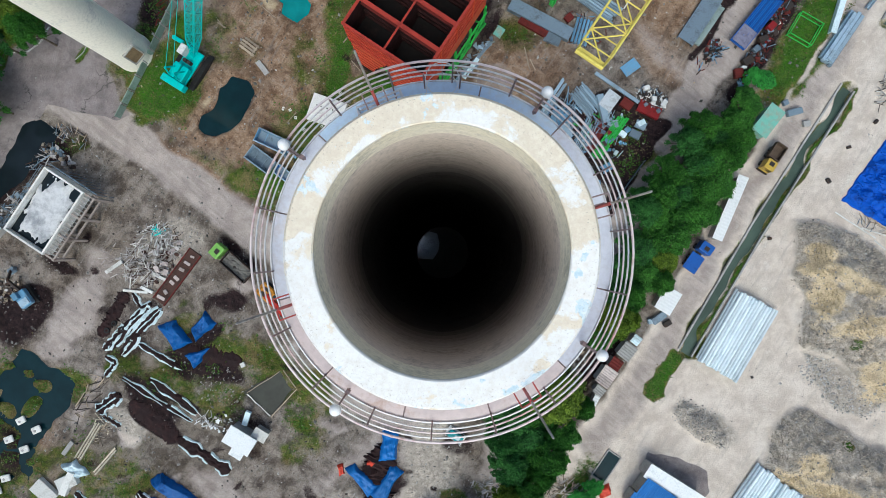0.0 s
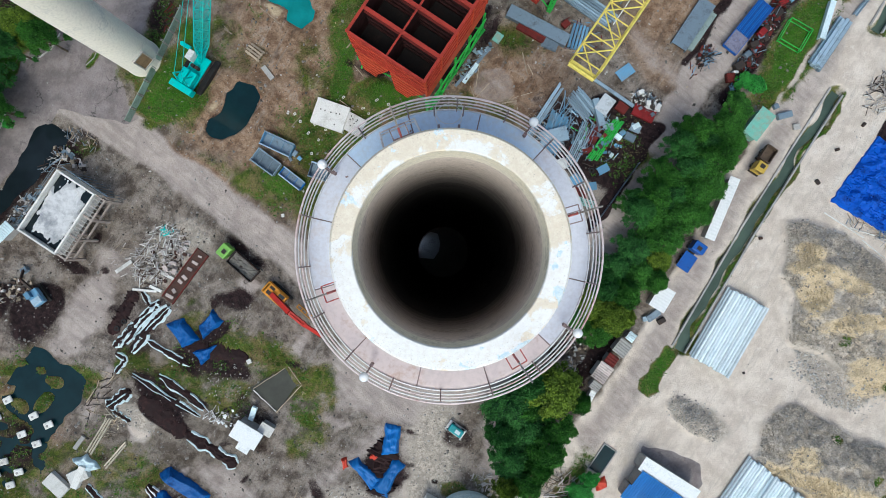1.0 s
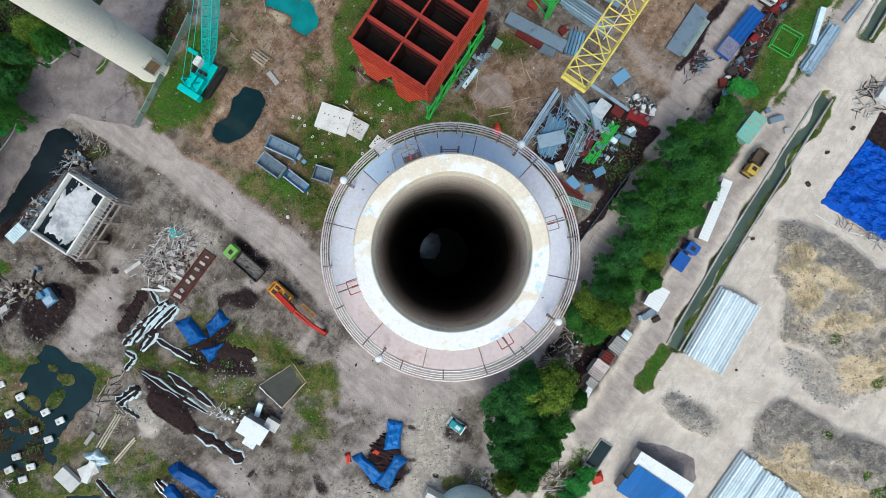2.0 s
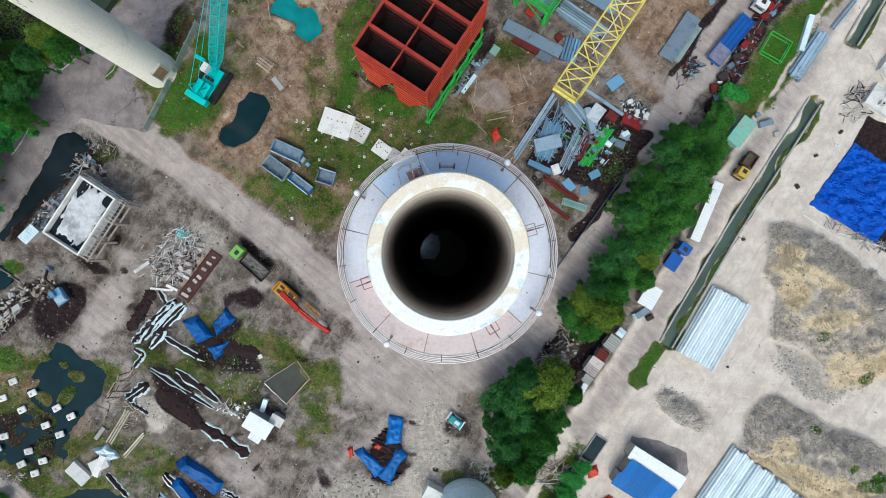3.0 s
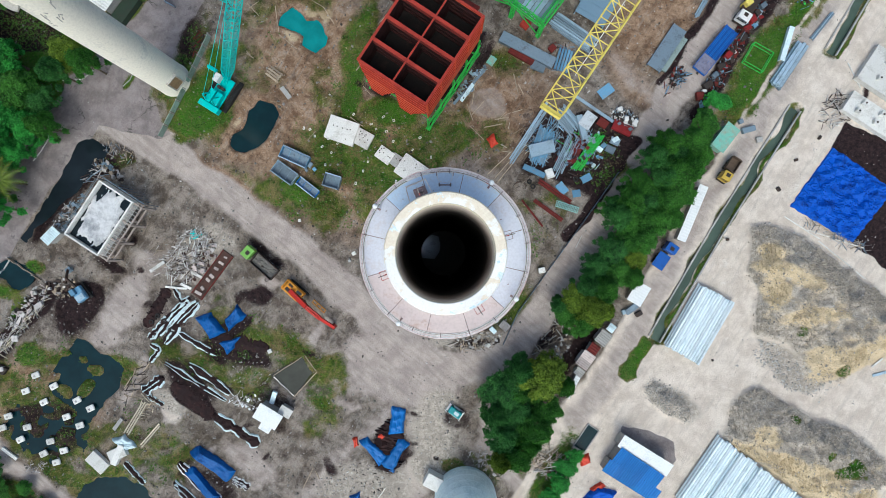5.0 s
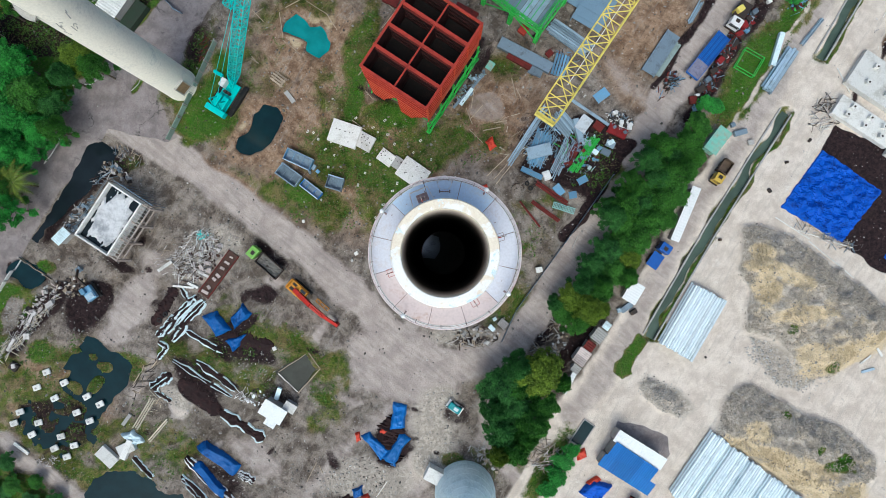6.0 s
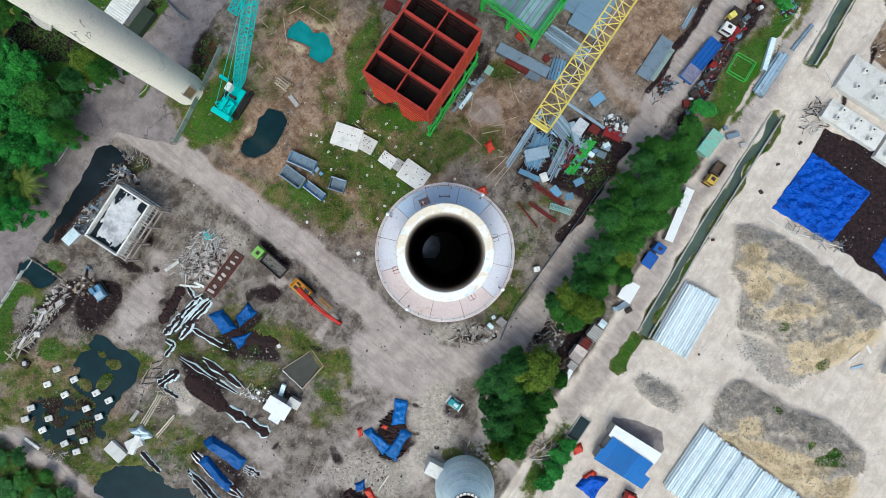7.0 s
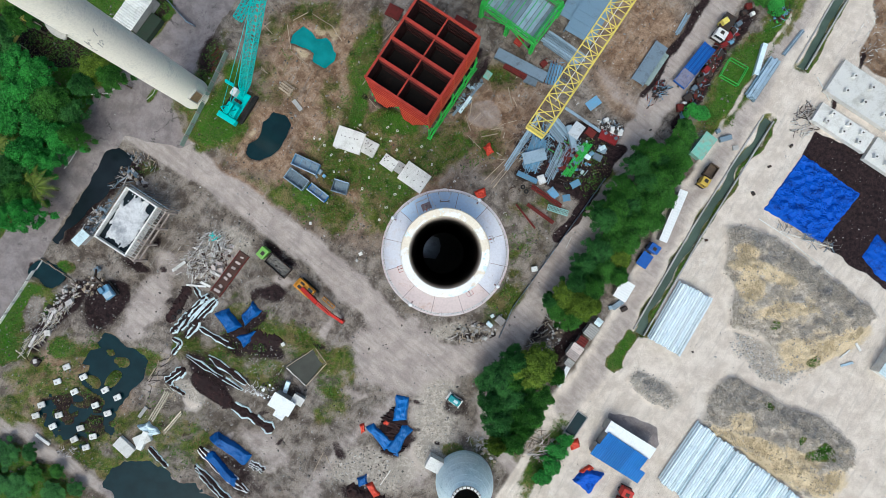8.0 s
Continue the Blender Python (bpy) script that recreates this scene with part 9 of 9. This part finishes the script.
# ---- grass, stones and litter, too many to count ----
def scatter_points(layer, count, lo, seed):
    """Places where a cover layer, roughened, is high."""
    g = np.random.default_rng(seed)
    want = np.clip(layer + waves(2.5, seed + 50) * 0.35 + waves(0.9, seed + 51) * 0.2 - lo, 0, 1)
    inner = (np.abs(XX) < 100) & (np.abs(YY) < 58)
    w = (want * inner).ravel()
    k = g.choice(w.size, size=count, p=w / w.sum())
    return np.stack([XX.ravel()[k] + g.uniform(-0.2, 0.2, count), YY.ravel()[k] + g.uniform(-0.2, 0.2, count), height.ravel()[k]], -1), g


def tufts(name, label, layer, count, lo, seed, mat, size):
    pts, g = scatter_points(layer, count, lo, seed)
    verts, faces = [], []
    for x, y, z in pts:
        if (x - AXIS[0]) ** 2 + (y - AXIS[1]) ** 2 < 45 or z < -0.28:
            continue
        k = size * g.uniform(0.5, 1.4)
        for _ in range(4):
            a = g.uniform(0, 6.283)
            l, w = k * g.uniform(0.7, 1.3), k * 0.22
            dx, dy = math.cos(a), math.sin(a)
            b = len(verts)
            verts += [(x - dy * w, y + dx * w, z), (x + dy * w, y - dx * w, z), (x + dx * l, y + dy * l, z + k * g.uniform(0.3, 0.9))]
            faces.append((b, b + 1, b + 2))
    me_ = bpy.data.meshes.new(name)
    me_.from_pydata(verts, [], faces)
    me_.materials.append(mat)
    tagged(new(name, me_), label, "grass", "", "stuff")


def stones(name, label, layer, count, lo, seed, mat, s_lo, s_hi):
    pts, g = scatter_points(layer, count, lo, seed)
    verts, faces = [], []
    base_f = ((0, 2, 4), (2, 1, 4), (1, 3, 4), (3, 0, 4), (2, 0, 5), (1, 2, 5), (3, 1, 5), (0, 3, 5))
    for x, y, z in pts:
        if (x - AXIS[0]) ** 2 + (y - AXIS[1]) ** 2 < 45 or z < -0.28:
            continue
        s = s_lo + (s_hi - s_lo) * g.random() ** 3
        a = g.uniform(0, 6.283)
        ca, sa = math.cos(a), math.sin(a)
        b = len(verts)
        for u, v, w in ((1, 0, 0.1), (-1, 0, 0), (0, 0.7, 0), (0, -0.7, 0.1), (0, 0, 0.6), (0, 0, -0.4)):
            u, v = u * g.uniform(0.6, 1.2), v * g.uniform(0.6, 1.2)
            verts.append((x + s * (u * ca - v * sa), y + s * (u * sa + v * ca), z + s * w))
        faces += [tuple(b + i for i in f) for f in base_f]
    me_ = bpy.data.meshes.new(name)
    me_.from_pydata(verts, [], faces)
    me_.materials.append(mat)
    tagged(new(name, me_), label, "stones", "", "stuff")


GRASS_GREEN = leaf_mat("grass_blades", (0.025, 0.09, 0.008), (0.13, 0.22, 0.03))
GRASS_DRY = leaf_mat("dry_grass_blades", (0.10, 0.085, 0.035), (0.25, 0.205, 0.095))
GRASS_STRAW = leaf_mat("straw_stalks", (0.42, 0.33, 0.19), (0.70, 0.57, 0.38))
STONE_MIX = leaf_mat("mixed_stones", (0.05, 0.045, 0.04), (0.40, 0.38, 0.35))
STONE_GREY = leaf_mat("grey_stones", (0.16, 0.15, 0.14), (0.58, 0.56, 0.52))
STONE_PALE = leaf_mat("pale_stones", (0.30, 0.285, 0.265), (0.66, 0.64, 0.60))
tufts("grass", "patchy green grass and weeds on the earth", grass, 26000, 0.60, 1, GRASS_GREEN, 0.26)
tufts("dry_grass", "dry yellow grass among the weeds", np.clip(grass, 0, 0.75), 9000, 0.5, 2, GRASS_DRY, 0.2)
tufts("heap_straw", "straw-coloured dry stalks on the spoil heaps", np.clip(straw * 1.4 - 0.5, 0, 1) * (height > 0.5), 4500, 0.45, 3, GRASS_STRAW, 0.22)
MOUNDS = np.maximum(area(MOUND_1, 14), area(MOUND_2, 14))
SCRUB = leaf_mat("brown_grey_scrub", (0.27, 0.235, 0.195), (0.64, 0.56, 0.45))
tufts("heap_scrub", "brown and grey dead scrub on the spoil heaps", MOUNDS * (1 - YARD_E) * (1 - 0.7 * straw), 7000, 0.45, 8, SCRUB, 0.28)
stones("heap_boulders", "pale broken concrete lumps at the heap's foot", area([(1288, 578), (1330, 585), (1392, 640), (1430, 668), (1400, 690), (1340, 668), (1300, 625)], 16), 500, 0.4, 9, STONE_PALE, 0.10, 0.45)
stones("mat_chips", "white chips dotted over the dark earth", np.where((XX > 78) & (mud > 0.9), 1.0, 0.0), 90, 0.3, 7, STONE_PALE, 0.08, 0.22)
stones("gravel_bank", "grey crushed stone tipped on the grassy bank", area([(44, 548), (62, 526), (84, 530), (76, 560), (56, 590), (40, 590)], 10), 700, 0.35, 11, STONE_GREY, 0.06, 0.2)
stones("gravel_heap", "small heap of grey broken stone on the sand", area(MOUND_3, 16), 1600, 0.35, 10, STONE_GREY, 0.08, 0.24)
earth = np.clip(1 - sand - tar - road * 0.6, 0, 1)
stones("gravel", "loose stones and crumbs on the bare earth", earth, 7000, 0.3, 4, STONE_MIX, 0.06, 0.42)
stones("rubble_stones", "broken stones on rubble and spoil heaps", rubble, 5000, 0.3, 5, STONE_GREY, 0.06, 0.32)
stones("pale_litter", "pale litter and chips strewn over the yard", earth * (1 - grass * 0.9), 700, 0.4, 6, STONE_PALE, 0.05, 0.34)
